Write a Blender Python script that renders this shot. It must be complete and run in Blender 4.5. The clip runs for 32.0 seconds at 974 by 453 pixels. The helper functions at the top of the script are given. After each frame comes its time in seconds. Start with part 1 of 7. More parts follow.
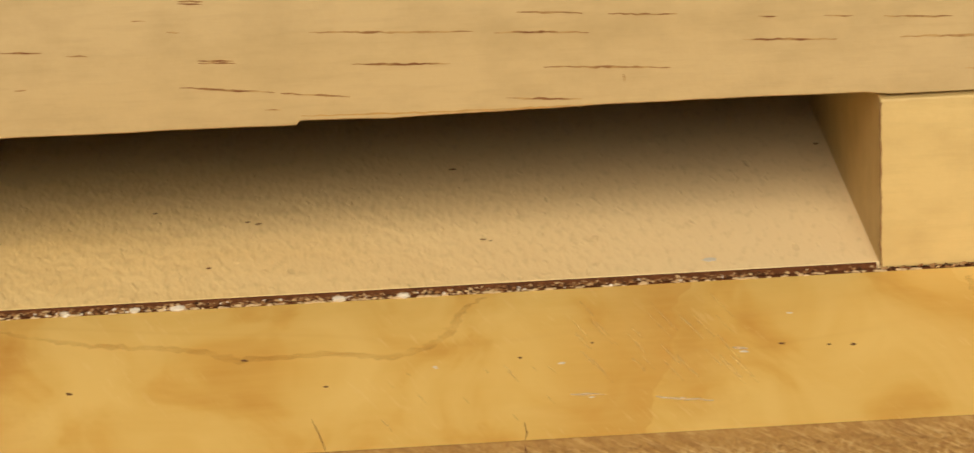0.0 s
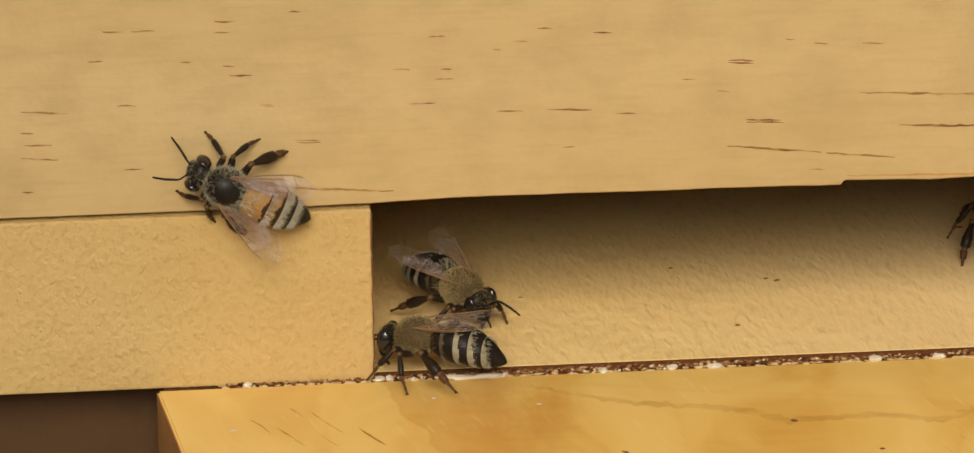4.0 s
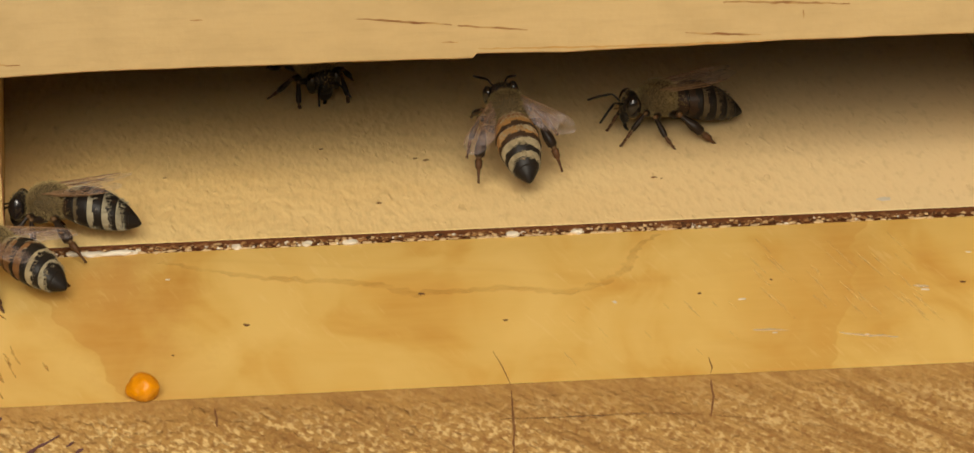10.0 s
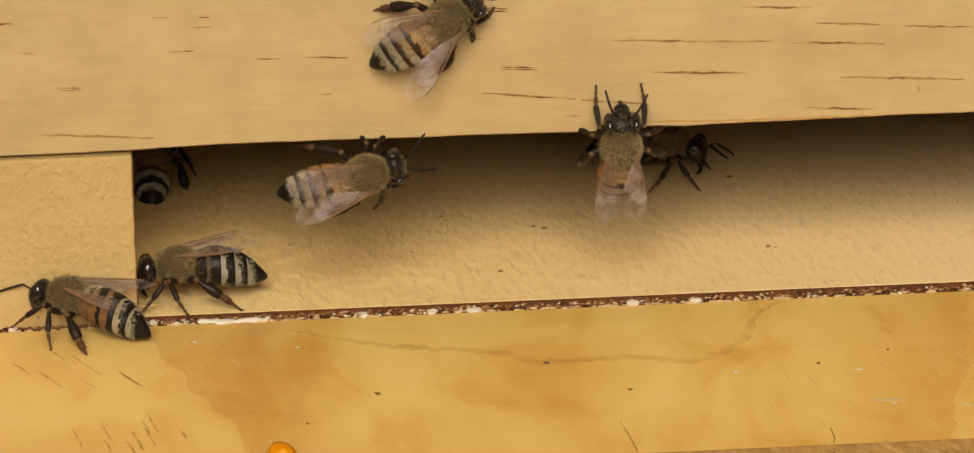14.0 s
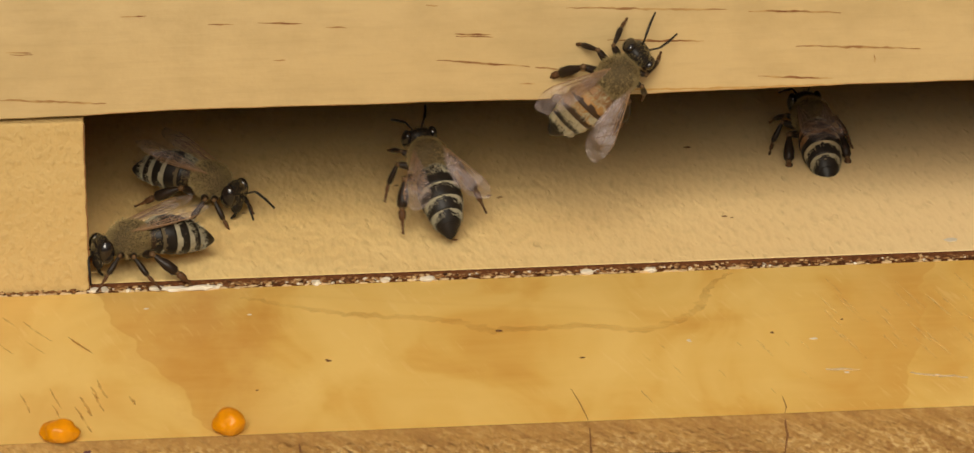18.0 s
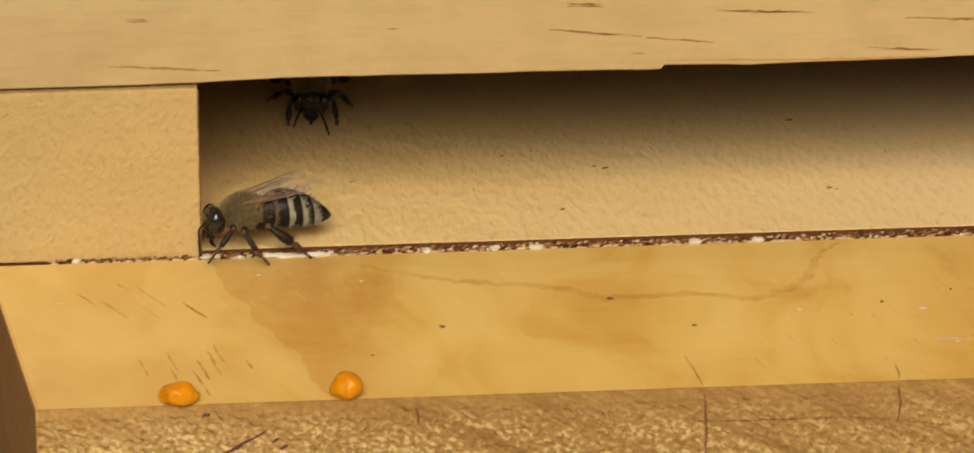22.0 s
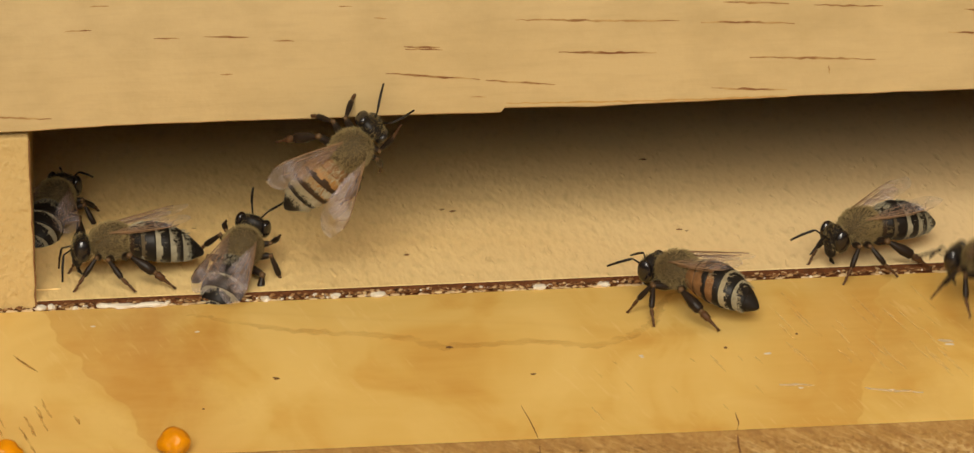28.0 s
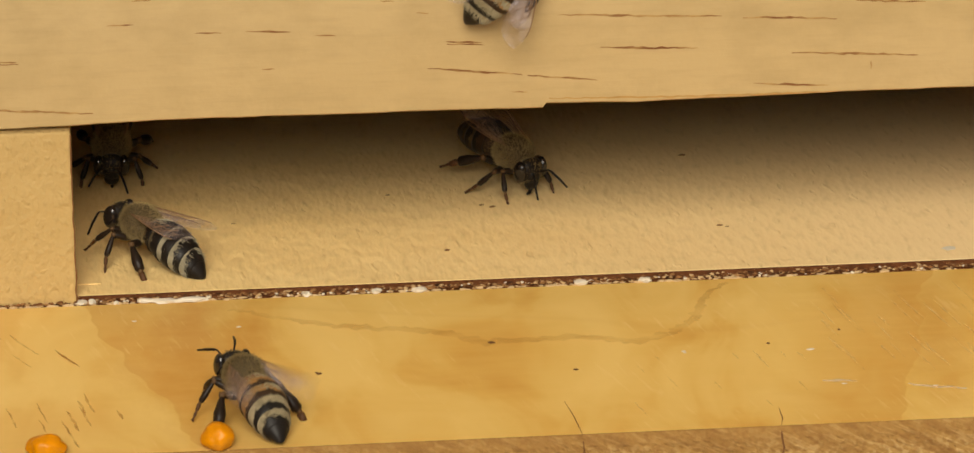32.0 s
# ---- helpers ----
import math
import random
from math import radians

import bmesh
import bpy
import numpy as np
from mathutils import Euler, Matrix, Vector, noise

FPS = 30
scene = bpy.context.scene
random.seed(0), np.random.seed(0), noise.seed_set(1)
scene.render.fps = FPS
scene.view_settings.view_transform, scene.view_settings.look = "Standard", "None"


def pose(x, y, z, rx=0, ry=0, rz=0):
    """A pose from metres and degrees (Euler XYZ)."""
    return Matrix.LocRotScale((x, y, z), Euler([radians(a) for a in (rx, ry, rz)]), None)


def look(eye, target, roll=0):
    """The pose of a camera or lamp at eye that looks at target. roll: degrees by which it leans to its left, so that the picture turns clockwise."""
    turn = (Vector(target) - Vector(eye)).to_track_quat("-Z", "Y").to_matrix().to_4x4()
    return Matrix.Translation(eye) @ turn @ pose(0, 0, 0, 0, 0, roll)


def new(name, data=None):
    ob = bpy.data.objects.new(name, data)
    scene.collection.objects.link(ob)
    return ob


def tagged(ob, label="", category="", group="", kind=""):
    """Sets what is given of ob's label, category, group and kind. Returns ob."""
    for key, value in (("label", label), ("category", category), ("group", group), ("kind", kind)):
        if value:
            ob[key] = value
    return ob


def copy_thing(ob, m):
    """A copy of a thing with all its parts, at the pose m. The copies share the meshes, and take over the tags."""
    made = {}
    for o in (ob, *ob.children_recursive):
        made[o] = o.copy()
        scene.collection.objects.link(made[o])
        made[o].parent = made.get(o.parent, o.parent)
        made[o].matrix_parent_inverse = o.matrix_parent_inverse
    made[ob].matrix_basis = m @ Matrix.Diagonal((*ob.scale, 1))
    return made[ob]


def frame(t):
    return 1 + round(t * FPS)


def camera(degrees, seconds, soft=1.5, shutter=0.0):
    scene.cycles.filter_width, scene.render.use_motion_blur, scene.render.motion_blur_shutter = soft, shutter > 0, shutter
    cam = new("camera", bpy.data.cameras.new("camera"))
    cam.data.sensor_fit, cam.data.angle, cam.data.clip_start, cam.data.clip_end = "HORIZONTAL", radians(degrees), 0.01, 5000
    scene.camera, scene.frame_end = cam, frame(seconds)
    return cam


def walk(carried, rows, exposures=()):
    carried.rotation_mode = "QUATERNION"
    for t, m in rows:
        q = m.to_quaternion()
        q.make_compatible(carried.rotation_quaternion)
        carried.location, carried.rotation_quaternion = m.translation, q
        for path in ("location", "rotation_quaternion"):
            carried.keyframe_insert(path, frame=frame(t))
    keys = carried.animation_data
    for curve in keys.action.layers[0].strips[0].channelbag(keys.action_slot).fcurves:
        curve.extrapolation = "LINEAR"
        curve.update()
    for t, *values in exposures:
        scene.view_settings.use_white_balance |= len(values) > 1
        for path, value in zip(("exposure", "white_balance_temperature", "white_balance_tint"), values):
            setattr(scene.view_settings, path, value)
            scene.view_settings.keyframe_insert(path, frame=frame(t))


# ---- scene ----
cam = camera(10.0, 32.0, soft=1.4, shutter=0.2)
# the camera's way: seconds, place, turn
PATH = [
    (0.0, 0.02744, -0.56042, 0.21133, 69.994, 1.545, -4.926),
    (0.5, 0.01091, -0.55614, 0.21096, 69.998, 1.279, -4.832),
    (1.0, -0.00218, -0.55424, 0.21152, 70.000, 0.991, -4.717),
    (1.5, -0.00810, -0.55514, 0.21334, 70.003, 0.931, -4.681),
    (2.0, -0.01305, -0.55944, 0.21678, 70.003, 0.822, -4.639),
    (2.5, -0.01554, -0.56035, 0.21848, 70.003, 0.887, -4.663),
    (3.0, -0.02055, -0.55862, 0.21934, 70.002, 0.848, -4.649),
    (3.5, -0.02750, -0.55342, 0.21882, 70.001, 0.753, -4.619),
    (5.5, -0.03139, -0.55751, 0.21776, 69.997, 0.884, -4.667),
    (6.0, -0.01985, -0.55960, 0.21391, 69.998, 0.824, -4.640),
    (6.5, -0.01255, -0.56500, 0.21287, 69.998, 0.990, -4.692),
    (7.0, -0.00904, -0.56778, 0.21034, 70.001, 1.021, -4.702),
    (7.5, -0.00597, -0.56827, 0.20940, 70.000, 1.029, -4.707),
    (8.0, -0.00403, -0.56743, 0.20874, 69.993, 1.047, -4.718),
    (8.5, -0.00112, -0.56180, 0.20423, 69.975, 1.009, -4.719),
    (9.0, 0.00173, -0.55593, 0.20020, 69.969, 1.032, -4.721),
    (9.5, 0.00533, -0.55461, 0.19929, 69.973, 0.957, -4.702),
    (10.0, 0.00885, -0.55692, 0.20388, 69.982, 1.019, -4.731),
    (10.5, 0.00809, -0.55534, 0.21063, 69.995, 1.009, -4.720),
    (11.0, 0.00607, -0.55655, 0.21494, 70.004, 0.923, -4.689),
    (11.5, 0.00242, -0.55973, 0.21660, 70.003, 0.857, -4.662),
    (12.0, -0.00134, -0.56120, 0.21657, 70.002, 0.827, -4.650),
    (12.5, -0.00234, -0.56554, 0.21866, 70.002, 0.819, -4.647),
    (13.0, -0.00219, -0.56927, 0.21950, 70.003, 0.872, -4.666),
    (13.5, -0.00291, -0.57044, 0.21856, 70.001, 0.886, -4.671),
    (14.0, -0.00488, -0.56672, 0.21585, 70.000, 0.862, -4.660),
    (14.5, -0.00247, -0.56498, 0.21294, 69.997, 0.954, -4.696),
    (16.5, -0.00353, -0.56932, 0.21381, 69.999, 0.762, -4.627),
    (17.0, -0.00199, -0.56707, 0.21412, 69.999, 0.737, -4.621),
    (17.5, -0.00200, -0.56532, 0.21359, 70.001, 0.584, -4.565),
    (18.0, 0.00015, -0.56556, 0.21155, 70.000, 0.613, -4.575),
    (18.5, 0.00693, -0.56538, 0.21000, 69.995, 0.716, -4.620),
    (19.0, 0.01582, -0.56251, 0.20781, 69.996, 0.919, -4.701),
    (19.5, 0.02816, -0.56256, 0.20983, 69.994, 1.214, -4.802),
    (20.0, 0.04128, -0.56609, 0.21343, 69.993, 1.259, -4.817),
    (20.5, 0.04283, -0.56858, 0.21572, 69.993, 1.251, -4.814),
    (21.0, 0.03570, -0.57149, 0.21743, 70.001, 0.888, -4.677),
    (21.5, 0.01109, -0.57044, 0.21733, 69.999, 0.722, -4.617),
    (22.0, -0.01223, -0.56948, 0.20969, 70.009, 0.304, -4.471),
    (22.5, -0.01596, -0.57038, 0.20126, 69.987, 0.231, -4.422),
    (23.0, -0.01396, -0.56888, 0.19416, 69.985, 0.416, -4.485),
    (23.5, -0.01297, -0.56662, 0.19409, 69.982, 0.516, -4.524),
    (24.0, -0.01099, -0.56566, 0.19706, 69.981, 0.575, -4.548),
    (24.5, -0.00810, -0.56696, 0.20305, 69.990, 0.525, -4.531),
    (25.0, -0.00512, -0.56729, 0.20861, 69.991, 0.566, -4.544),
    (25.5, -0.00629, -0.56945, 0.21313, 70.008, 0.659, -4.583),
    (26.0, -0.00716, -0.57231, 0.21673, 70.016, 0.711, -4.610),
    (26.5, -0.00373, -0.57580, 0.21716, 70.008, 0.907, -4.690),
    (28.5, 0.00662, -0.55511, 0.20806, 69.999, 0.819, -4.648),
    (29.0, 0.00419, -0.55480, 0.20709, 69.997, 0.728, -4.617),
    (29.5, 0.00393, -0.55605, 0.20929, 69.999, 0.790, -4.639),
    (30.0, 0.00413, -0.55851, 0.21032, 70.000, 0.797, -4.642),
    (30.5, 0.00427, -0.56239, 0.21058, 70.001, 0.834, -4.658),
    (31.0, 0.00174, -0.56233, 0.21137, 69.998, 0.844, -4.663),
    (31.5, 0.00102, -0.55985, 0.21077, 69.999, 0.855, -4.665),
    (32.0, 0.00154, -0.55806, 0.20997, 69.995, 0.804, -4.648),
]
walk(cam, [(t, pose(x, y, z, rx, ry, rz)) for t, x, y, z, rx, ry, rz in PATH])

# ---- light: a bright overcast sky ----
world = bpy.data.worlds.new("overcast_sky")
scene.world = world
world.use_nodes = True
_bg = world.node_tree.nodes["Background"]
_sky = world.node_tree.nodes.new("ShaderNodeTexSky")
_sky.sky_type, _sky.sun_disc = "NISHITA", False
_sky.sun_elevation, _sky.sun_rotation = radians(34), radians(186)
_sky.dust_density, _sky.air_density = 6.0, 1.0
_grey = world.node_tree.nodes.new("ShaderNodeHueSaturation")
_grey.inputs["Saturation"].default_value = 0.15
world.node_tree.links.new(_sky.outputs[0], _grey.inputs["Color"])
_haze = world.node_tree.nodes.new("ShaderNodeMixRGB")
_haze.blend_type = "MULTIPLY"
_haze.inputs[0].default_value, _haze.inputs[2].default_value = 1.0, (1.0, 0.94, 0.83, 1.0)
world.node_tree.links.new(_grey.outputs[0], _haze.inputs[1])
world.node_tree.links.new(_haze.outputs[0], _bg.inputs[0])
_bg.inputs[1].default_value = 0.054
_sun = new("sun", bpy.data.lights.new("sun", "SUN"))
_sun.data.energy, _sun.data.angle, _sun.data.color = 3.25, radians(30), (1.0, 0.925, 0.775)
_sun.matrix_world = look((-0.09, -0.81, 0.555), (0, 0, 0))
scene.view_settings.exposure = -0.155

MM = 0.001


# ---- materials ----
class Nodes:
    def __init__(self, name, rough=0.6, spec=0.3):
        self.mat = bpy.data.materials.new(name)
        self.mat.use_nodes = True
        self.t = self.mat.node_tree
        self.b = self.t.nodes["Principled BSDF"]
        self.b.inputs["Roughness"].default_value = rough
        self.b.inputs["Specular IOR Level"].default_value = spec

    def n(self, kind, **inputs):
        node = self.t.nodes.new("ShaderNode" + kind)
        for k, v in inputs.items():
            node.inputs[k.replace("_", " ")].default_value = v
        return node

    def link(self, a, b):
        self.t.links.new(a, b)

    def coords(self, scale=(1, 1, 1), obj=True, turn=(0, 0, 0), shift=(0, 0, 0)):
        tc = self.n("TexCoord")
        mp = self.n("Mapping")
        mp.inputs["Scale"].default_value = scale
        mp.inputs["Rotation"].default_value = [radians(a) for a in turn]
        mp.inputs["Location"].default_value = shift
        self.link(tc.outputs["Object"], mp.inputs[0])
        return mp.outputs[0]

    def slanted(self, turn, scale):
        """Coordinates turned first and stretched afterwards, for marks that run askew."""
        mp = self.n("Mapping")
        mp.inputs["Scale"].default_value = scale
        self.link(self.coords(turn=turn), mp.inputs[0])
        return mp.outputs[0]

    def noise(self, vec, scale, detail=4.0, rough=0.55, distort=0.0):
        nz = self.n("TexNoise", Scale=scale, Detail=detail, Roughness=rough, Distortion=distort)
        self.link(vec, nz.inputs["Vector"])
        return nz.outputs["Fac"]

    def ramp(self, fac, stops):
        r = self.n("ValToRGB")
        el = r.color_ramp.elements
        while len(el) < len(stops):
            el.new(0.5)
        for e, (p, c) in zip(el, stops):
            e.position = p
            e.color = (*c, 1.0) if len(c) == 3 else c
        self.link(fac, r.inputs[0])
        return r.outputs[0]

    def mix(self, a, b, fac, mode="MIX"):
        m = self.n("MixRGB")
        m.blend_type = mode
        for i, v in ((0, fac), (1, a), (2, b)):
            if isinstance(v, (int, float)):
                m.inputs[i].default_value = v
            elif isinstance(v, tuple):
                m.inputs[i].default_value = (*v, 1.0)
            else:
                self.link(v, m.inputs[i])
        return m.outputs[0]

    def math(self, op, a, b=0.0):
        m = self.n("Math")
        m.operation = op
        for i, v in ((0, a), (1, b)):
            if isinstance(v, (int, float)):
                m.inputs[i].default_value = v
            else:
                self.link(v, m.inputs[i])
        return m.outputs[0]

    def colour(self, c):
        if isinstance(c, tuple):
            self.b.inputs["Base Color"].default_value = (*c, 1.0)
        else:
            self.link(c, self.b.inputs["Base Color"])
        return self

    def bump(self, height, strength=0.3, distance=0.0003):
        bp = self.n("Bump", Strength=strength, Distance=distance)
        self.link(height, bp.inputs["Height"])
        self.link(bp.outputs[0], self.b.inputs["Normal"])
        return self


def pine_material(name, light, dark, along=(9, 90, 90), rough=0.55, streak=0.35, bump=0.22):
    """Planed softwood: broad soft rings, fine fibres along x, faint pores."""
    m = Nodes(name, rough)
    v = m.coords(along)
    rings = m.noise(m.coords((along[0] * 0.5, along[1] * 0.5, along[2] * 0.5)), 1.6, 3.0, 0.5, 0.4)
    fibre = m.noise(v, 22.0, 5.0, 0.6)
    blotch = m.noise(m.coords((1, 1, 1)), 26.0, 3.0)
    mottle = m.noise(m.coords((0.6, 1, 1)), 190.0, 4.0, 0.6)
    base = m.ramp(rings, [(0.28, light), (0.72, dark)])
    base = m.mix(base, tuple(c * 0.72 for c in dark), m.math("MULTIPLY", m.ramp(fibre, [(0.5, (0, 0, 0)), (0.85, (1, 1, 1))]), streak))
    base = m.mix(base, tuple(min(1, c * 1.18) for c in light), m.math("MULTIPLY", blotch, 0.3))
    base = m.mix(base, tuple(c * 0.8 for c in dark), m.math("MULTIPLY", m.ramp(mottle, [(0.42, (0, 0, 0)), (0.75, (1, 1, 1))]), 0.55))
    m.colour(base)
    m.bump(m.math("ADD", fibre, m.math("MULTIPLY", m.noise(m.coords(), 1500.0, 2.0), 0.5)), bump, 0.0002)
    return m.mat


def rough_board_material(name, light, dark, scale=900.0, stretch=(0.5, 1, 1), bump=0.6, speck=0.5, pitted=0.3, deep=0.0005, pale_end=None):
    """Coarsely planed wood: low dents, torn fibres and a few pits."""
    m = Nodes(name, 0.75, 0.2)
    v = m.coords(stretch)
    fine = m.noise(v, scale, 1.5, 0.5)
    dents = m.noise(v, scale * 0.3, 2.0, 0.5)
    ticks = m.ramp(m.noise(m.coords(stretch, shift=(1, 2, 0)), scale * 0.8, 1.0), [(0.66, (0, 0, 0)), (0.74, (1, 1, 1))])
    pits = m.ramp(m.noise(m.coords(stretch, shift=(3, 1, 0)), scale * 0.6, 1.0), [(0.2, (1, 1, 1)), (0.28, (0, 0, 0))])
    wide = m.noise(m.coords((0.4, 1, 1)), 55.0, 3.0)
    col = m.ramp(wide, [(0.3, light), (0.75, dark)])
    torn = 1.0
    if pale_end:
        xyz = m.n("SeparateXYZ")
        m.link(m.coords(), xyz.inputs[0])
        across = m.ramp(m.math("MULTIPLY", xyz.outputs["X"], 10.0), [(0.25, (0, 0, 0)), (1.0, (0.85, 0.85, 0.85))])
        col = m.mix(col, pale_end, across)
        torn = m.math("SUBTRACT", 1.0, m.math("MULTIPLY", across, 0.75))
    col = m.mix(col, tuple(c * 0.6 for c in dark), m.math("MULTIPLY", m.ramp(fine, [(0.55, (0, 0, 0)), (0.8, (1, 1, 1))]), speck))
    col = m.mix(col, tuple(c * 0.5 for c in dark), m.math("MULTIPLY", pits, pitted))
    m.colour(col)
    relief = m.math("MULTIPLY", m.math("ADD", m.math("MULTIPLY", fine, 0.75), m.math("MULTIPLY", dents, 0.8)), torn)
    m.bump(m.math("SUBTRACT", m.math("ADD", relief, m.math("MULTIPLY", ticks, 0.15)), m.math("MULTIPLY", pits, pitted * 2.0)), bump, deep)
    return m.mat


def plain(name, col, rough=0.6, spec=0.3, vary=0.25, scale=400.0, bump=0.2):
    m = Nodes(name, rough, spec)
    nz = m.noise(m.coords(), scale, 3.0)
    m.colour(m.mix(tuple(c * (1 - vary) for c in col), tuple(min(1, c * (1 + vary)) for c in col), nz))
    m.bump(nz, bump, 0.0002)
    return m.mat


PINE = pine_material("planed_pine", (0.495, 0.352, 0.168), (0.435, 0.298, 0.125), along=(6, 60, 60), streak=0.45)
PINE_RIGHT = pine_material("planed_pine_block", (0.575, 0.41, 0.165), (0.515, 0.35, 0.13), along=(6, 60, 60))
BLOCK_LEFT = rough_board_material("soft_block", (0.515, 0.36, 0.15), (0.445, 0.287, 0.102), 1700.0, (1, 0.8, 0.8), 0.8, 0.25, 0.05, 0.0004)
FLOOR = rough_board_material("raw_floor_board", (0.85, 0.61, 0.268), (0.79, 0.53, 0.205), 1000.0, (1.0, 0.36, 1), 0.9, 0.26, 0.12, 0.00055, pale_end=(0.86, 0.645, 0.35))
# the shade beneath the hive is put into these two dark wood colours
DARK_WOOD = plain("shade_darkened_wood", (0.045, 0.024, 0.011), 0.75, 0.15)
UNDER_WOOD = pine_material("shade_browned_pine", (0.085, 0.042, 0.015), (0.06, 0.028, 0.009), along=(60, 60, 9), rough=0.75)


def end_grain_material():
    """Torn end grain: small bright granules and pits in rows that slant, a plainer brown strip along the top."""
    m = Nodes("sawn_end_grain", 0.8, 0.15)
    tc, xyz = m.n("TexCoord"), m.n("SeparateXYZ")
    m.link(tc.outputs["Object"], xyz.inputs[0])
    side = m.ramp(m.math("ADD", m.math("MULTIPLY", xyz.outputs["X"], 10.0), 0.2), [(0.08, (0, 0, 0)), (0.42, (1, 1, 1))])
    plain_end = m.ramp(m.math("MULTIPLY", xyz.outputs["X"], 10.0), [(0.2, (0, 0, 0)), (0.9, (1, 1, 1))])
    wide = m.noise(m.coords((0.5, 1, 1)), 90.0, 3.0)
    ragged = m.math("ADD", m.math("MULTIPLY", xyz.outputs["Z"], -100.0), m.math("MULTIPLY", m.noise(m.coords((0.4, 1, 1)), 170.0, 3.0), 0.5))
    upper = m.ramp(ragged, [(0.42, (1, 1, 1)), (0.72, (0, 0, 0))])
    slant = (0, -27, 0)
    fine = m.noise(m.slanted(slant, (0.7, 1, 1)), 1900.0, 1.5, 0.5)
    mid = m.noise(m.slanted(slant, (0.7, 1, 1)), 2000.0, 1.0, 0.5)
    lines = m.noise(m.slanted(slant, (0.06, 1, 1)), 1000.0, 2.0, 0.5)
    broad = m.noise(m.slanted(slant, (0.10, 1, 1)), 320.0, 2.0, 0.5)
    col = m.ramp(wide, [(0.3, (0.5, 0.315, 0.115)), (0.7, (0.42, 0.245, 0.075))])
    col = m.mix(col, (0.36, 0.19, 0.05), m.math("MULTIPLY", upper, 0.7))
    col = m.mix(col, (0.265, 0.135, 0.035), m.math("MULTIPLY", side, 0.7))
    plainer = m.math("MULTIPLY", m.math("SUBTRACT", 1.0, m.math("MULTIPLY", upper, 0.85)), m.math("SUBTRACT", 1.0, m.math("MULTIPLY", side, 0.1)))
    grain = m.math("MULTIPLY", m.ramp(m.math("ADD", mid, m.math("MULTIPLY", m.math("SUBTRACT", 0.5, broad), 0.35)), [(0.5, (0, 0, 0)), (0.66, (0.8, 0.8, 0.8))]), plainer)
    col = m.mix(col, (0.7, 0.495, 0.21), m.math("MULTIPLY", grain, m.math("SUBTRACT", 1.0, m.math("ADD", m.math("MULTIPLY", side, 0.1), m.math("MULTIPLY", plain_end, 0.4)))))
    pits = m.math("MULTIPLY", m.ramp(fine, [(0.515, (0, 0, 0)), (0.66, (1, 1, 1))]), m.math("MULTIPLY", m.math("SUBTRACT", 1.0, m.math("MULTIPLY", upper, 0.5)), m.math("SUBTRACT", 1.0, m.math("MULTIPLY", side, 0.05))))
    # the small shadows in the pits are put into the colour
    col = m.mix(col, (0.2, 0.083, 0.02), m.math("MULTIPLY", pits, 0.7))
    saw = m.math("ADD", m.math("MULTIPLY", m.ramp(lines, [(0.5, (0, 0, 0)), (0.64, (1, 1, 1))]), 0.7), m.math("MULTIPLY", m.ramp(broad, [(0.5, (0, 0, 0)), (0.7, (1, 1, 1))]), 0.6))
    col = m.mix(col, (0.22, 0.105, 0.028), m.math("MULTIPLY", saw, m.math("ADD", 0.15, m.math("MULTIPLY", side, 0.65))))
    thread = m.noise(m.slanted(slant, (0.09, 1, 1)), 2400.0, 1.5, 0.5)
    col = m.mix(col, (0.66, 0.44, 0.17), m.math("MULTIPLY", m.ramp(thread, [(0.54, (0, 0, 0)), (0.66, (1, 1, 1))]), m.math("MULTIPLY", plain_end, 0.22)))
    m.colour(col)
    m.bump(m.math("ADD", m.math("ADD", m.math("MULTIPLY", fine, 0.6), mid), m.math("MULTIPLY", lines, 0.6)), 0.8, 0.0004)
    return m.mat


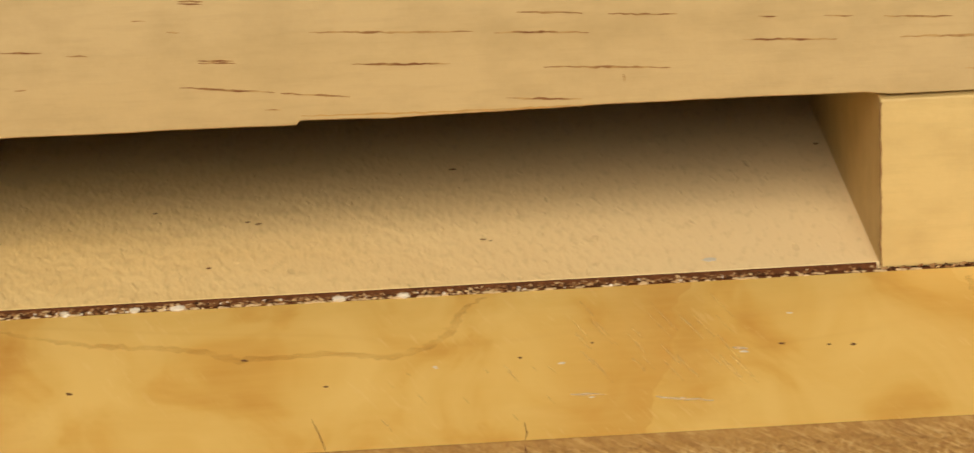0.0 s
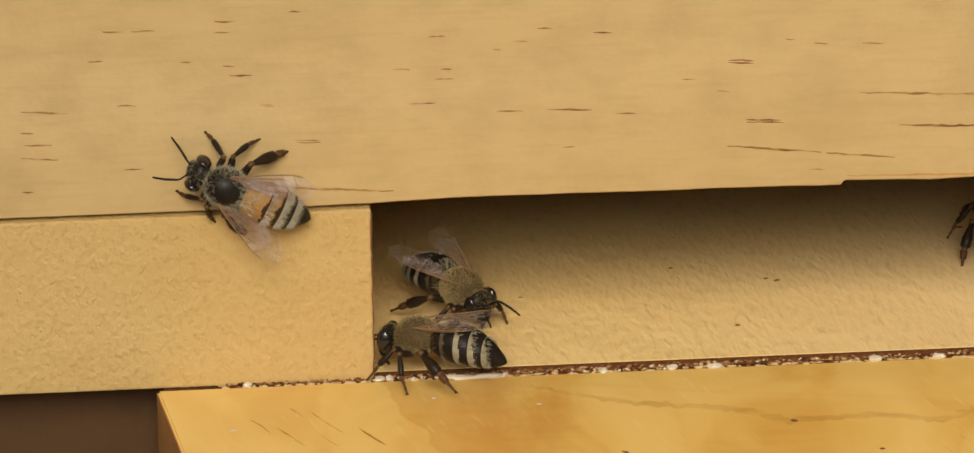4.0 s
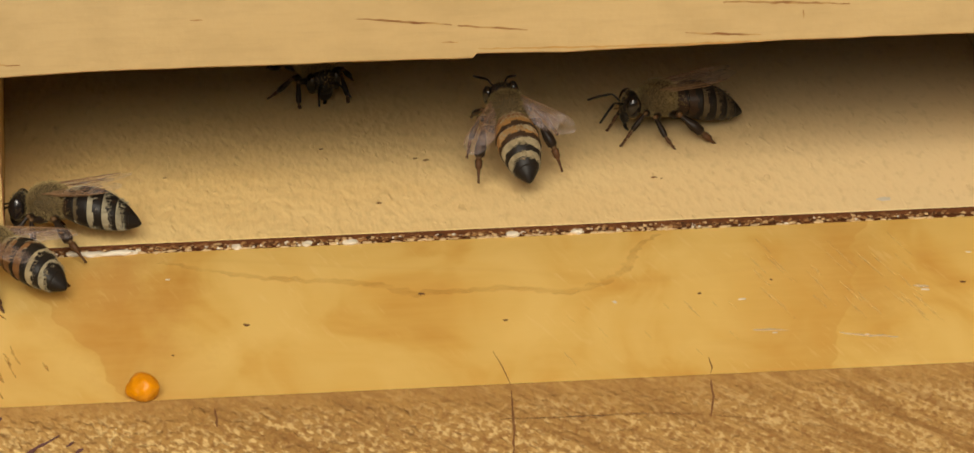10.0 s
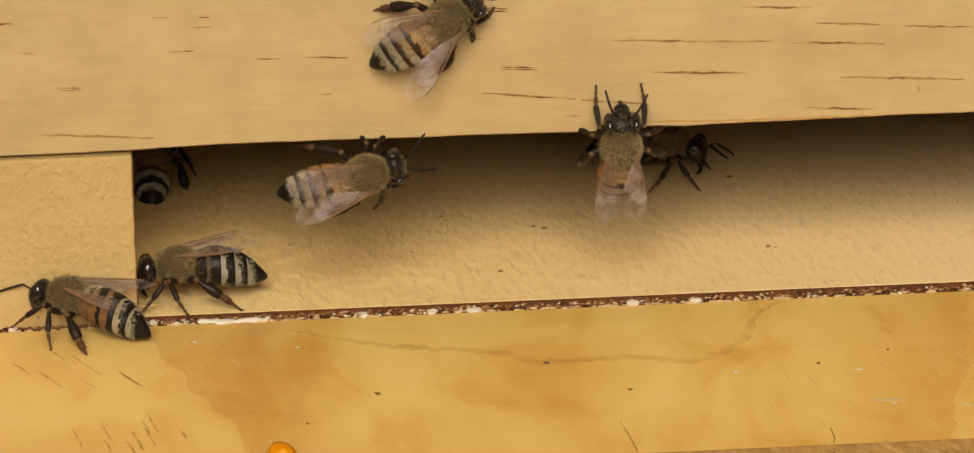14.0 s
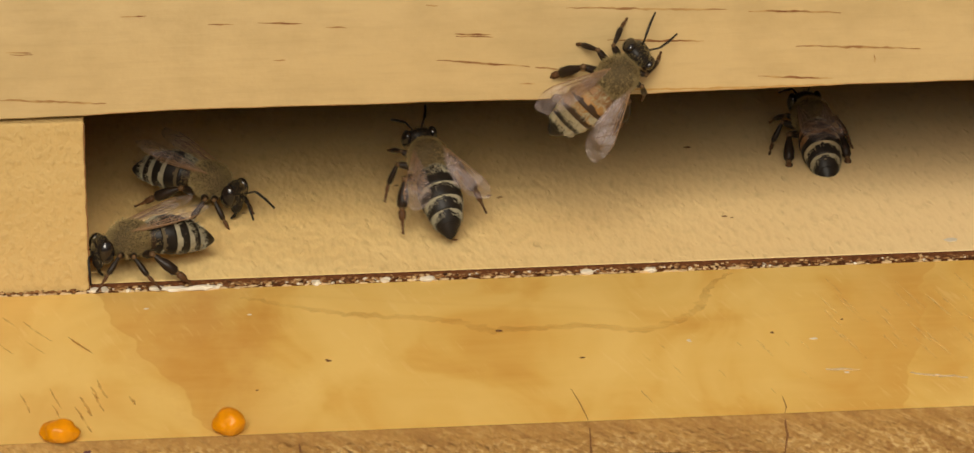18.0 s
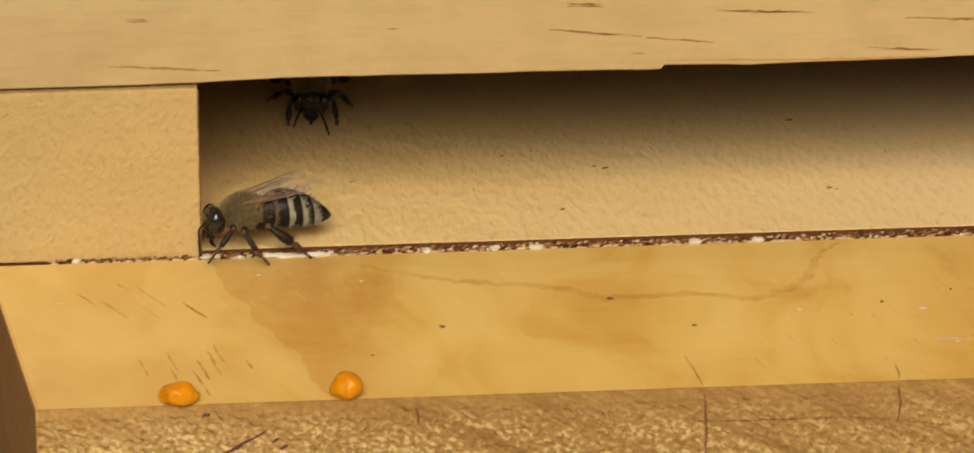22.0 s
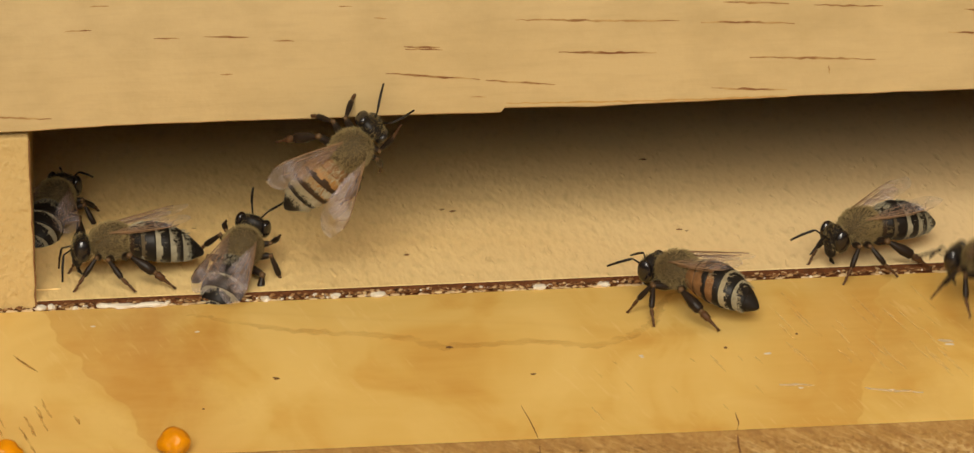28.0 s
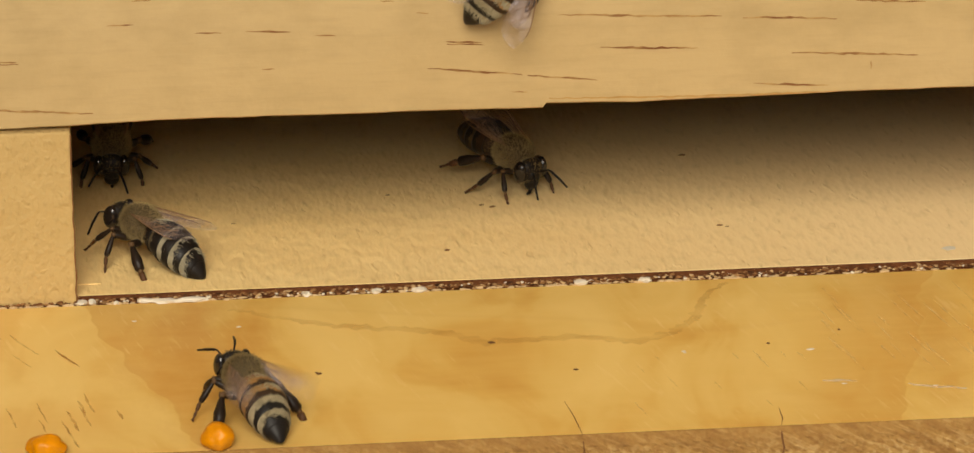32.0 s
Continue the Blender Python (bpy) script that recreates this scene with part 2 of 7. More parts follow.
def landing_material():
    """Oiled softwood, amber, with a darker wandering ring line and pale scuffs."""
    m = Nodes("oiled_amber_pine", 0.7, 0.12)
    big = m.noise(m.coords((1.2, 0.55, 1), shift=(0.3, 0.1, 0)), 75.0, 3.0, 0.5, 0.8)
    col = m.ramp(big, [(0.34, (0.735, 0.497, 0.152)), (0.5, (0.68, 0.437, 0.116)), (0.56, (0.635, 0.378, 0.086)), (0.74, (0.53, 0.27, 0.043))])
    line = m.ramp(m.noise(m.coords((0.35, 1, 1)), 24.0, 2.0, 0.45, 0.5), [(0.485, (0, 0, 0)), (0.5, (1, 1, 1)), (0.512, (0, 0, 0))])
    col = m.mix(col, (0.42, 0.18, 0.03), m.math("MULTIPLY", line, 0.08))
    for at, size, deep, amount in (((-0.0125, 0.012, 0.0), (58, 19, 1), (0.44, 0.175, 0.02), 0.7), ((-0.0895, 0.018, 0.0), (92, 22, 1), (0.52, 0.265, 0.045), 0.75), ((0.004, 0.034, 0.0), (40, 90, 1), (0.52, 0.24, 0.03), 0.4)):
        far = m.n("VectorMath")
        far.operation = "LENGTH"
        m.link(m.coords(size, shift=[a * s for a, s in zip(at, size)]), far.inputs[0])
        ragged = m.math("ADD", far.outputs["Value"], m.math("MULTIPLY", m.noise(m.coords((1, 0.4, 1)), 190.0, 4.0, 0.6), 0.9))
        col = m.mix(col, deep, m.math("MULTIPLY", m.ramp(ragged, [(0.5, (1, 1, 1)), (1.15, (0, 0, 0))]), amount))
    xyz = m.n("SeparateXYZ")
    m.link(m.coords(), xyz.inputs[0])
    col = m.mix(col, (0.80, 0.575, 0.225), m.ramp(m.math("ADD", m.math("MULTIPLY", xyz.outputs["X"], 10.0), 0.3), [(0.1, (0.5, 0.5, 0.5)), (0.45, (0, 0, 0))]))
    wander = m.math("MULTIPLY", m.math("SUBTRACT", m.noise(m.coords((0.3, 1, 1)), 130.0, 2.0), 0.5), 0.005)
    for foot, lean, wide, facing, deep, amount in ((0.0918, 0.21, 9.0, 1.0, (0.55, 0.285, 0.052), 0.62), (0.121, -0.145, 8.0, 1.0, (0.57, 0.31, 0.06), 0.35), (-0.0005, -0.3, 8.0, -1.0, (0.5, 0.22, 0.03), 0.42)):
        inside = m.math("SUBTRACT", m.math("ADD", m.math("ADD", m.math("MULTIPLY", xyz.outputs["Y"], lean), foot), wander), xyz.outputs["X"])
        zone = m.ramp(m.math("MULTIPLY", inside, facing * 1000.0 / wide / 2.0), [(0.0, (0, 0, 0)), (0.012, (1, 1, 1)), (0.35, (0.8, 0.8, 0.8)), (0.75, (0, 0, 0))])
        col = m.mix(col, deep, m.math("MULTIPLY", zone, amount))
    scratch = m.ramp(m.noise(m.slanted((0, 0, -14), (5.0, 0.5, 1)), 330.0, 2.0), [(0.60, (0, 0, 0)), (0.70, (1, 1, 1))])
    worn = m.ramp(m.noise(m.coords(), 45.0, 2.0), [(0.5, (0, 0, 0)), (0.62, (1, 1, 1))])
    col = m.mix(col, (0.80, 0.58, 0.24), m.math("MULTIPLY", m.math("MULTIPLY", scratch, worn), 0.35))
    fine = m.noise(m.coords((0.3, 1, 1)), 600.0, 3.0)
    col = m.mix(col, (0.78, 0.52, 0.18), m.math("MULTIPLY", fine, 0.3))
    m.colour(col)
    m.bump(m.math("ADD", fine, m.noise(m.coords(), 160.0)), 0.12, 0.0003)
    return m.mat


END_WOOD = rough_board_material("brown_end_wood", (0.39, 0.205, 0.078), (0.30, 0.145, 0.048), 900.0, (1, 0.5, 1), 0.3, 0.3)
END_GRAIN, LANDING = end_grain_material(), landing_material()


def marble_material():
    m = Nodes("white_marble", 0.3, 0.5)
    vein = m.noise(m.coords((1, 0.35, 1), turn=(0, 0, 60)), 60.0, 5.0, 0.6, 1.2)
    m.colour(m.ramp(vein, [(0.35, (0.78, 0.79, 0.87)), (0.55, (0.73, 0.74, 0.85)), (0.66, (0.55, 0.54, 0.6))]))
    return m.mat


MARBLE = marble_material()
# brown of the added, unseen screen that dims the horizon
SCREEN_BROWN = plain("plain_brown_screen", (0.20, 0.125, 0.06), 0.85, 0.1, 0.3, 6.0, 0.3)
SOIL = plain("bare_soil", (0.10, 0.065, 0.04), 0.95, 0.1, 0.5, 30.0, 0.6)
WAX = plain("white_wax_crumbs", (0.66, 0.58, 0.46), 0.6, 0.3, 0.12)
PROPOLIS = plain("brown_propolis", (0.115, 0.04, 0.014), 0.8, 0.1, 0.8, 1500.0)


def crumb_material():
    m = Nodes("mixed_brown_crumbs", 0.8, 0.15)
    g = m.n("NewGeometry")
    m.colour(m.ramp(g.outputs["Random Per Island"], [(0.0, (0.05, 0.02, 0.008)), (0.35, (0.16, 0.065, 0.022)), (0.7, (0.28, 0.14, 0.05)), (1.0, (0.52, 0.36, 0.18))]))
    return m.mat


CRUMB = crumb_material()
DUST = plain("tan_wax_dust", (0.56, 0.39, 0.21), 0.85, 0.1, 0.35, 900.0, 0.4)


def streak_material(name, depth):
    """Resin in the grain, stronger and weaker along its length."""
    m = Nodes(name, 0.6, 0.2)
    fade = m.ramp(m.noise(m.coords((1, 1, 2)), 420.0, 2.0), [(0.36, (0, 0, 0)), (0.6, (1, 1, 1))])
    m.colour(m.mix((0.42, 0.26, 0.095), (0.17, 0.062, 0.018), m.math("MULTIPLY", fade, depth)))
    return m.mat


STREAK, FAINT = streak_material("resin_streak", 1.0), streak_material("faint_resin_streak", 0.75)
SPECK = plain("dark_speck", (0.13, 0.06, 0.022), 0.7, 0.2)
CRACK = plain("crack_shadowed_wood", (0.16, 0.07, 0.025), 0.8, 0.1)
PURPLE = plain("purple_stain", (0.095, 0.038, 0.034), 0.7, 0.2, 0.4, 1200.0)
POLLEN = plain("orange_pollen", (0.6, 0.21, 0.0), 0.32, 0.2, 0.4, 600.0, 0.9)


def thin_coat(name, col, low, high):
    """A film that lets the wood show through, uneven along its length."""
    m = Nodes(name, 0.65, 0.12)
    m.colour(col)
    see = m.ramp(m.noise(m.coords((0.5, 1, 1)), 380.0, 3.0), [(0.35, (low, low, low)), (0.65, (high, high, high))])
    m.link(see, m.b.inputs["Alpha"])
    return m.mat


SCRATCH = thin_coat("brown_scratch", (0.50, 0.235, 0.05), 0.1, 0.5)
HALO = thin_coat("faint_amber_stain", (0.44, 0.19, 0.03), 0.04, 0.19)
HAIRLINE = thin_coat("hairline_crack", (0.16, 0.07, 0.025), 0.0, 0.75)
TORN = plain("torn_fibre", (0.41, 0.235, 0.075), 0.8, 0.1, 0.3, 700.0)
SCUFF = thin_coat("pale_scuff", (0.84, 0.62, 0.26), 0.02, 0.36)
WAX_FILM = thin_coat("thin_wax_film", (0.82, 0.74, 0.56), 0.1, 0.7)


# ---- mesh helpers ----
def mesh_from(name, bm, material, smooth=True):
    me = bpy.data.meshes.new(name)
    bmesh.ops.recalc_face_normals(bm, faces=bm.faces[:])
    bm.to_mesh(me)
    bm.free()
    me.materials.append(material)
    if smooth:
        for p in me.polygons:
            p.use_smooth = True
    return me


def board(name, bm, material, parent, label=""):
    """A flat-sided piece of timber."""
    return part(name, bm, material, parent, label, smooth=False)


def part(name, bm, material, parent, label="", smooth=True):
    ob = new(name, mesh_from(name, bm, material, smooth))
    ob.parent = parent
    return tagged(ob, label)


def box(x0, x1, y0, y1, z0, z1, bevel=0.0, seg=2, bm=None):
    bm = bm or bmesh.new()
    got = bmesh.ops.create_cube(bm, size=1.0)["verts"]
    bmesh.ops.scale(bm, vec=(x1 - x0, y1 - y0, z1 - z0), verts=got)
    bmesh.ops.translate(bm, vec=((x0 + x1) / 2, (y0 + y1) / 2, (z0 + z1) / 2), verts=got)
    if bevel:
        edges = list({e for v in got for e in v.link_edges})
        bmesh.ops.bevel(bm, geom=edges, offset=bevel, segments=seg, profile=0.6, affect="EDGES")
    return bm


def lump(bm, at, size, rng, sub=1, rough=0.25):
    got = bmesh.ops.create_icosphere(bm, subdivisions=sub, radius=1.0)["verts"]
    for v in got:
        v.co *= 1 + rng.uniform(-rough, rough)
        v.co = Vector((v.co.x * size[0] + at[0], v.co.y * size[1] + at[1], v.co.z * size[2] + at[2]))


def tube(bm, pts, radii, sides=6):
    """A round tube through the points, closed at both ends."""
    rings = []
    for i, p in enumerate(pts):
        a, b = Vector(pts[max(i - 1, 0)]), Vector(pts[min(i + 1, len(pts) - 1)])
        d = (b - a).normalized()
        u = d.orthogonal().normalized() if abs(d.z) > 0.95 else d.cross(Vector((0, 0, 1))).normalized()
        w = d.cross(u)
        rings.append([bm.verts.new(Vector(p) + radii[i] * (math.cos(k * math.tau / sides) * u + math.sin(k * math.tau / sides) * w)) for k in range(sides)])
    for r, s in zip(rings, rings[1:]):
        for k in range(sides):
            bm.faces.new((r[k], r[(k + 1) % sides], s[(k + 1) % sides], s[k]))
    bm.faces.new(rings[0][::-1])
    bm.faces.new(rings[-1])


# ---- ground and stand ----
_bm = bmesh.new()
bmesh.ops.create_grid(_bm, x_segments=8, y_segments=8, size=40.0)
ground = tagged(new("ground", mesh_from("ground", _bm, SOIL)), "dark bare soil under the hive", "ground", kind="structure")
ground.location.z = -0.36

def low_sky_screen():
    """Unseen plain tall screen far round the hive, added to block low sky light."""
    bm = bmesh.new()
    far, thick, top = 7.0, 0.08, 1.25
    for x0, x1, y0, y1 in ((-far, far, -far - thick, -far), (-far, far, far, far + thick), (-far - thick, -far, -far, far), (far, far + thick, -far, far)):
        box(x0, x1, y0, y1, -0.365, top, bm=bm)
    return tagged(new("wall_garden", mesh_from("wall_garden", bm, SCREEN_BROWN, False)), "plain brown unseen screen added to block low sky light", "fence", kind="structure")


low_sky_screen()

stand = tagged(new("hive_stand"), "wooden stand carrying the beehive, its colour darkened for shade", "hive stand")
for x in (-0.135, 0.235):
    for y in (0.06, 0.42):
        board("leg", box(x - 0.02, x + 0.02, y - 0.02, y + 0.02, -0.36, -0.0595, 0.001), DARK_WOOD, stand)
board("top_board", box(-0.17, 0.28, 0.012, 0.48, -0.059, -0.0225, 0.001), DARK_WOOD, stand)

slab = tagged(new("marble_slab", mesh_from("marble_slab", box(-0.016, 0.34, -0.19, 0.0115, -0.041, -0.0218, 0.0008), MARBLE, False)),
              "white marble slab with grey veins under the landing board", "slab")
slab_foot = tagged(new("slab_support"), "dark wooden support under the marble slab", "support")
board("beam", box(0.0, 0.32, -0.17, -0.02, -0.075, -0.0415, 0.001), DARK_WOOD, slab_foot)
for x in (0.02, 0.28):
    board("leg", box(x, x + 0.03, -0.12, -0.09, -0.36, -0.0755, 0.001), DARK_WOOD, slab_foot)

# ---- the hive ----
hive = tagged(new("beehive"), "unpainted pine beehive with a wide low entrance", "beehive")
X0, X1, DEEP = -0.150, 0.263, 0.46
OPEN_R = 0.1128
board("bottom_board", box(X0, X1, 0.006, DEEP, -0.0218, -0.0022, 0.0003, 1), UNDER_WOOD, hive, "dark brown board under the floor")
board("floor_board", box(-0.0222, X1, 0.0007, DEEP, -0.0020, 0.0, 0.00008, 1), FLOOR, hive, "rough cream floor board of the entrance")
board("floor_board", box(X0, -0.0224, 0.0115, DEEP, -0.0020, -0.0001, 0.00008, 1), FLOOR, hive, "rough cream floor board of the entrance")
block_left = board("entrance_block", box(X0, 0.0, -0.0003, 0.064, -0.0005, 0.0189, 0.00025), BLOCK_LEFT, hive, "pale porous wooden entrance block")
block_right = board("entrance_block", box(OPEN_R, X1, -0.0003, 0.064, -0.0004, 0.0189, 0.00025), PINE_RIGHT, hive, "smooth pine entrance block")
board("floor_strip", box(0.0, 0.0026, 0.004, 0.06, 0.0, 0.0001), FLOOR, hive, "thin pale strip along the block")
board("side_rail", box(X0, X0 + 0.019, 0.0642, DEEP, 0.0002, 0.0189, 0.0003), PINE, hive)
board("side_rail", box(X1 - 0.019, X1, 0.0642, DEEP, 0.0002, 0.0189, 0.0003), PINE, hive)
board("back_rail", box(X0 + 0.0192, X1 - 0.0192, DEEP - 0.019, DEEP, 0.0002, 0.0189, 0.0003), PINE, hive)


def front_board():
    """The front wall; its lower edge is slightly uneven, with a small chipped step."""
    bm = bmesh.new()
    xs = sorted([X0, 0.0502, 0.0506] + [i * 0.003 - 0.006 for i in range(0, 42)] + [X1])
    rng = random.Random(4)
    rows = []
    for x in xs:
        low = 0.01925 + 0.00012 * math.sin(x * 90) + rng.uniform(-0.00006, 0.00006)
        if 0.0 < x < OPEN_R:
            low += 0.0001
        if x > 0.0505 and x < OPEN_R:
            low += 0.00045 * max(0.45, 1 - (x - 0.0505) / 0.016)
        top = 0.245
        rows.append([bm.verts.new(c) for c in ((x, 0.0, low + 0.0003), (x, 0.0, top), (x, 0.019, top), (x, 0.019, low), (x, 0.0006, low))])
    for a, b in zip(rows, rows[1:]):
        for k in range(5):
            bm.faces.new((a[k], b[k], b[(k + 1) % 5], a[(k + 1) % 5]))
    bm.faces.new(rows[0])
    bm.faces.new(rows[-1][::-1])
    return bm


wall = part("front_wall", front_board(), PINE, hive, "pale pine board with short brown resin streaks", smooth=False)
board("side_wall", box(X0, X0 + 0.019, 0.0192, DEEP, 0.0192, 0.245, 0.0005), PINE, hive)
board("side_wall", box(X1 - 0.019, X1, 0.0192, DEEP, 0.0192, 0.245, 0.0005), PINE, hive)
board("back_wall", box(X0 + 0.0192, X1 - 0.0192, DEEP - 0.019, DEEP, 0.0192, 0.245, 0.0005), PINE, hive)
board("lid", box(X0 - 0.02, X1 + 0.02, -0.02, DEEP + 0.02, 0.2455, 0.27, 0.002), PINE, hive, "flat pine lid")


# ---- landing board ----
landing = tagged(new("landing_board"), "oiled amber pine landing board with a rough-sawn front", "landing board")
LF, LB = -0.0432, -0.0006
L_BACK, L_FRONT = (-0.0232, 0.1379), (-0.0180, 0.1450)


def landing_body(inset, z0, z1):
    bm = bmesh.new()
    lo = [bm.verts.new((x, y, z0)) for x, y in ((L_BACK[0], LB), (L_BACK[1], LB), (L_FRONT[1], LF + inset), (L_FRONT[0], LF + inset))]
    hi = [bm.verts.new((x, y, z1)) for x, y in ((L_BACK[0], LB), (L_BACK[1], LB), (L_FRONT[1], LF + inset), (L_FRONT[0], LF + inset))]
    bm.faces.new(lo[::-1])
    bm.faces.new(hi)
    for k in range(4):
        bm.faces.new((lo[k], lo[(k + 1) % 4], hi[(k + 1) % 4], hi[k]))
    bmesh.ops.bevel(bm, geom=bm.edges[:], offset=0.0002, segments=2, affect="EDGES")
    return bm


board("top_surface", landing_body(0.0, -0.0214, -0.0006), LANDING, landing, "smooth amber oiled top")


def end_face():
    """The cut end of the board, browner than its top."""
    bm = bmesh.new()
    d = Vector((L_FRONT[0] - L_BACK[0], LF - LB, 0)).normalized()
    out = Vector((d.y, -d.x, 0)) * 0.00015
    a, c = Vector((L_BACK[0], LB, 0)) + d * 0.0002, Vector((L_FRONT[0], LF, 0)) - d * 0.0002
    vs = [bm.verts.new(p + o + Vector((0, 0, z))) for z in (-0.0212, -0.0008) for o in (out * 0, out) for p in (a, c)]
    for q in ((0, 1, 3, 2), (4, 5, 7, 6), (0, 1, 5, 4), (2, 3, 7, 6), (0, 2, 6, 4), (1, 3, 7, 5)):
        bm.faces.new([vs[i] for i in q])
    return bm


part("end_face", end_face(), END_WOOD, landing, "brown cut end", smooth=False)


def sawn_front():
    """A thin uneven skin of torn fibres over the front."""
    bm = bmesh.new()
    nx, nz = 600, 80
    rows = []
    for j in range(nz + 1):
        row = []
        for i in range(nx + 1):
            x = L_FRONT[0] + (L_FRONT[1] - L_FRONT[0]) * i / nx
            z = -0.00063 - 0.02065 * j / nz
            u, w = 0.89 * x - 0.454 * z, 0.454 * x + 0.89 * z
            h = noise.noise(Vector((u * 800, w * 1500, 0))) + 0.8 * noise.noise(Vector((u * 1700, w * 2600, 5)))
            edge = min(1.0, j / 4.0, (nz - j + 0.6) / 3.0)
            amp = 0.00024 * max(0.35, 1.1 - (x + 0.018) / 0.13)
            row.append(bm.verts.new((x + amp * 0.4 * h, LF - 0.0004 * edge - amp * h * edge, z)))
        rows.append(row)
    for a, b in zip(rows, rows[1:]):
        for k in range(nx):
            bm.faces.new((a[k], b[k], b[k + 1], a[k + 1]))
    ends = [rows[0], rows[-1]]
    for row in ends:
        back = [bm.verts.new((v.co.x, LF + 0.0002, v.co.z)) for v in row]
        for k in range(nx):
            bm.faces.new((row[k], row[k + 1], back[k + 1], back[k]))
    return bm


part("sawn_front", sawn_front(), END_GRAIN, landing, "rough-sawn end grain front", smooth=False)


# ---- marks and crumbs ----
def ribbon(bm, pts, wide, lift, up, rng, taper=True):
    """A thin uneven strip along the points, lying on a face whose outward direction is up."""
    fine = []
    for a, b in zip(pts, pts[1:]):
        n = max(2, int((Vector(b) - Vector(a)).length / (0.6 * MM)))
        fine += [Vector(a).lerp(Vector(b), i / n) for i in range(n)]
    fine.append(Vector(pts[-1]))
    rows = []
    for i, p in enumerate(fine):
        d = (fine[min(i + 1, len(fine) - 1)] - fine[max(i - 1, 0)]).normalized()
        side = d.cross(up).normalized()
        s = i / (len(fine) - 1)
        w = wide * (0.25 + 0.75 * math.sin(math.pi * (0.06 + 0.88 * s)) if taper else 1.0) * rng.uniform(0.6, 1.25)
        mid = p + side * wide * rng.uniform(-0.25, 0.25)
        rows.append([bm.verts.new(c) for c in (mid - side * w / 2, mid + up * lift, mid + side * w / 2)])
    for a, b in zip(rows, rows[1:]):
        for k in (0, 1):
            bm.faces.new((a[k], b[k], b[k + 1], a[k + 1]))


OUT_Y, UP_Z = Vector((0, -1, 0)), Vector((0, 0, 1))
TOP = -0.6  # the landing board's upper face, mm
FACE = -43.55  # its sawn front, mm
_rng = random.Random(11)


def streaks(rows, name):
    for x0, z0, x1, z1 in rows:
        bm = bmesh.new()
        w = 0.155 + 0.01 * abs(x1 - x0)
        ribbon(bm, [Vector((x0, -0.02, z0)) * MM, Vector(((x0 + x1) / 2, -0.02, (z0 + z1) / 2 + _rng.uniform(-0.06, 0.06))) * MM, Vector((x1, -0.02, z1)) * MM], min(w, 0.27) * MM, 0.02 * MM, OUT_Y, _rng)
        part(name, bm, FAINT if abs(x1 - x0) > 10.5 else STREAK, wall, "short brown resin streak")


streaks([(66.0, 32.9, 73.7, 32.5), (74.0, 30.8, 81.0, 30.3), (83.7, 30.1, 91.1, 29.6), (81.4, 33.7, 91.1, 33.3), (94.2, 33.0, 98.9, 32.8), (51.9, 29.7, 69.3, 28.9), (71.6, 28.6, 81.6, 28.1), (99.8, 28.9, 101.8, 28.8), (106.9, 28.6, 109.9, 28.4), (113.3, 28.2, 120.7, 27.8), (98.1, 26.4, 108.2, 25.9), (115.0, 25.8, 127.9, 25.3), (122.1, 21.9, 127.2, 21.5), (128.9, 29.9, 133.6, 29.6), (136.4, 28.2, 139.6, 27.9), (56.4, 25.9, 66.8, 25.4), (76.8, 24.5, 90.3, 23.7), (40.0, 27.2, 43.8, 27.0), (38.0, 24.3, 48.0, 23.2), (48.6, 23.1, 56.0, 22.3), (72.7, 21.2, 80.8, 20.7), (127.5, 27.0, 129.9, 26.8), (38.2, 33.9, 40.8, 33.7), (85.3, 23.2, 85.4, 22.3)], "grain_streak")
streaks([(-7.6, 26.6, -5.1, 26.5), (13.6, 29.2, 16.3, 29.1), (18.9, 29.2, 23.6, 28.9), (26.2, 28.4, 28.4, 28.3), (4.3, 30.4, 7.1, 30.4), (2.7, 34.3, 4.4, 34.2), (7.7, 34.1, 8.9, 34.1), (7.0, 33.0, 9.0, 33.0), (6.5, 37.7, 8.2, 37.7), (15.5, 36.9, 16.8, 36.8), (13.3, 36.1, 14.1, 36.0), (17.9, 38.2, 19.5, 38.1), (23.8, 37.5, 25.8, 37.4), (33.1, 32.0, 34.6, 31.9), (36.9, 30.5, 38.2, 30.4), (40.1, 26.9, 44.1, 26.7), (38.1, 33.6, 40.8, 33.4), (44.2, 36.0, 45.2, 35.9), (47.2, 35.4, 48.6, 35.3), (52.3, 35.2, 54.6, 35.1), (20.5, 24.9, 21.8, 24.9), (-11.0, 30.7, -9.9, 30.7), (46.9, 21.3, 48.6, 21.2)], "grain_streak")
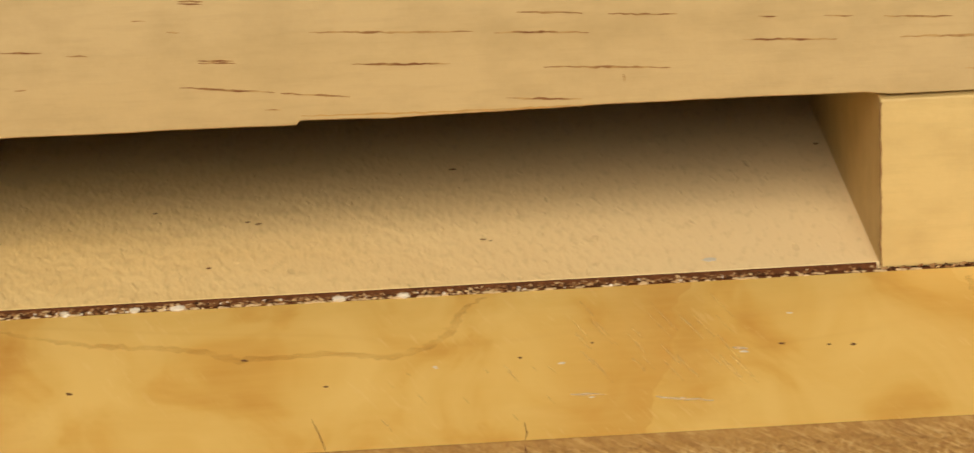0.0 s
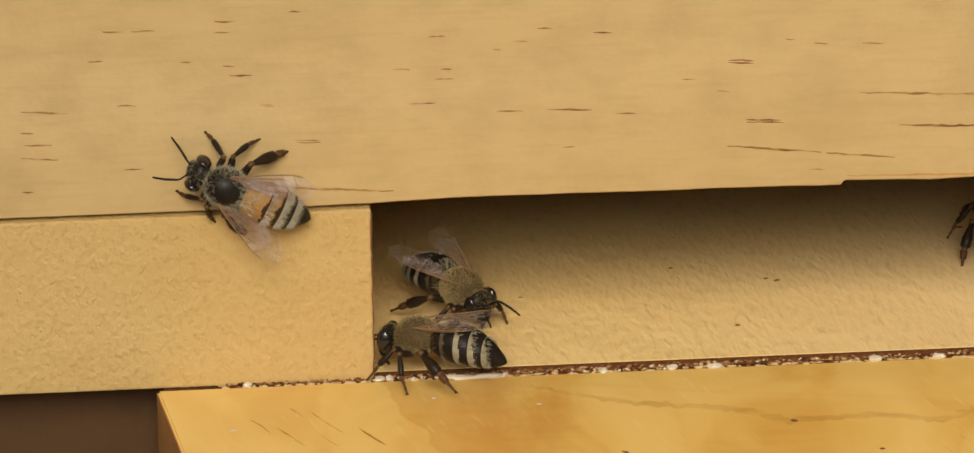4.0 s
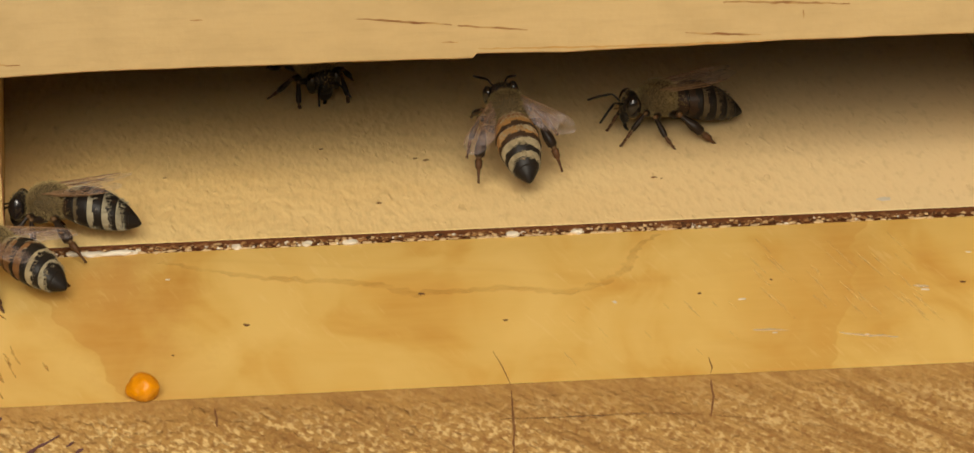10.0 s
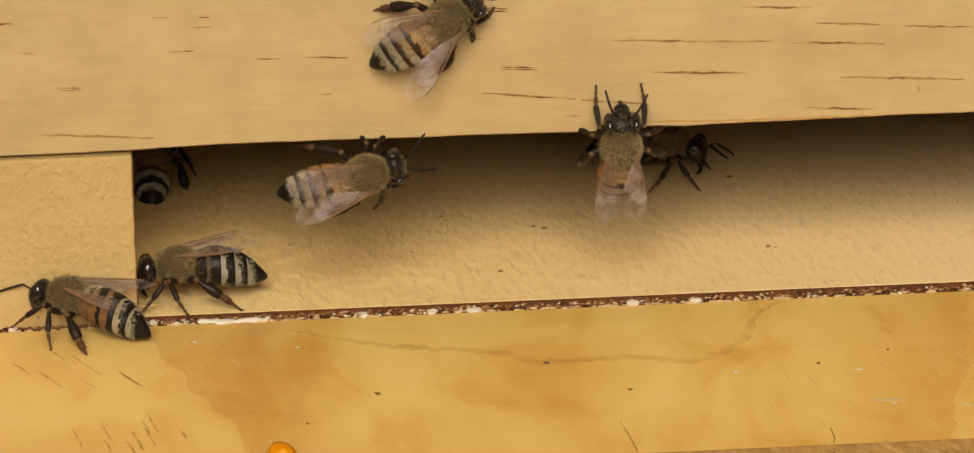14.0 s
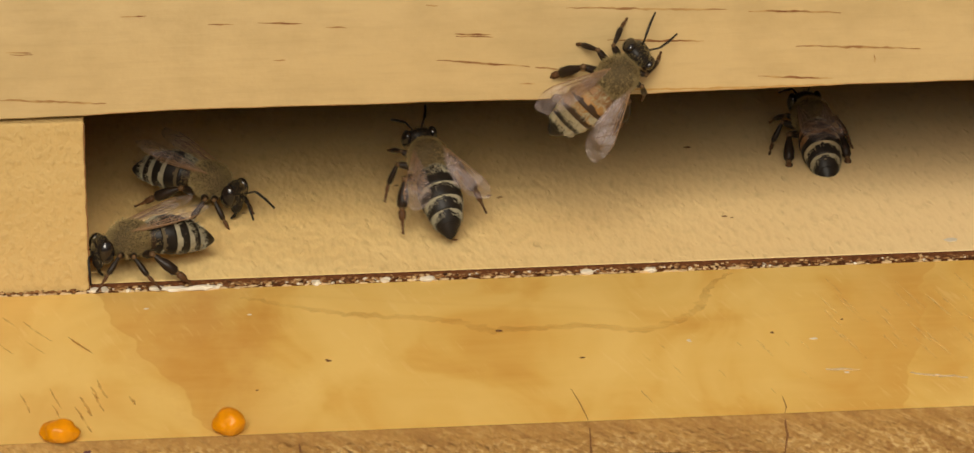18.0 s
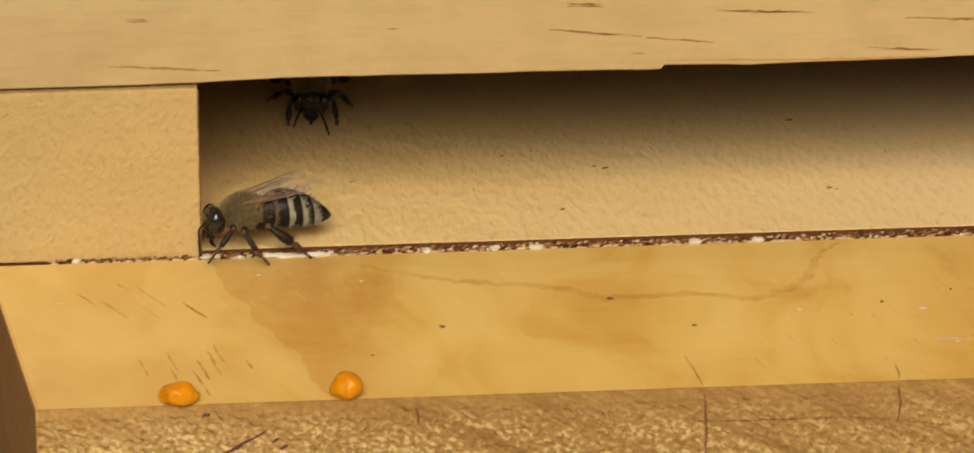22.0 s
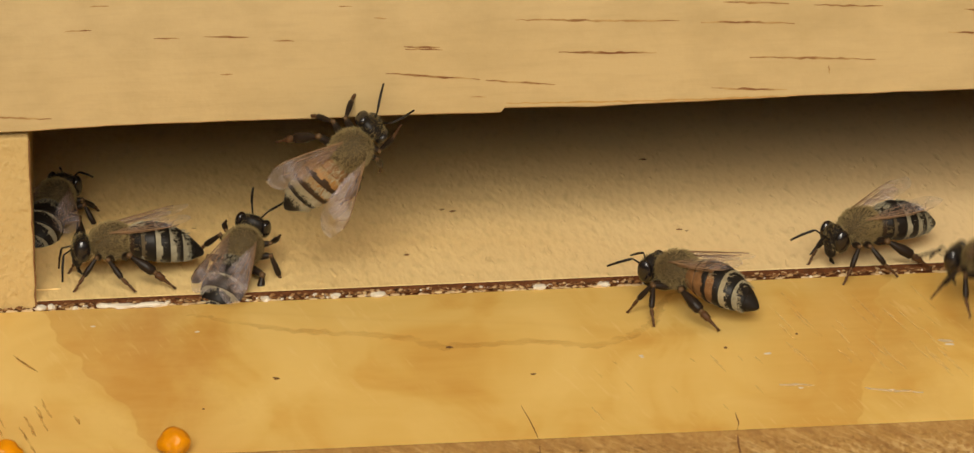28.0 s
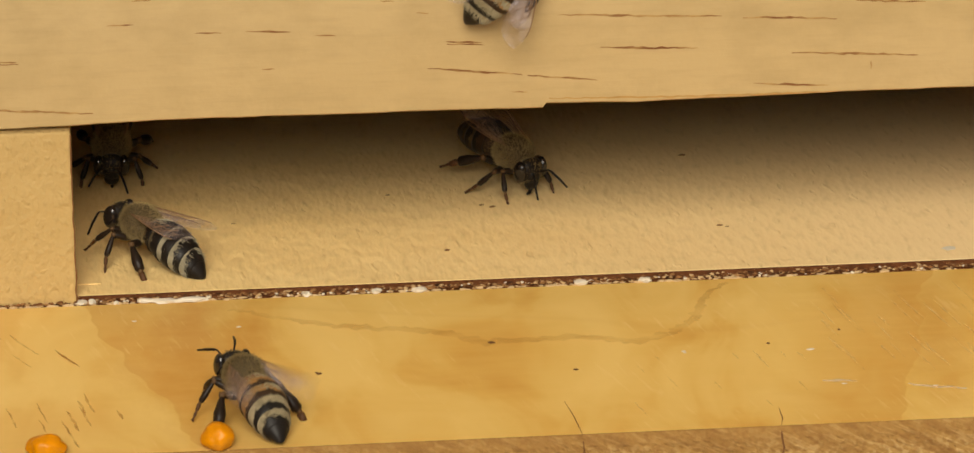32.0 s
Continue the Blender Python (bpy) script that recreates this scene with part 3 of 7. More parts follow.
streaks([(-27.6, 39.6, -25.4, 39.5), (-24.7, 39.5, -22.1, 39.5), (-15.9, 40.3, -13.7, 40.2), (-16.0, 39.1, -14.4, 39.0), (-29.3, 36.4, -27.7, 36.4), (-19.6, 36.0, -18.4, 35.9), (-15.1, 35.4, -13.8, 35.3), (-14.5, 34.3, -12.2, 34.2), (-26.3, 31.4, -24.4, 31.3), (-11.4, 30.9, -10.1, 30.9), (-36.4, 31.1, -31.5, 30.8), (-36.5, 28.8, -35.2, 28.7), (-36.2, 27.4, -33.3, 27.3), (-36.6, 26.0, -32.7, 25.7), (-25.9, 24.3, -24.0, 24.3), (-7.9, 26.8, -5.3, 26.7), (-36.7, 22.3, -35.4, 22.2), (-9.7, 21.6, 2.5, 20.7), (-8.1, 41.0, -6.9, 41.0)], "grain_streak")


_bm = bmesh.new()
ribbon(_bm, [Vector((x, -0.02, z)) * MM for x, z in ((50.8, 20.42), (56, 20.3), (64, 20.08), (74, 19.98), (82, 19.95))], 0.24 * MM, 0.006 * MM, OUT_Y, _rng)
part("torn_edge", _bm, TORN, wall, "torn orange-brown lower edge")


def lines_on_top(paths, wide, material, name, label):
    for pts in paths:
        bm = bmesh.new()
        ribbon(bm, [Vector((x, y, TOP + 0.015)) * MM for x, y in pts], wide * MM, 0.012 * MM, UP_Z, _rng)
        part(name, bm, material, landing, label)


def lines_on_front(paths, wide, material, name, label, out=0.12):
    for pts in paths:
        bm = bmesh.new()
        ribbon(bm, [Vector((x, FACE - out, z)) * MM for x, z in pts], wide * MM, 0.1 * MM, OUT_Y, _rng)
        part(name, bm, material, landing, label)


lines_on_top([[(16.2, -3.7), (26.0, -9.7), (37.6, -13.0), (42.7, -16.6), (46.6, -16.5), (51.9, -16.1), (58.3, -18.0), (62.4, -16.1), (64.7, -12.6), (66.2, -7.2), (69.4, -1.8)], [(121.6, -3.5), (122.2, -8.8), (125.1, -21.4), (126.3, -30.6), (126.4, -36.8)]], 1.7, HALO, "ring_line", "faint wandering growth ring line")
lines_on_top([[(134.7, -0.9), (134.6, -5.8), (133.3, -11.3)]], 0.7, SCUFF, "scuff", "pale rubbed spot")
lines_on_top([[(75.9, -31.5), (77.6, -31.7), (79.5, -32.0)], [(84.5, -33.2), (86.4, -34.0), (88.2, -34.6), (90.2, -35.3)], [(94.0, -20.8), (94.8, -21.2), (95.6, -21.3)]], 0.8, WAX_FILM, "wax_smear", "thin pale wax smear")
lines_on_top([[(49.1, -34.1), (49.6, -38.0), (50.1, -43.4)], [(70.5, -38.4), (70.5, -41.4), (70.1, -43.2)]], 0.11, CRACK, "crack", "thin dark drying crack")
lines_on_front([[(50.1, -1.1), (50.3, -4.3), (50.2, -9.1)], [(70.1, -0.9), (70.3, -2.7), (70.1, -4.8)], [(20.5, -1.5), (20.7, -2.6), (20.7, -3.5)]], 0.26, CRACK, "crack", "thin dark drying crack")
lines_on_front([[(48.9, -4.1), (57.8, -4.2), (64.8, -4.2), (69.9, -4.7), (75.5, -5.4)]], 0.2, HAIRLINE, "crack", "fine broken crack along the grain")
lines_on_front([[(-1.2, -7.0), (5.1, -3.6)], [(1.4, -17.8), (7.0, -15.1), (12.8, -12.4)], [(124.3, -0.8), (127.6, -1.5), (130.8, -2.4), (132.6, -2.7)]], 0.42, PURPLE, "purple_mark", "purple-brown scratched mark")
for _x, _z in ((2.6, -11.7), (3.4, -11.3), (5.4, -10.4), (6.2, -10.0), (1.3, -6.4), (1.9, -7.2), (2.3, -8.0), (1.6, -8.4), (-0.9, -1.6), (6.1, -4.6), (7.0, -5.4), (129.6, -1.4), (128.6, -2.3), (127.7, -2.9)):
    lines_on_front([[(_x - 0.4, _z - 0.18), (_x, _z), (_x + 0.4, _z + 0.2)]], 0.42, PURPLE, "purple_mark", "purple-brown smudge")
lines_on_front([[(10.7, -3.0), (10.2, -4.3), (9.8, -5.9)]], 0.4, SCUFF, "scuff", "pale rubbed line")


def scratches(count, x, y, lean, long, wide, material, name, label):
    for _ in range(count):
        px, py = _rng.uniform(*x), _rng.uniform(*y)
        n = _rng.uniform(*long)
        lines_on_top([[(px, py), (px + lean * n * 0.5 + _rng.uniform(-0.1, 0.1), py - n * 0.5), (px + lean * n, py - n)]], wide * _rng.uniform(0.6, 1.3), material, name, label)


scratches(26, (78, 94), (-4, -24), 0.22, (2.5, 9), 0.28, SCUFF, "scratch", "fine pale scratch")
scratches(14, (56, 78), (-22, -37), 0.25, (1.5, 5), 0.2, SCUFF, "scratch", "fine pale scratch")
scratches(10, (-8, 4), (-24, -36), 0.2, (2, 6), 0.3, SCRATCH, "scratch", "fine brown scratch")
scratches(8, (-14, -2), (-6, -16), 0.5, (2, 7), 0.26, SCRATCH, "scratch", "fine brown scratch")


def ragged_edge(x, y, z0, z1, parent):
    """The splintered dark corner of a sawn block."""
    bm = bmesh.new()
    pts = [Vector((x + _rng.uniform(-0.07, 0.07), y, z0 + (z1 - z0) * i / 14)) * MM for i in range(15)]
    ribbon(bm, pts, 0.17 * MM, 0.02 * MM, OUT_Y, _rng, taper=False)
    part("splintered_edge", bm, CRACK, parent, "dark splintered corner")


ragged_edge(-0.02, -0.33, -0.4, 18.6, block_left)
ragged_edge(112.85, -0.33, -0.3, 18.6, block_right)


def crumbs(spots, size, z, material, name, label, flat_to=0.5):
    bm = bmesh.new()
    for x, y in spots:
        s = size * _rng.uniform(0.6, 1.3)
        lump(bm, (x * MM, y * MM, (z + s * flat_to * 0.6) * MM), (s * _rng.uniform(0.9, 1.9) * MM, s * 1.1 * MM, s * flat_to * MM), _rng, 1, 0.3)
    return tagged(new(name, mesh_from(name, bm, material, False)), label, "debris", kind="stuff")


crumbs([(71.7, -20.4), (43.1, -16.8), (51.1, -25.5), (16.8, -31.1), (24.4, -23.2), (99.2, -20.5), (106.6, -21.9), (79.6, -17.3), (104.1, -21.5), (24.7, -23.6)], 0.17, TOP, SPECK, "dark_specks", "tiny dark specks on the landing board")
crumbs([(16.9, -9.1), (95.1, -22.2), (87.2, -34.1), (78.0, -32.5), (-15.6, -12.9), (101.3, -11.7), (75.9, -22.6), (62.8, -22.0), (6.0, -6.1), (62.7, -21.6)], 0.25, TOP, WAX, "wax_chips", "tiny white wax chips on the landing board", 0.2)
crumbs([(40.4, 10.0), (69.3, 38.0), (111.5, 40.2), (17.5, 21.3), (45.3, 24.1), (70.8, 14.4), (46.4, 23.3), (71.6, 13.9), (35.1, 28.6)], 0.24, 0.0, STREAK, "brown_specks", "tiny brown specks on the hive floor", 0.25)


crumbs([(94.7, 4.2)], 0.75, 0.0, WAX, "wax_smear", "pale wax smear on the hive floor", 0.08)


def crack_filling():
    """Brown propolis and white wax crumbs along the joint of floor and landing board."""
    board("joint_filling", box(-0.0225, 0.1375, -0.00055, 0.0003, -0.0100, -0.00062), PROPOLIS, hive, "dark propolis in the joint")
    board("joint_filling", box(0.0002, 0.1125, 0.00031, 0.00068, -0.0100, -0.00003), PROPOLIS, hive, "brown propolis along the floor's edge")
    brown, white, big = bmesh.new(), bmesh.new(), bmesh.new()
    rng = random.Random(21)
    x = -16.5
    while x < 128.0:
        busy = 1.0 if 0 < x < 100 else (0.55 if x <= 0 else 0.25)
        if rng.random() < 0.95 * busy:
            s = rng.uniform(0.06, 0.16)
            lump(brown, (x * MM, (0.05 + rng.uniform(-0.7, 0.6) if 0 < x < 112.8 else -0.5 + rng.uniform(-0.15, 0.1)) * MM, (-0.45 + rng.uniform(-0.12, 0.25)) * MM), (s * 2.0 * MM, s * MM, s * MM), rng, 1, 0.35)
        if rng.random() < (0.06 if x < 75 else 0.03) * busy:
            s = rng.uniform(0.06, 0.14) * (2.0 if rng.random() < 0.15 else 1.0)
            lump(white, (x * MM, (-0.1 + rng.uniform(-0.9, 0.7)) * MM, (-0.45 + rng.uniform(-0.05, 0.2)) * MM), (s * 1.5 * MM, s * 1.2 * MM, s * MM), rng, 1, 0.35)
        x += rng.uniform(0.04, 0.12)
    dust = bmesh.new()
    x = -16.0
    while x < 118.0:
        s = rng.uniform(0.16, 0.34)
        if rng.random() < (0.8 if 0 < x < 75 else 0.45):
            lump(dust, (x * MM, (rng.uniform(-0.75, -0.35) if 0 < x < 112.8 else -0.62) * MM, -0.58 * MM), (s * rng.uniform(1.2, 2.4) * MM, s * MM, s * 0.5 * MM), rng, 1, 0.35)
        x += rng.uniform(0.3, 0.9)
    tagged(new("wax_dust", mesh_from("wax_dust", dust, DUST, False)), "tan wax dust caked along the floor joint", "debris", kind="stuff")
    for x, y, sx in ((0.5, -0.5, 0.7), (1.6, -0.4, 0.5), (9.3, -0.9, 1.9), (12.0, -0.9, 1.9), (7.2, -0.6, 0.8), (-13.6, -0.6, 0.55), (24.5, -0.6, 0.5), (32.0, -0.6, 0.6), (36.6, -0.7, 0.8), (54.0, -0.6, 0.8), (61.0, -0.6, 0.7)):
        lump(big, (x * MM, y * MM, -0.38 * MM), (sx * MM, 0.55 * MM, 0.28 * MM), rng, 2, 0.25)
    tagged(new("propolis_seam", mesh_from("propolis_seam", brown, CRUMB, False)), "dark brown propolis crumbs along the floor joint", "debris", kind="stuff")
    tagged(new("wax_crumbs", mesh_from("wax_crumbs", white, WAX, False)), "white wax crumbs scattered along the floor joint", "debris", kind="stuff")
    tagged(new("wax_flakes", mesh_from("wax_flakes", big, WAX, False)), "larger white wax flakes at the entrance corner", "debris", kind="stuff")


crack_filling()


def pellet(x, y, size, seed):
    rng = random.Random(seed)
    bm = bmesh.new()
    got = bmesh.ops.create_icosphere(bm, subdivisions=4, radius=1.0)["verts"]
    for v in got:
        h = noise.noise(v.co * 1.1 + Vector((seed, 0, 0))) * 0.2 + noise.noise(v.co * 3 + Vector((seed, 3, 0))) * 0.05
        v.co = v.co * (1 + h)
        v.co = Vector((v.co.x * size[0], v.co.y * size[1], max(v.co.z, -0.86) * size[2])) * MM
    ob = new("pollen_pellet", mesh_from("pollen_pellet", bm, POLLEN))
    ob.location = (x * MM, y * MM, (TOP + size[2] * 0.86) * MM)
    return tagged(ob, "bright orange pollen pellet dropped on the landing board", "pollen", "dropped pollen pellets")


for (x, y), size, seed in zip([(13.5, -42.4), (-3.5, -42.7)], ((1.65, 1.6, 1.45), (2.0, 1.5, 1.25)), (2, 7)):
    pellet(x, y, size, seed)


# ---- bees ----
def chitin(name, col, rough=0.42, spec=0.16, vary=0.35):
    return plain(name, col, rough, spec, vary, 1500.0, 0.25)


BLACK = chitin("black_chitin", (0.013, 0.010, 0.008))
BROWN = chitin("dark_brown_chitin", (0.035, 0.019, 0.010), 0.45)
ORANGE = chitin("amber_chitin", (0.185, 0.09, 0.035), 0.45, 0.12, 0.55)
GOLD = chitin("tan_gold_chitin", (0.28, 0.145, 0.046), 0.45)
HAIR = chitin("tan_hair", (0.24, 0.172, 0.074), 0.9, 0.1)
DULL_HAIR = chitin("dull_tan_hair", (0.085, 0.062, 0.034), 0.85, 0.1)
GREY_HAIR = chitin("grey_tan_hair", (0.28, 0.245, 0.165), 0.9, 0.1)
THORAX = chitin("felted_thorax", (0.085, 0.06, 0.03), 0.95, 0.05)
TAN_BAND = chitin("tan_band", (0.32, 0.26, 0.155), 0.85, 0.1)
LEG = chitin("brown_black_leg", (0.018, 0.011, 0.007), 0.4)
FOOT = chitin("brown_foot", (0.075, 0.034, 0.014), 0.5)
WHITE_HAIR = chitin("white_band_hair", (0.36, 0.315, 0.23), 0.9, 0.1)
JOINT = chitin("tan_leg_joint", (0.10, 0.055, 0.024), 0.5)
EYE = chitin("glossy_eye", (0.012, 0.009, 0.008), 0.18, 0.6)


def wing_material():
    m = Nodes("clear_wing_membrane", 0.28, 0.7)
    cells = m.noise(m.coords(), 420.0, 2.0)
    m.colour(m.mix((0.30, 0.20, 0.15), (0.64, 0.55, 0.56), m.ramp(cells, [(0.38, (0, 0, 0)), (0.62, (1, 1, 1))])))
    see = m.ramp(cells, [(0.35, (0.1, 0.1, 0.1)), (0.65, (0.3, 0.3, 0.3))])
    m.link(see, m.b.inputs["Alpha"])
    m.bump(m.noise(m.coords(), 700.0, 2.0), 0.3, 0.0002)
    return m.mat


WING = wing_material()
VEIN = chitin("wing_vein", (0.22, 0.125, 0.06), 0.5)
SIZE = 1.1


def ellipsoid(bm, at, size, u=14, v=10):
    got = bmesh.ops.create_uvsphere(bm, u_segments=u, v_segments=v, radius=1.0)["verts"]
    for p in got:
        p.co = Vector((p.co.x * size[0] + at[0], p.co.y * size[1] + at[1], p.co.z * size[2] + at[2])) * MM
    return got


def belly_axis(s):
    """Centre and radius of the abdomen, s from 0 at the waist to 1 at the tip."""
    x = -1.55 - 7.5 * s
    z = -0.1 - 1.7 * s * s
    r = 2.15 * (math.sin(math.pi * min(1.0, 0.17 + 0.83 * s ** 0.95)) ** 0.66) if s < 0.999 else 0.05
    return x, z, max(r, 0.06)


def belly_segment(k, materials, band, steady):
    """One plate ring of the abdomen: pale front band, dark rear edge, slightly overlapping the next."""
    me = bpy.data.meshes.new("abdomen_segment")
    cuts = [0.0, 0.15, 0.34, 0.53, 0.70, 0.85, 1.0]
    a, b = cuts[k], cuts[k + 1]
    bm = bmesh.new()
    rings, sides, n = [], 36, 11
    rng = random.Random(k)
    uneven = [rng.uniform(-0.08, 0.08) for _ in range(sides)]
    for i in range(n):
        f = i / (n - 1)
        x, z, r = belly_axis(a + (b - a) * f + (0.012 * f if k < 5 else 0))
        r *= 1.0 + 0.035 * f - 0.02 * (1 - f)
        rings.append([bm.verts.new(Vector((x, r * math.sin(q * math.tau / sides), z + r * (0.92 if math.cos(q * math.tau / sides) < 0 else 0.9) * math.cos(q * math.tau / sides))) * MM) for q in range(sides)])
    for i, (p, q) in enumerate(zip(rings, rings[1:])):
        for s in range(sides):
            face = bm.faces.new((p[s], p[(s + 1) % sides], q[(s + 1) % sides], q[s]))
            edge = band * (steady + (1.24 - steady) * abs(math.sin(s * math.tau / sides)) ** 1.5) + uneven[s] * (0.2 < band < 0.9)
            face.material_index = 0 if i / (n - 1) < edge else 1
            face.smooth = True
    bm.faces.new(rings[0][::-1])
    bm.faces.new(rings[-1]).material_index = 1
    bmesh.ops.recalc_face_normals(bm, faces=bm.faces[:])
    bm.to_mesh(me)
    bm.free()
    for m in materials:
        me.materials.append(m)
    return me


def fur(rng, count, at, size, length, low=-0.35, bald=2.0):
    """Fine hairs standing off an ellipsoid."""
    bm = bmesh.new()
    made = 0
    while made < count:
        d = Vector((rng.gauss(0, 1), rng.gauss(0, 1), rng.gauss(0, 1))).normalized()
        if d.z < low or d.z > bald or (d.z > 0.7 and abs(d.x) < 0.6 and rng.random() < 0.5):
            continue
        made += 1
        base = Vector((d.x * size[0] + at[0], d.y * size[1] + at[1], d.z * size[2] + at[2]))
        tip = base + (d + Vector((-0.45, 0, 0.1)) + 0.3 * Vector((rng.uniform(-1, 1), rng.uniform(-1, 1), rng.uniform(-1, 1)))).normalized() * length * rng.uniform(0.6, 1.2)
        side = d.orthogonal().normalized() * 0.03
        other = d.cross(side).normalized() * 0.03
        vs = [bm.verts.new(c * MM) for c in (base + side, base - side * 0.5 + other, base - side * 0.5 - other, tip)]
        bm.faces.new((vs[0], vs[1], vs[3]))
        bm.faces.new((vs[1], vs[2], vs[3]))
        bm.faces.new((vs[2], vs[0], vs[3]))
    return bm


def wing_edge(s):
    """How far the front edge of a wing curls inwards and how wide the blade is, s from root to tip, as shares of the width."""
    curl = 0.42 * max(0.0, (s - 0.72) / 0.28) ** 2.2 - 0.05 * math.sin(math.pi * s)
    stops = ((0.0, 0.1), (0.12, 0.2), (0.3, 0.5), (0.5, 0.83), (0.68, 1.0), (0.82, 1.0), (0.92, 0.86), (0.97, 0.7), (1.0, 0.55))
    for (a, p), (b, q) in zip(stops, stops[1:]):
        if s <= b:
            return curl, p + (q - p) * (s - a) / (b - a)
    return curl, stops[-1][1]


def wing_mesh(long, wide, side):
    """A thin membrane from the root backwards, its stiff front edge outwards; side +1 is the bee's left."""
    bm = bmesh.new()
    n = 22
    rows = []
    for i in range(n + 1):
        s = i / n
        lead, trail = wing_edge(s)
        rows.append([bm.verts.new(Vector((-long * s, -side * wide * (lead + (trail - lead) * f), 0.16 * f * math.sin(7 * s) - 0.25 * f * f)) * MM) for f in (0, 0.2, 0.4, 0.6, 0.8, 1.0)])
    for p, q in zip(rows, rows[1:]):
        for k in range(5):
            bm.faces.new((p[k], q[k], q[k + 1], p[k + 1]))
    bmesh.ops.solidify(bm, geom=bm.faces[:], thickness=0.018 * MM)
    return bm


def vein_mesh(long, wide, side):
    bm = bmesh.new()

    def on(s, f):
        lead, trail = wing_edge(s)
        return Vector((-long * s, -side * wide * (lead + (trail - lead) * f), 0.16 * f * math.sin(7 * s) - 0.25 * f * f + 0.03)) * MM

    for f, end, thick in ((0.0, 0.86, 0.085), (0.16, 0.6, 0.05), (0.42, 0.82, 0.04), (0.72, 0.66, 0.036)):
        steps = [0.02 + (end - 0.02) * k / 7 for k in range(8)]
        tube(bm, [on(s, f) for s in steps], [thick * MM * (1 - 0.5 * k / 7) for k in range(8)], 4)
    for s, a, b in ((0.3, 0.16, 0.42), (0.46, 0.16, 0.42), (0.5, 0.42, 0.72), (0.6, 0.0, 0.42), (0.66, 0.42, 0.72), (0.74, 0.0, 0.42)):
        tube(bm, [on(s, a), on(s + 0.05, b)], [0.028 * MM] * 2, 4)
    return bm


# hip, then knee, shin's end and foot from the hip, and the thickness of each joint, mm
LEGS = {
    "front_leg": ((1.3, 0.8, -1.3), (0.4, 1.5, 0.5), (1.9, 2.0, -1.2), (3.0, 2.0, -2.7), (0.36, 0.27, 0.24, 0.1)),
    "middle_leg": ((0.1, 1.0, -1.5), (0.7, 1.8, 0.6), (-0.2, 3.1, -1.2), (-1.2, 3.8, -2.5), (0.38, 0.29, 0.25, 0.1)),
    "hind_leg": ((-1.0, 0.9, -1.5), (-0.5, 1.9, 0.8), (-2.9, 2.9, -0.9), (-4.8, 3.3, -2.5), (0.42, 0.37, 0.46, 0.12)),
}
WING_ROOT = {"fore_wing": (0.5, 1.35, 1.25), "hind_wing": (-0.3, 1.25, 1.05)}


def wing_pose(kind, side, openness, stroke=0.0):
    x, y, z = WING_ROOT[kind]
    spread = (5 if kind == "fore_wing" else 9) + (72 if kind == "fore_wing" else 62) * openness
    feather = 48.0 * openness if openness > 0.5 else 0.0
    return pose(x * MM, side * y * MM, z * MM, 0, feather, 0) @ pose(0, 0, 0, side * (-16 + 22 * openness + stroke), max(10 - 20 * openness, 2), -side * spread)


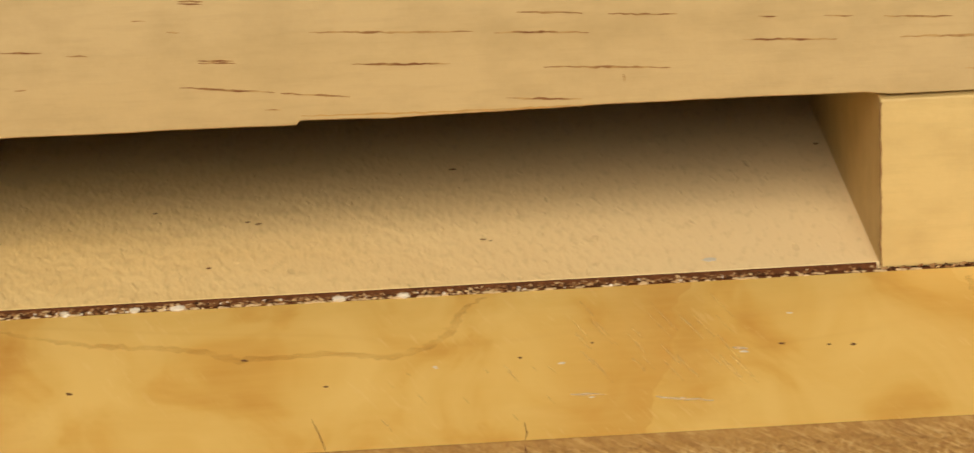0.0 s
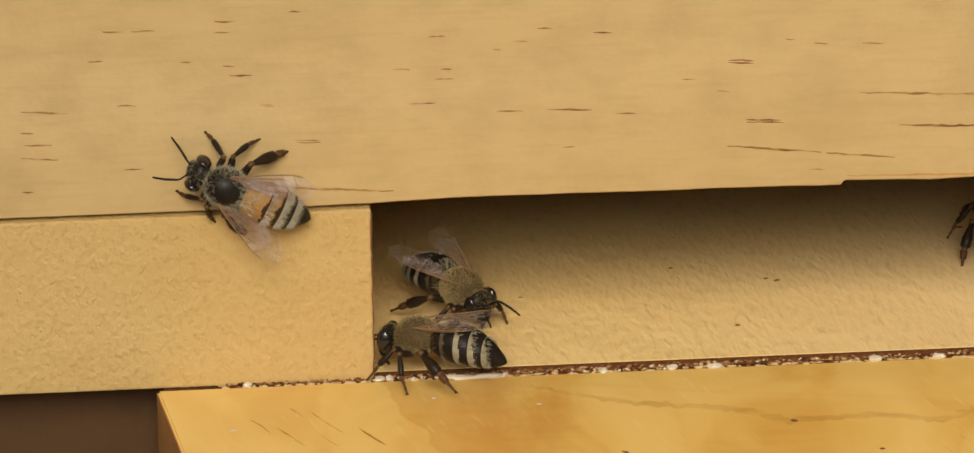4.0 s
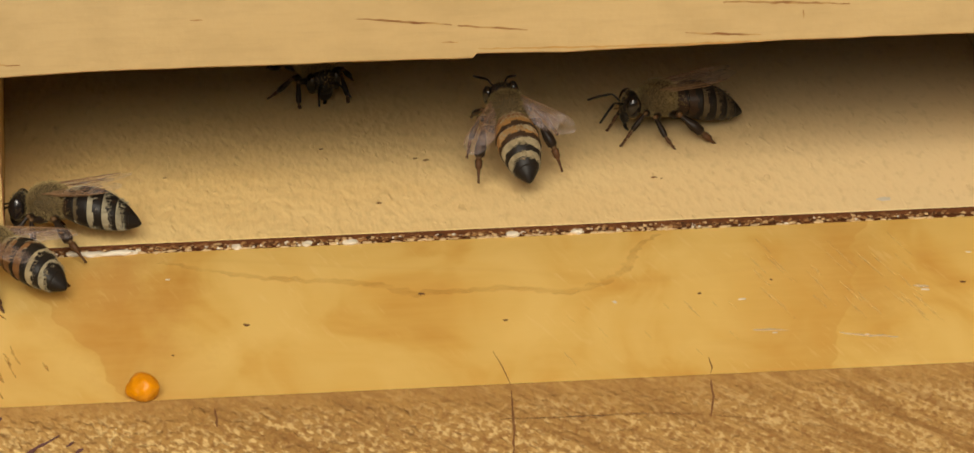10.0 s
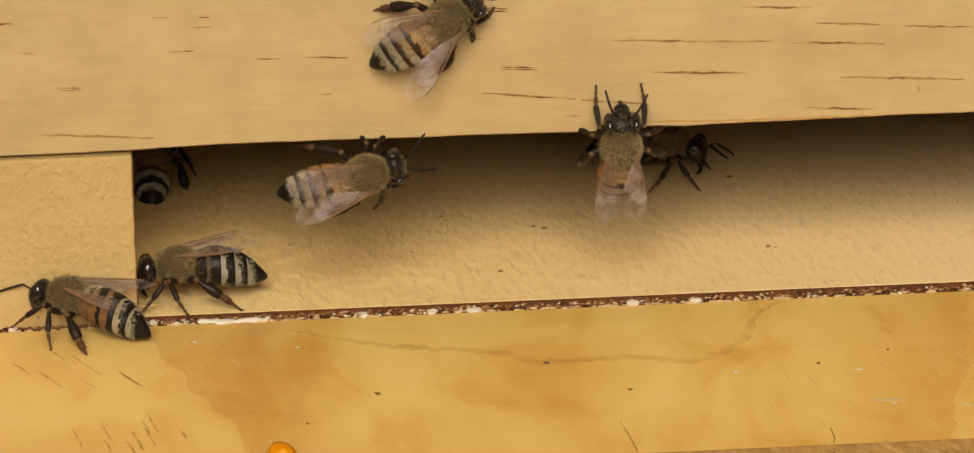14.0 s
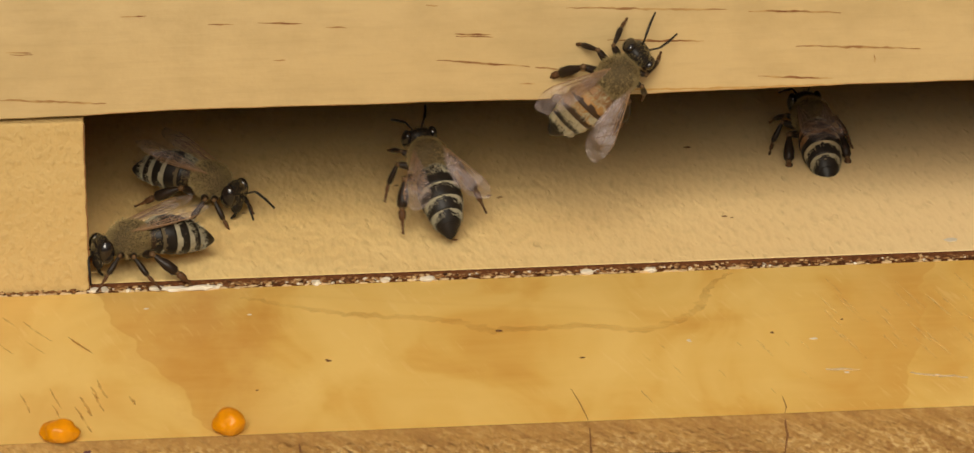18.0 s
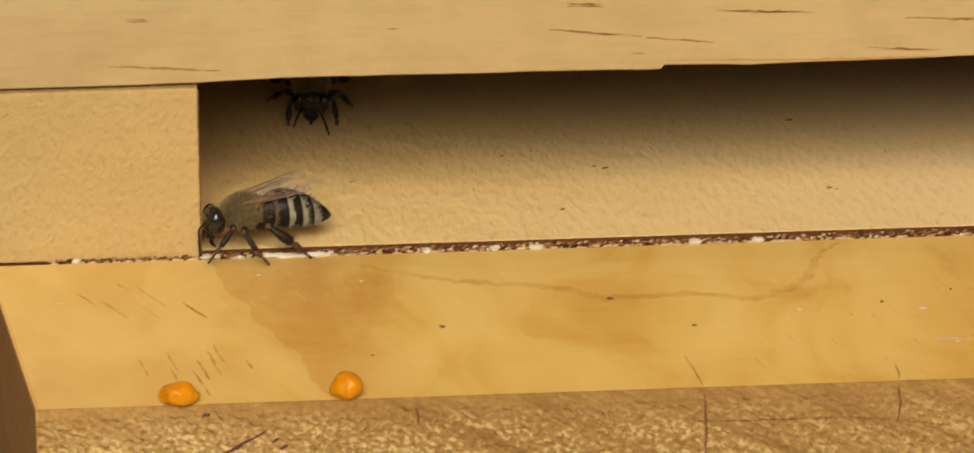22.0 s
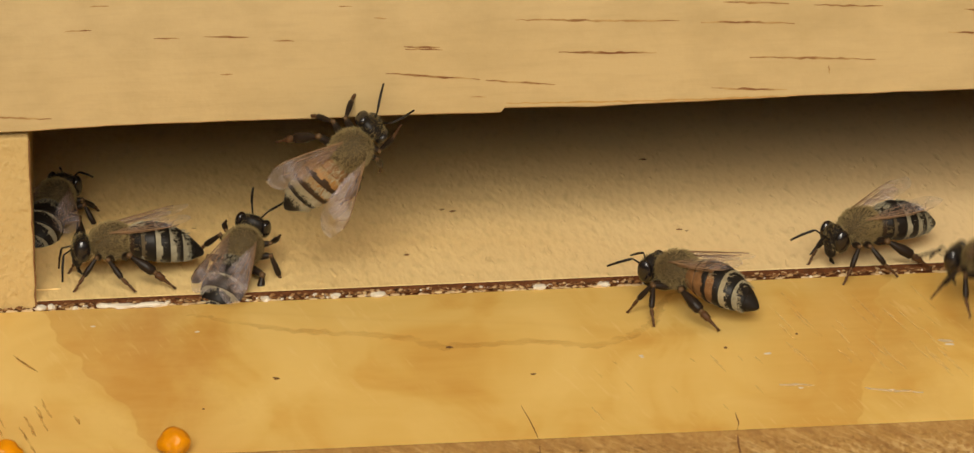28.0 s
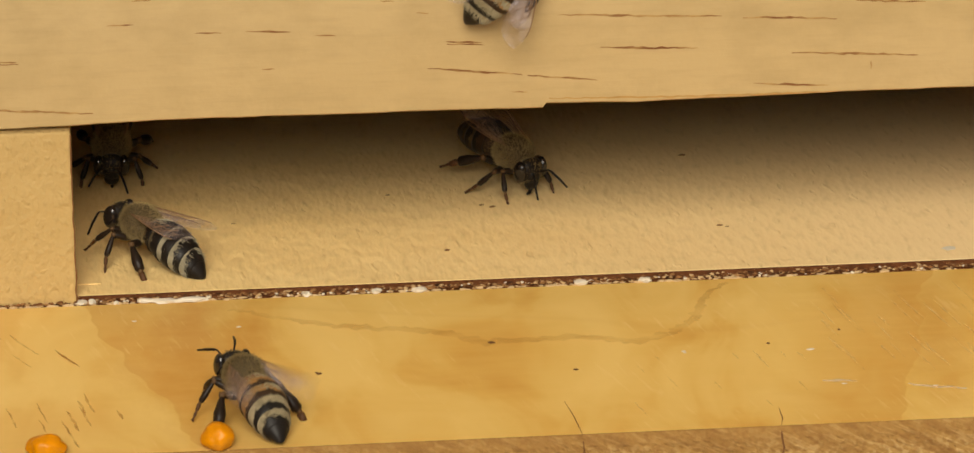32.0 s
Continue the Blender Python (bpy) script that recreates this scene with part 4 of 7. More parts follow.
def bee(style):
    """A worker honey bee, head along x, back up, thorax centre at the origin."""
    look_of = {
        "dark": ("honey bee with dark abdomen and grey-tan bands", [(BROWN, BLACK), (DULL_HAIR, BLACK), (GREY_HAIR, BLACK), (GREY_HAIR, BLACK), (GREY_HAIR, BLACK), (BLACK, BLACK)], HAIR),
        "brown": ("dark brown honey bee with faint tan bands", [(BROWN, BLACK), (BROWN, BLACK), (DULL_HAIR, BLACK), (DULL_HAIR, BLACK), (DULL_HAIR, BLACK), (BLACK, BLACK)], HAIR),
        "amber": ("honey bee with amber abdomen, pale rear bands and black tip", [(ORANGE, BROWN), (ORANGE, BLACK), (ORANGE, BLACK), (TAN_BAND, BLACK), (GREY_HAIR, BLACK), (BLACK, BLACK)], HAIR),
        "golden": ("golden-brown honey bee with thin dark bands", [(ORANGE, ORANGE), (GOLD, BROWN), (GOLD, BROWN), (TAN_BAND, BLACK), (TAN_BAND, BLACK), (BLACK, BLACK)], HAIR),
        "worn": ("worn honey bee with bare black thorax and whitish bands", [(GOLD, GOLD), (GOLD, BROWN), (GOLD, BROWN), (WHITE_HAIR, BLACK), (WHITE_HAIR, BLACK), (BLACK, BLACK)], GREY_HAIR),
    }[style]
    label, rings, hair = look_of
    rng = random.Random(len(style))
    root = tagged(new("honey_bee"), label, "bee", "bees at the hive entrance")
    bm = bmesh.new()
    ellipsoid(bm, (0, 0, 0), (2.2, 1.95, 1.85), 22, 16)
    ellipsoid(bm, (-1.5, 0, -0.1), (0.9, 0.8, 0.8), 10, 8)
    part("thorax", bm, BLACK if style == "worn" else THORAX, root, "bare black thorax" if style == "worn" else "dark thorax under olive-tan hair")
    part("fur", fur(rng, 2200 if style == "worn" else 4600, (0, 0, 0), (2.12, 1.9, 1.8), 0.4, low=-0.85, bald=0.84 if style == "worn" else 2.0), hair, root, "short olive-tan hair", smooth=False)
    bm = bmesh.new()
    ellipsoid(bm, (2.95, 0, -0.5), (0.95, 1.6, 1.4), 18, 12)
    ellipsoid(bm, (3.45, 0, -1.65), (0.55, 0.8, 0.85), 12, 8)
    ellipsoid(bm, (3.6, 0, -0.9), (0.5, 0.85, 0.9), 12, 8)
    tube(bm, [Vector(p) * MM for p in ((3.5, 0, -2.2), (3.35, 0, -2.9), (3.0, 0, -3.3))], [0.28 * MM, 0.2 * MM, 0.1 * MM], 6)
    head = part("head", bm, BLACK, root)
    for s in (1, -1):
        bm = bmesh.new()
        ellipsoid(bm, (3.0, s * 1.3, -0.4), (0.8, 0.55, 1.2), 16, 12)
        part("eye", bm, EYE, head, "glossy dark eye")
        bm = bmesh.new()
        tube(bm, [Vector(p) * MM for p in ((3.8, s * 0.35, -0.4), (4.6, s * 0.95, 0.3), (4.85, s * 1.1, 0.25), (5.8, s * 1.55, -0.1), (6.9, s * 1.95, -0.6))], [0.1 * MM, 0.09 * MM, 0.13 * MM, 0.13 * MM, 0.1 * MM], 6)
        part("antenna", bm, BLACK, head)
    part("face_hair", fur(rng, 700, (2.95, 0, -0.55), (0.98, 1.25, 1.4), 0.34, -0.9), hair, head, smooth=False)
    for k in range(6):
        ob = new("abdomen_segment", belly_segment(k, rings[k], {"dark": (0.35, 0.26, 0.35, 0.38, 0.37, 0.1), "brown": (0.7, 0.5, 0.32, 0.32, 0.32, 0.1), "amber": (0.9, 0.6, 0.46, 0.38, 0.36, 0.1), "golden": (1.0, 0.66, 0.6, 0.52, 0.45, 0.1), "worn": (1.0, 0.86, 0.74, 0.5, 0.5, 0.1)}[style][k], {"dark": 0.22, "brown": 0.4, "amber": 0.55}.get(style, 0.8)))
        ob.parent = root
    bm = bmesh.new()
    for lo, hi in ((0.0, 0.2), (0.345, 0.44), (0.535, 0.63), (0.705, 0.79)):
        for _ in range(520):
            q, s = rng.uniform(0, math.tau), rng.uniform(lo, hi)
            if s > 0.3 and style in ("dark", "brown", "amber") and rng.random() > 0.1 + 0.9 * abs(math.sin(q)) ** 2:
                continue
            x, z, r = belly_axis(s)
            d = Vector((0, math.sin(q), math.cos(q)))
            base = Vector((x, 0, z)) + d * r * 0.93
            tip = base + (d * 0.25 + Vector((-1, rng.uniform(-0.25, 0.25), rng.uniform(-0.25, 0.25)))).normalized() * rng.uniform(0.25, 0.55)
            side = d.cross(Vector((1, 0, 0))) * 0.035
            vs = [bm.verts.new(c * MM) for c in (base + side, base - side, base + d * 0.06, tip)]
            for f in ((0, 1, 3), (1, 2, 3), (2, 0, 3)):
                bm.faces.new([vs[k] for k in f])
    part("band_hair", bm, {"dark": GREY_HAIR, "brown": DULL_HAIR, "worn": WHITE_HAIR}.get(style, TAN_BAND), root, "pale hair on the bands", smooth=False)
    part("waist_hair", fur(rng, 220, (-2.3, 0, -0.2), (0.9, 1.7, 1.6), 0.5, -0.2), hair, root, smooth=False)
    for s in (1, -1):
        for kind, long, wide in (("fore_wing", 8.3, 2.6), ("hind_wing", 5.8, 1.8)):
            w = part(kind, wing_mesh(long, wide, s), WING, root, "clear veined wing")
            part("vein", vein_mesh(long, wide, s), VEIN, w)
            w.matrix_basis = wing_pose(kind, s, 0.0)
        for kind, (hip, knee, shin, foot, rad) in LEGS.items():
            bm = bmesh.new()
            bend = lambda p: Vector((p[0], s * p[1], p[2])) * MM
            k, h, f = Vector(knee), Vector(shin), Vector(foot)
            heel = h.lerp(f, 0.45)
            pts = [(0, 0, 0), tuple(k * 0.4), tuple(k * 0.85), tuple(k), tuple(k.lerp(h, 0.12)), tuple(k.lerp(h, 0.6)), tuple(k.lerp(h, 0.9)), tuple(h)]
            thick = (rad[0] * 0.6, rad[0] * 1.05, rad[0] * 0.85, rad[1] * 0.45, rad[1] * 0.7, rad[2] * 1.25, rad[2] * 1.15, rad[2] * 0.4)
            tube(bm, [bend(p) for p in pts], [r * MM for r in thick], 8)
            leg = part(kind, bm, LEG, root)
            bm = bmesh.new()
            tube(bm, [bend(p) for p in (h, h.lerp(heel, 0.2), h.lerp(heel, 0.85), heel, heel.lerp(f, 0.3), heel.lerp(f, 0.6), f, f + Vector((0.18, 0.1, 0.02)))], [r * MM for r in (rad[2] * 0.35, rad[2] * 0.85, rad[2] * 0.75, rad[2] * 0.4, 0.15, 0.11, 0.14, 0.05)], 6)
            part("foot", bm, FOOT, leg, "brown jointed foot")
            bm = bmesh.new()
            tube(bm, [bend(p) for p in (k * 0.9, k * 1.02, k.lerp(h, 0.1))], [rad[1] * MM * q for q in (0.8, 0.92, 0.72)], 6)
            tube(bm, [bend(p) for p in (k.lerp(h, 0.94), h, h.lerp(heel, 0.1))], [rad[2] * MM * q for q in (0.75, 0.62, 0.6)], 6)
            part("joint", bm, JOINT, leg, "paler tan joints")
            leg.location = bend(hip)
    return root


def pollen_load(root):
    """Orange pollen packed on both hind legs."""
    rng = random.Random(8)
    for leg in [c for c in root.children if c.name.startswith("hind_leg")]:
        s = 1 if leg.location.y > 0 else -1
        bm = bmesh.new()
        lump(bm, (-2.0 * MM, s * 2.9 * MM, 0.0 * MM), (1.35 * MM, 0.8 * MM, 1.0 * MM), rng, 2, 0.06)
        part("pollen_basket", bm, POLLEN, leg, "packed orange pollen")


def lingering(rows):
    """A bee that darts off or in pauses for a moment at the rows on half seconds."""
    out = []
    for k, r in enumerate(rows):
        def dash(q):
            return abs(q[0] - r[0]) > 0.1 and (Vector(q[1:4]) - Vector(r[1:4])).length / abs(q[0] - r[0]) > 90.0
        still = abs(r[0] * 2 - round(r[0] * 2)) < 0.01
        if still and k and dash(rows[k - 1]):
            out.append((r[0] - 0.067, *r[1:]))
        out.append(r)
        if still and k + 1 < len(rows) and dash(rows[k + 1]):
            out.append((r[0] + 0.067, *r[1:]))
    return out


def walk_bee(ob, rows, seed):
    """Keys a bee (rows in mm and degrees, and how far the wings are open), its wings and its stepping legs."""
    ob.scale = (SIZE, SIZE, SIZE)
    rows = lingering(rows)
    walk(ob, [(t, pose(x * MM, y * MM, z * MM, rx, ry, rz)) for t, x, y, z, rx, ry, rz, _ in rows])
    rng = random.Random(seed)
    kids = {}
    for c in ob.children:
        kids.setdefault(c.name.split(".")[0], []).append(c)
    held = rng.choice((0.03, 0.1, 0.18, 0.27))
    for kind in ("fore_wing", "hind_wing"):
        for w in kids[kind]:
            s = 1 if w.matrix_basis.translation.y > 0 else -1
            rest = held + rng.uniform(-0.03, 0.05)
            beats = [(r[0], wing_pose(kind, s, max(rest, r[7]))) for r in rows]
            for a, b in zip(rows, rows[1:]):
                n = round((b[0] - a[0]) * FPS)
                if max(a[7], b[7]) > 0.6 and n < 60:
                    for k in range(1, n):
                        beats.append((a[0] + k / FPS, wing_pose(kind, s, 0.9, 43.0 if k % 2 else -43.0)))
            beats.sort(key=lambda r: r[0])
            walk(w, beats)
    for kind in LEGS:
        for leg in kids[kind]:
            at = leg.location.copy()
            walk(leg, [(r[0], pose(at.x, at.y, at.z, rng.uniform(-6, 6), rng.uniform(-5, 5), rng.uniform(-14, 14))) for r in rows])


def motions():
    """Every bee's way: seconds, place in mm, turn in degrees, wings open 0 to 1."""
    kinds = {s: bee(s) for s in ("dark", "brown", "amber", "golden", "worn")}
    laden = tagged(bee("dark"), "dark honey bee carrying orange pollen on its hind legs")
    pollen_load(laden)
    used = set()

    def next_bee(style):
        if style not in used:
            used.add(style)
            return laden if style == "laden" else kinds[style]
        return copy_thing(laden if style == "laden" else kinds[style], Matrix())

    swarm = [next_bee(s) for s in (
        "dark", "worn", "laden", "worn", "dark", "amber", "golden", "dark", "amber", "brown", "dark", "amber", "golden", "golden", "golden", "amber", "golden", "golden", "dark", "dark", "golden", "golden", "dark", "golden", "golden", "dark", "dark", "dark", "brown", "golden", "amber", "golden", "dark", "amber", "amber", "amber", "brown", "golden", "brown")]

    rng = random.Random(31)
    for k, ob in enumerate(swarm):
        for head in [c for c in ob.children if c.name.startswith("head")]:
            for feeler in [c for c in head.children if c.name.startswith("antenna")]:
                droop = 62.0 if k == 0 else rng.uniform(-8, 26)
                hinge = Vector((3.8, 0, -0.4)) * MM
                feeler.matrix_basis = Matrix.Translation(hinge) @ pose(0, 0, 0, rng.uniform(-6, 6), droop, rng.uniform(-7, 7)) @ Matrix.Translation(-hinge)

    walk_bee(swarm[0], [
        (0.00, 5.8, 2.2, 4.4, -2, 0, 169, 0.0),
        (0.50, 4.8, 1.7, 4.4, 0, 0, -177, 0.0),
        (1.00, 4.8, 1.6, 4.4, 0, -3, -172, 0.0),
        (1.50, 4.8, 2.2, 4.4, 0, 0, 177, 0.0),
        (2.00, 4.8, 1.0, 4.4, 0, 3, 163, 0.0),
        (2.50, 4.8, 2.0, 4.4, 0, 0, 163, 0.0),
        (3.00, 4.7, 0.0, 4.4, 0, 2, 160, 0.0),
        (3.50, 4.7, -0.6, 4.4, 0, 0, 155, 0.0),
        (5.50, 5.0, 0.1, 4.4, 0, 0, 171, 0.0),
        (6.00, 5.0, -0.9, 4.4, 0, -2, 164, 0.0),
        (6.50, 5.0, -1.6, 4.4, 0, 0, 171, 0.0),
        (7.00, 5.0, -1.5, 4.4, 0, -2, 169, 0.0),
        (7.50, 4.9, -0.5, 4.4, 0, 0, 171, 0.0),
        (8.00, 4.8, -3.7, 4.4, 0, -1, 166, 0.0),
        (8.50, 4.9, -1.7, 4.4, 0, 0, 178, 0.0),
        (9.00, 5.0, -2.6, 4.4, 0, -3, 169, 0.0),
        (9.50, 4.9, -1.0, 4.4, 0, 0, 169, 0.0),
        (10.00, 4.9, 2.8, 4.4, 0, 0, 165, 0.0),
        (10.50, 5.1, 2.8, 4.4, 0, 0, 158, 0.0),
        (11.00, 5.4, 2.8, 4.4, 0, -1, 160, 0.0),
        (11.50, 5.9, 4.4, 4.4, 0, 0, 164, 0.0),
        (12.00, 6.1, 3.6, 4.4, 0, -1, 159, 0.0),
        (12.50, 5.2, 4.2, 4.4, 0, 0, -170, 0.0),
        (13.00, 5.7, 6.6, 4.4, 0, 1, -162, 0.0),
        (13.50, 5.1, 5.2, 4.4, 0, 0, -159, 0.0),
        (14.00, 4.5, 4.8, 4.4, 0, -1, -176, 0.0),
        (14.50, 4.5, 6.6, 4.4, 0, 0, -175, 0.0),
        (16.50, 4.9, 3.9, 4.4, 0, 0, -167, 0.0),
        (17.00, 4.9, 2.7, 4.4, 0, -2, -163, 0.0),
        (17.50, 4.6, 5.2, 4.4, 0, 0, -167, 0.0),
        (18.00, 4.5, 2.3, 4.4, 0, 1, -158, 0.0),
        (18.50, 3.5, 3.6, 4.4, 0, 0, -161, 0.0),
        (19.00, 4.3, 3.4, 4.4, -3, 1, -161, 0.0),
        (21.50, 4.6, 3.5, 4.4, 0, 0, -159, 0.0),
        (22.00, 4.6, 0.6, 4.4, 0, 2, -166, 0.0),
        (22.50, 4.8, 0.5, 4.4, 0, 0, -165, 0.0),
        (23.00, 5.1, 2.0, 4.4, 0, -2, -169, 0.0),
        (23.50, 5.1, 3.7, 4.4, 0, 0, -167, 0.0),
        (24.00, 4.9, 2.2, 4.4, 0, 1, -161, 0.0),
        (24.50, 4.6, 3.1, 4.4, 0, 0, -163, 0.0),
        (25.00, 4.3, 0.9, 4.4, 0, 4, -169, 0.0),
        (25.50, 4.6, 2.3, 4.4, 0, 0, -167, 0.0),
        (26.00, 4.8, 1.5, 4.4, 0, -4, -165, 0.0),
        (26.50, 6.0, 3.5, 4.4, 0, 0, 162, 0.0),
        (28.50, 8.5, 6.5, 4.4, 0, 0, -173, 0.0),
        (29.00, 6.7, 5.6, 4.4, 0, -1, -173, 0.0),
        (29.50, 5.9, 3.5, 4.4, 0, 0, -151, 0.0),
        (30.00, 5.8, 3.0, 4.4, 0, 5, -147, 0.0),
        (30.50, 5.3, 1.6, 4.4, 0, 0, -144, 0.0),
        (31.00, 4.5, 4.6, 4.4, 0, 3, -165, 0.0),
        (31.50, 5.4, 6.6, 4.4, 0, 0, 174, 0.0),
        (32.00, 7.3, 10.6, 4.4, 0, -14, 135, 0.0)], 1)
    walk_bee(swarm[1], [
        (0.00, 10.4, 85.0, 4.4, 0, 0, -90, 0.0),
        (0.08, 10.4, 85.0, 4.4, 0, 0, -90, 0.0),
        (0.29, 24.4, 64.0, 4.4, 2, 0, -36, 0.0),
        (0.50, 38.5, 43.0, 4.4, 3, -1, 18, 0.0),
        (0.75, 41.4, 41.4, 4.4, 7, 11, -37, 0.0),
        (1.00, 44.6, 42.9, 4.4, -1, 20, -94, 0.0),
        (1.12, 44.4, 18.0, 12.7, 50, 31, -41, 0.1),
        (1.25, 44.6, -3.8, 21.1, 90, 3, 0, 0.32),
        (1.50, 48.6, -3.8, 20.5, 90, -72, 0, 0.32),
        (1.68, 78.6, -53.8, 75.5, 43, -50, -25, 0.7),
        (1.86, 108.6, -103.8, 130.5, 0, -43, -59, 1.0),
        (3.00, 2475.9, -4088.5, -357.0, 0, -43, -59, 1.0),
        (6.00, -132.0, -4148.1, -357.0, -19, -7, -3, 0.7),
        (9.00, -2739.9, -4207.8, -357.0, 0, 29, 48, 1.0),
        (10.14, -91.2, -103.8, 96.7, 0, 29, 48, 1.0),
        (10.32, -46.2, -53.8, 59.2, 45, 31, 20, 0.7),
        (10.50, -1.2, -3.8, 21.7, 90, 49, 0, 0.32),
        (11.00, 2.8, -3.8, 19.0, 90, 23, 0, 0.32),
        (11.50, 2.5, -3.8, 16.7, 90, 54, 0, 0.32),
        (12.00, 0.9, -3.8, 12.2, 90, 67, 0, 0.1),
        (12.50, 2.8, -3.8, 14.5, 90, 39, 0, 0.32),
        (12.62, 3.3, 9.7, 9.4, 53, 4, 18, 0.1),
        (12.75, 3.7, 23.2, 4.4, 8, -10, 54, 0.0),
        (13.00, 3.5, 25.0, 4.4, -4, -18, 101, 0.0),
        (13.50, 2.8, 34.2, 4.4, 0, -20, 91, 0.0),
        (14.00, 2.7, 45.1, 4.4, 1, -20, 88, 0.0),
        (14.42, -14.3, 85.0, 4.4, 0, 0, 90, 0.0),
        (15.00, -55.0, 160.0, 4.4, 0, 0, 90, 0.0),
        (16.00, -55.0, 160.0, 4.4, 0, 0, 37, 0.0),
        (17.00, -55.0, 160.0, 4.4, 0, 0, -37, 0.0),
        (18.00, -55.0, 160.0, 4.4, 0, 0, -90, 0.0),
        (18.58, 26.2, 85.0, 4.4, 0, 0, -90, 0.0),
        (19.00, 61.4, 45.9, 4.4, 4, 17, -75, 0.0),
        (19.12, 58.8, 40.3, 4.4, 10, 7, -20, 0.0),
        (19.25, 56.6, 39.5, 4.4, 6, -4, 35, 0.0),
        (19.38, 59.8, 17.9, 13.1, 22, -45, 47, 0.1),
        (19.50, 63.0, -3.8, 21.8, 90, -87, 0, 0.32),
        (20.00, 66.7, -3.8, 32.8, 90, -80, 0, 0.32),
        (20.18, 95.8, -53.8, 85.9, 42, -55, -23, 0.7),
        (20.36, 125.8, -103.8, 140.9, 0, -43, -59, 1.0),
        (21.50, 3251.4, -3131.1, -357.0, 0, -43, -59, 1.0),
        (32.00, 3251.4, -3131.1, -357.0, 0, -43, -59, 1.0)], 2)
    walk_bee(swarm[2], [
        (0.00, 187.8, -105.0, 93.6, 0, 29, 132, 1.0),
        (0.14, 187.8, -105.0, 93.6, 0, 29, 132, 1.0),
        (0.32, 142.8, -55.0, 56.1, -9, -13, 114, 0.7),
        (0.50, 97.8, -5.0, 18.6, -4, -55, 95, 0.9),
        (1.00, 86.4, 48.4, 4.4, 0, -20, 89, 0.0),
        (1.42, 53.9, 85.0, 4.4, 0, 0, 90, 0.0),
        (2.00, -20.0, 160.0, 4.4, 0, 0, 90, 0.0),
        (32.00, -20.0, 160.0, 4.4, 0, 0, 90, 0.0)], 3)
    walk_bee(swarm[3], [
        (0.00, -101.3, -103.8, 97.7, 0, 29, 48, 1.0),
        (0.64, -101.3, -103.8, 97.7, 0, 29, 48, 1.0),
        (0.82, -56.3, -53.8, 60.2, 20, -27, 56, 0.7),
        (1.00, -13.8, -3.8, 22.1, 90, -78, 0, 0.32),
        (1.50, -11.1, -3.8, 18.9, 90, -59, 0, 0.32),
        (2.00, -10.2, -3.8, 19.7, 90, -56, 0, 0.32),
        (2.50, -11.5, -3.8, 20.8, 90, -78, 0, 0.32),
        (3.00, -15.0, -3.8, 21.1, -90, -79, 180, 0.32),
        (3.50, -15.4, -3.8, 24.0, -90, -51, 180, 0.32),
        (5.50, -14.6, -3.8, 19.0, -90, 5, 180, 0.32),
        (6.00, -15.8, -3.8, 19.0, -90, -3, 180, 0.32),
        (6.50, -16.5, -3.8, 23.6, -90, -44, 180, 0.32),
        (7.00, -15.6, -3.8, 25.6, -90, -69, 180, 0.32),
        (7.50, -14.7, -3.8, 25.7, -90, -69, 180, 0.32),
        (8.00, -14.2, -3.8, 31.0, -90, -64, 180, 0.32),
        (9.00, -13.9, -3.8, 30.1, -90, -64, -180, 0.32),
        (9.18, -43.9, -53.8, 85.1, -44, -46, -154, 0.7),
        (9.36, -73.9, -103.8, 140.1, 0, -43, -121, 1.0),
        (10.50, -3991.3, -3940.5, -357.0, 0, -43, -121, 1.0),
        (32.00, -3991.3, -3940.5, -357.0, 0, -43, -121, 1.0)], 4)
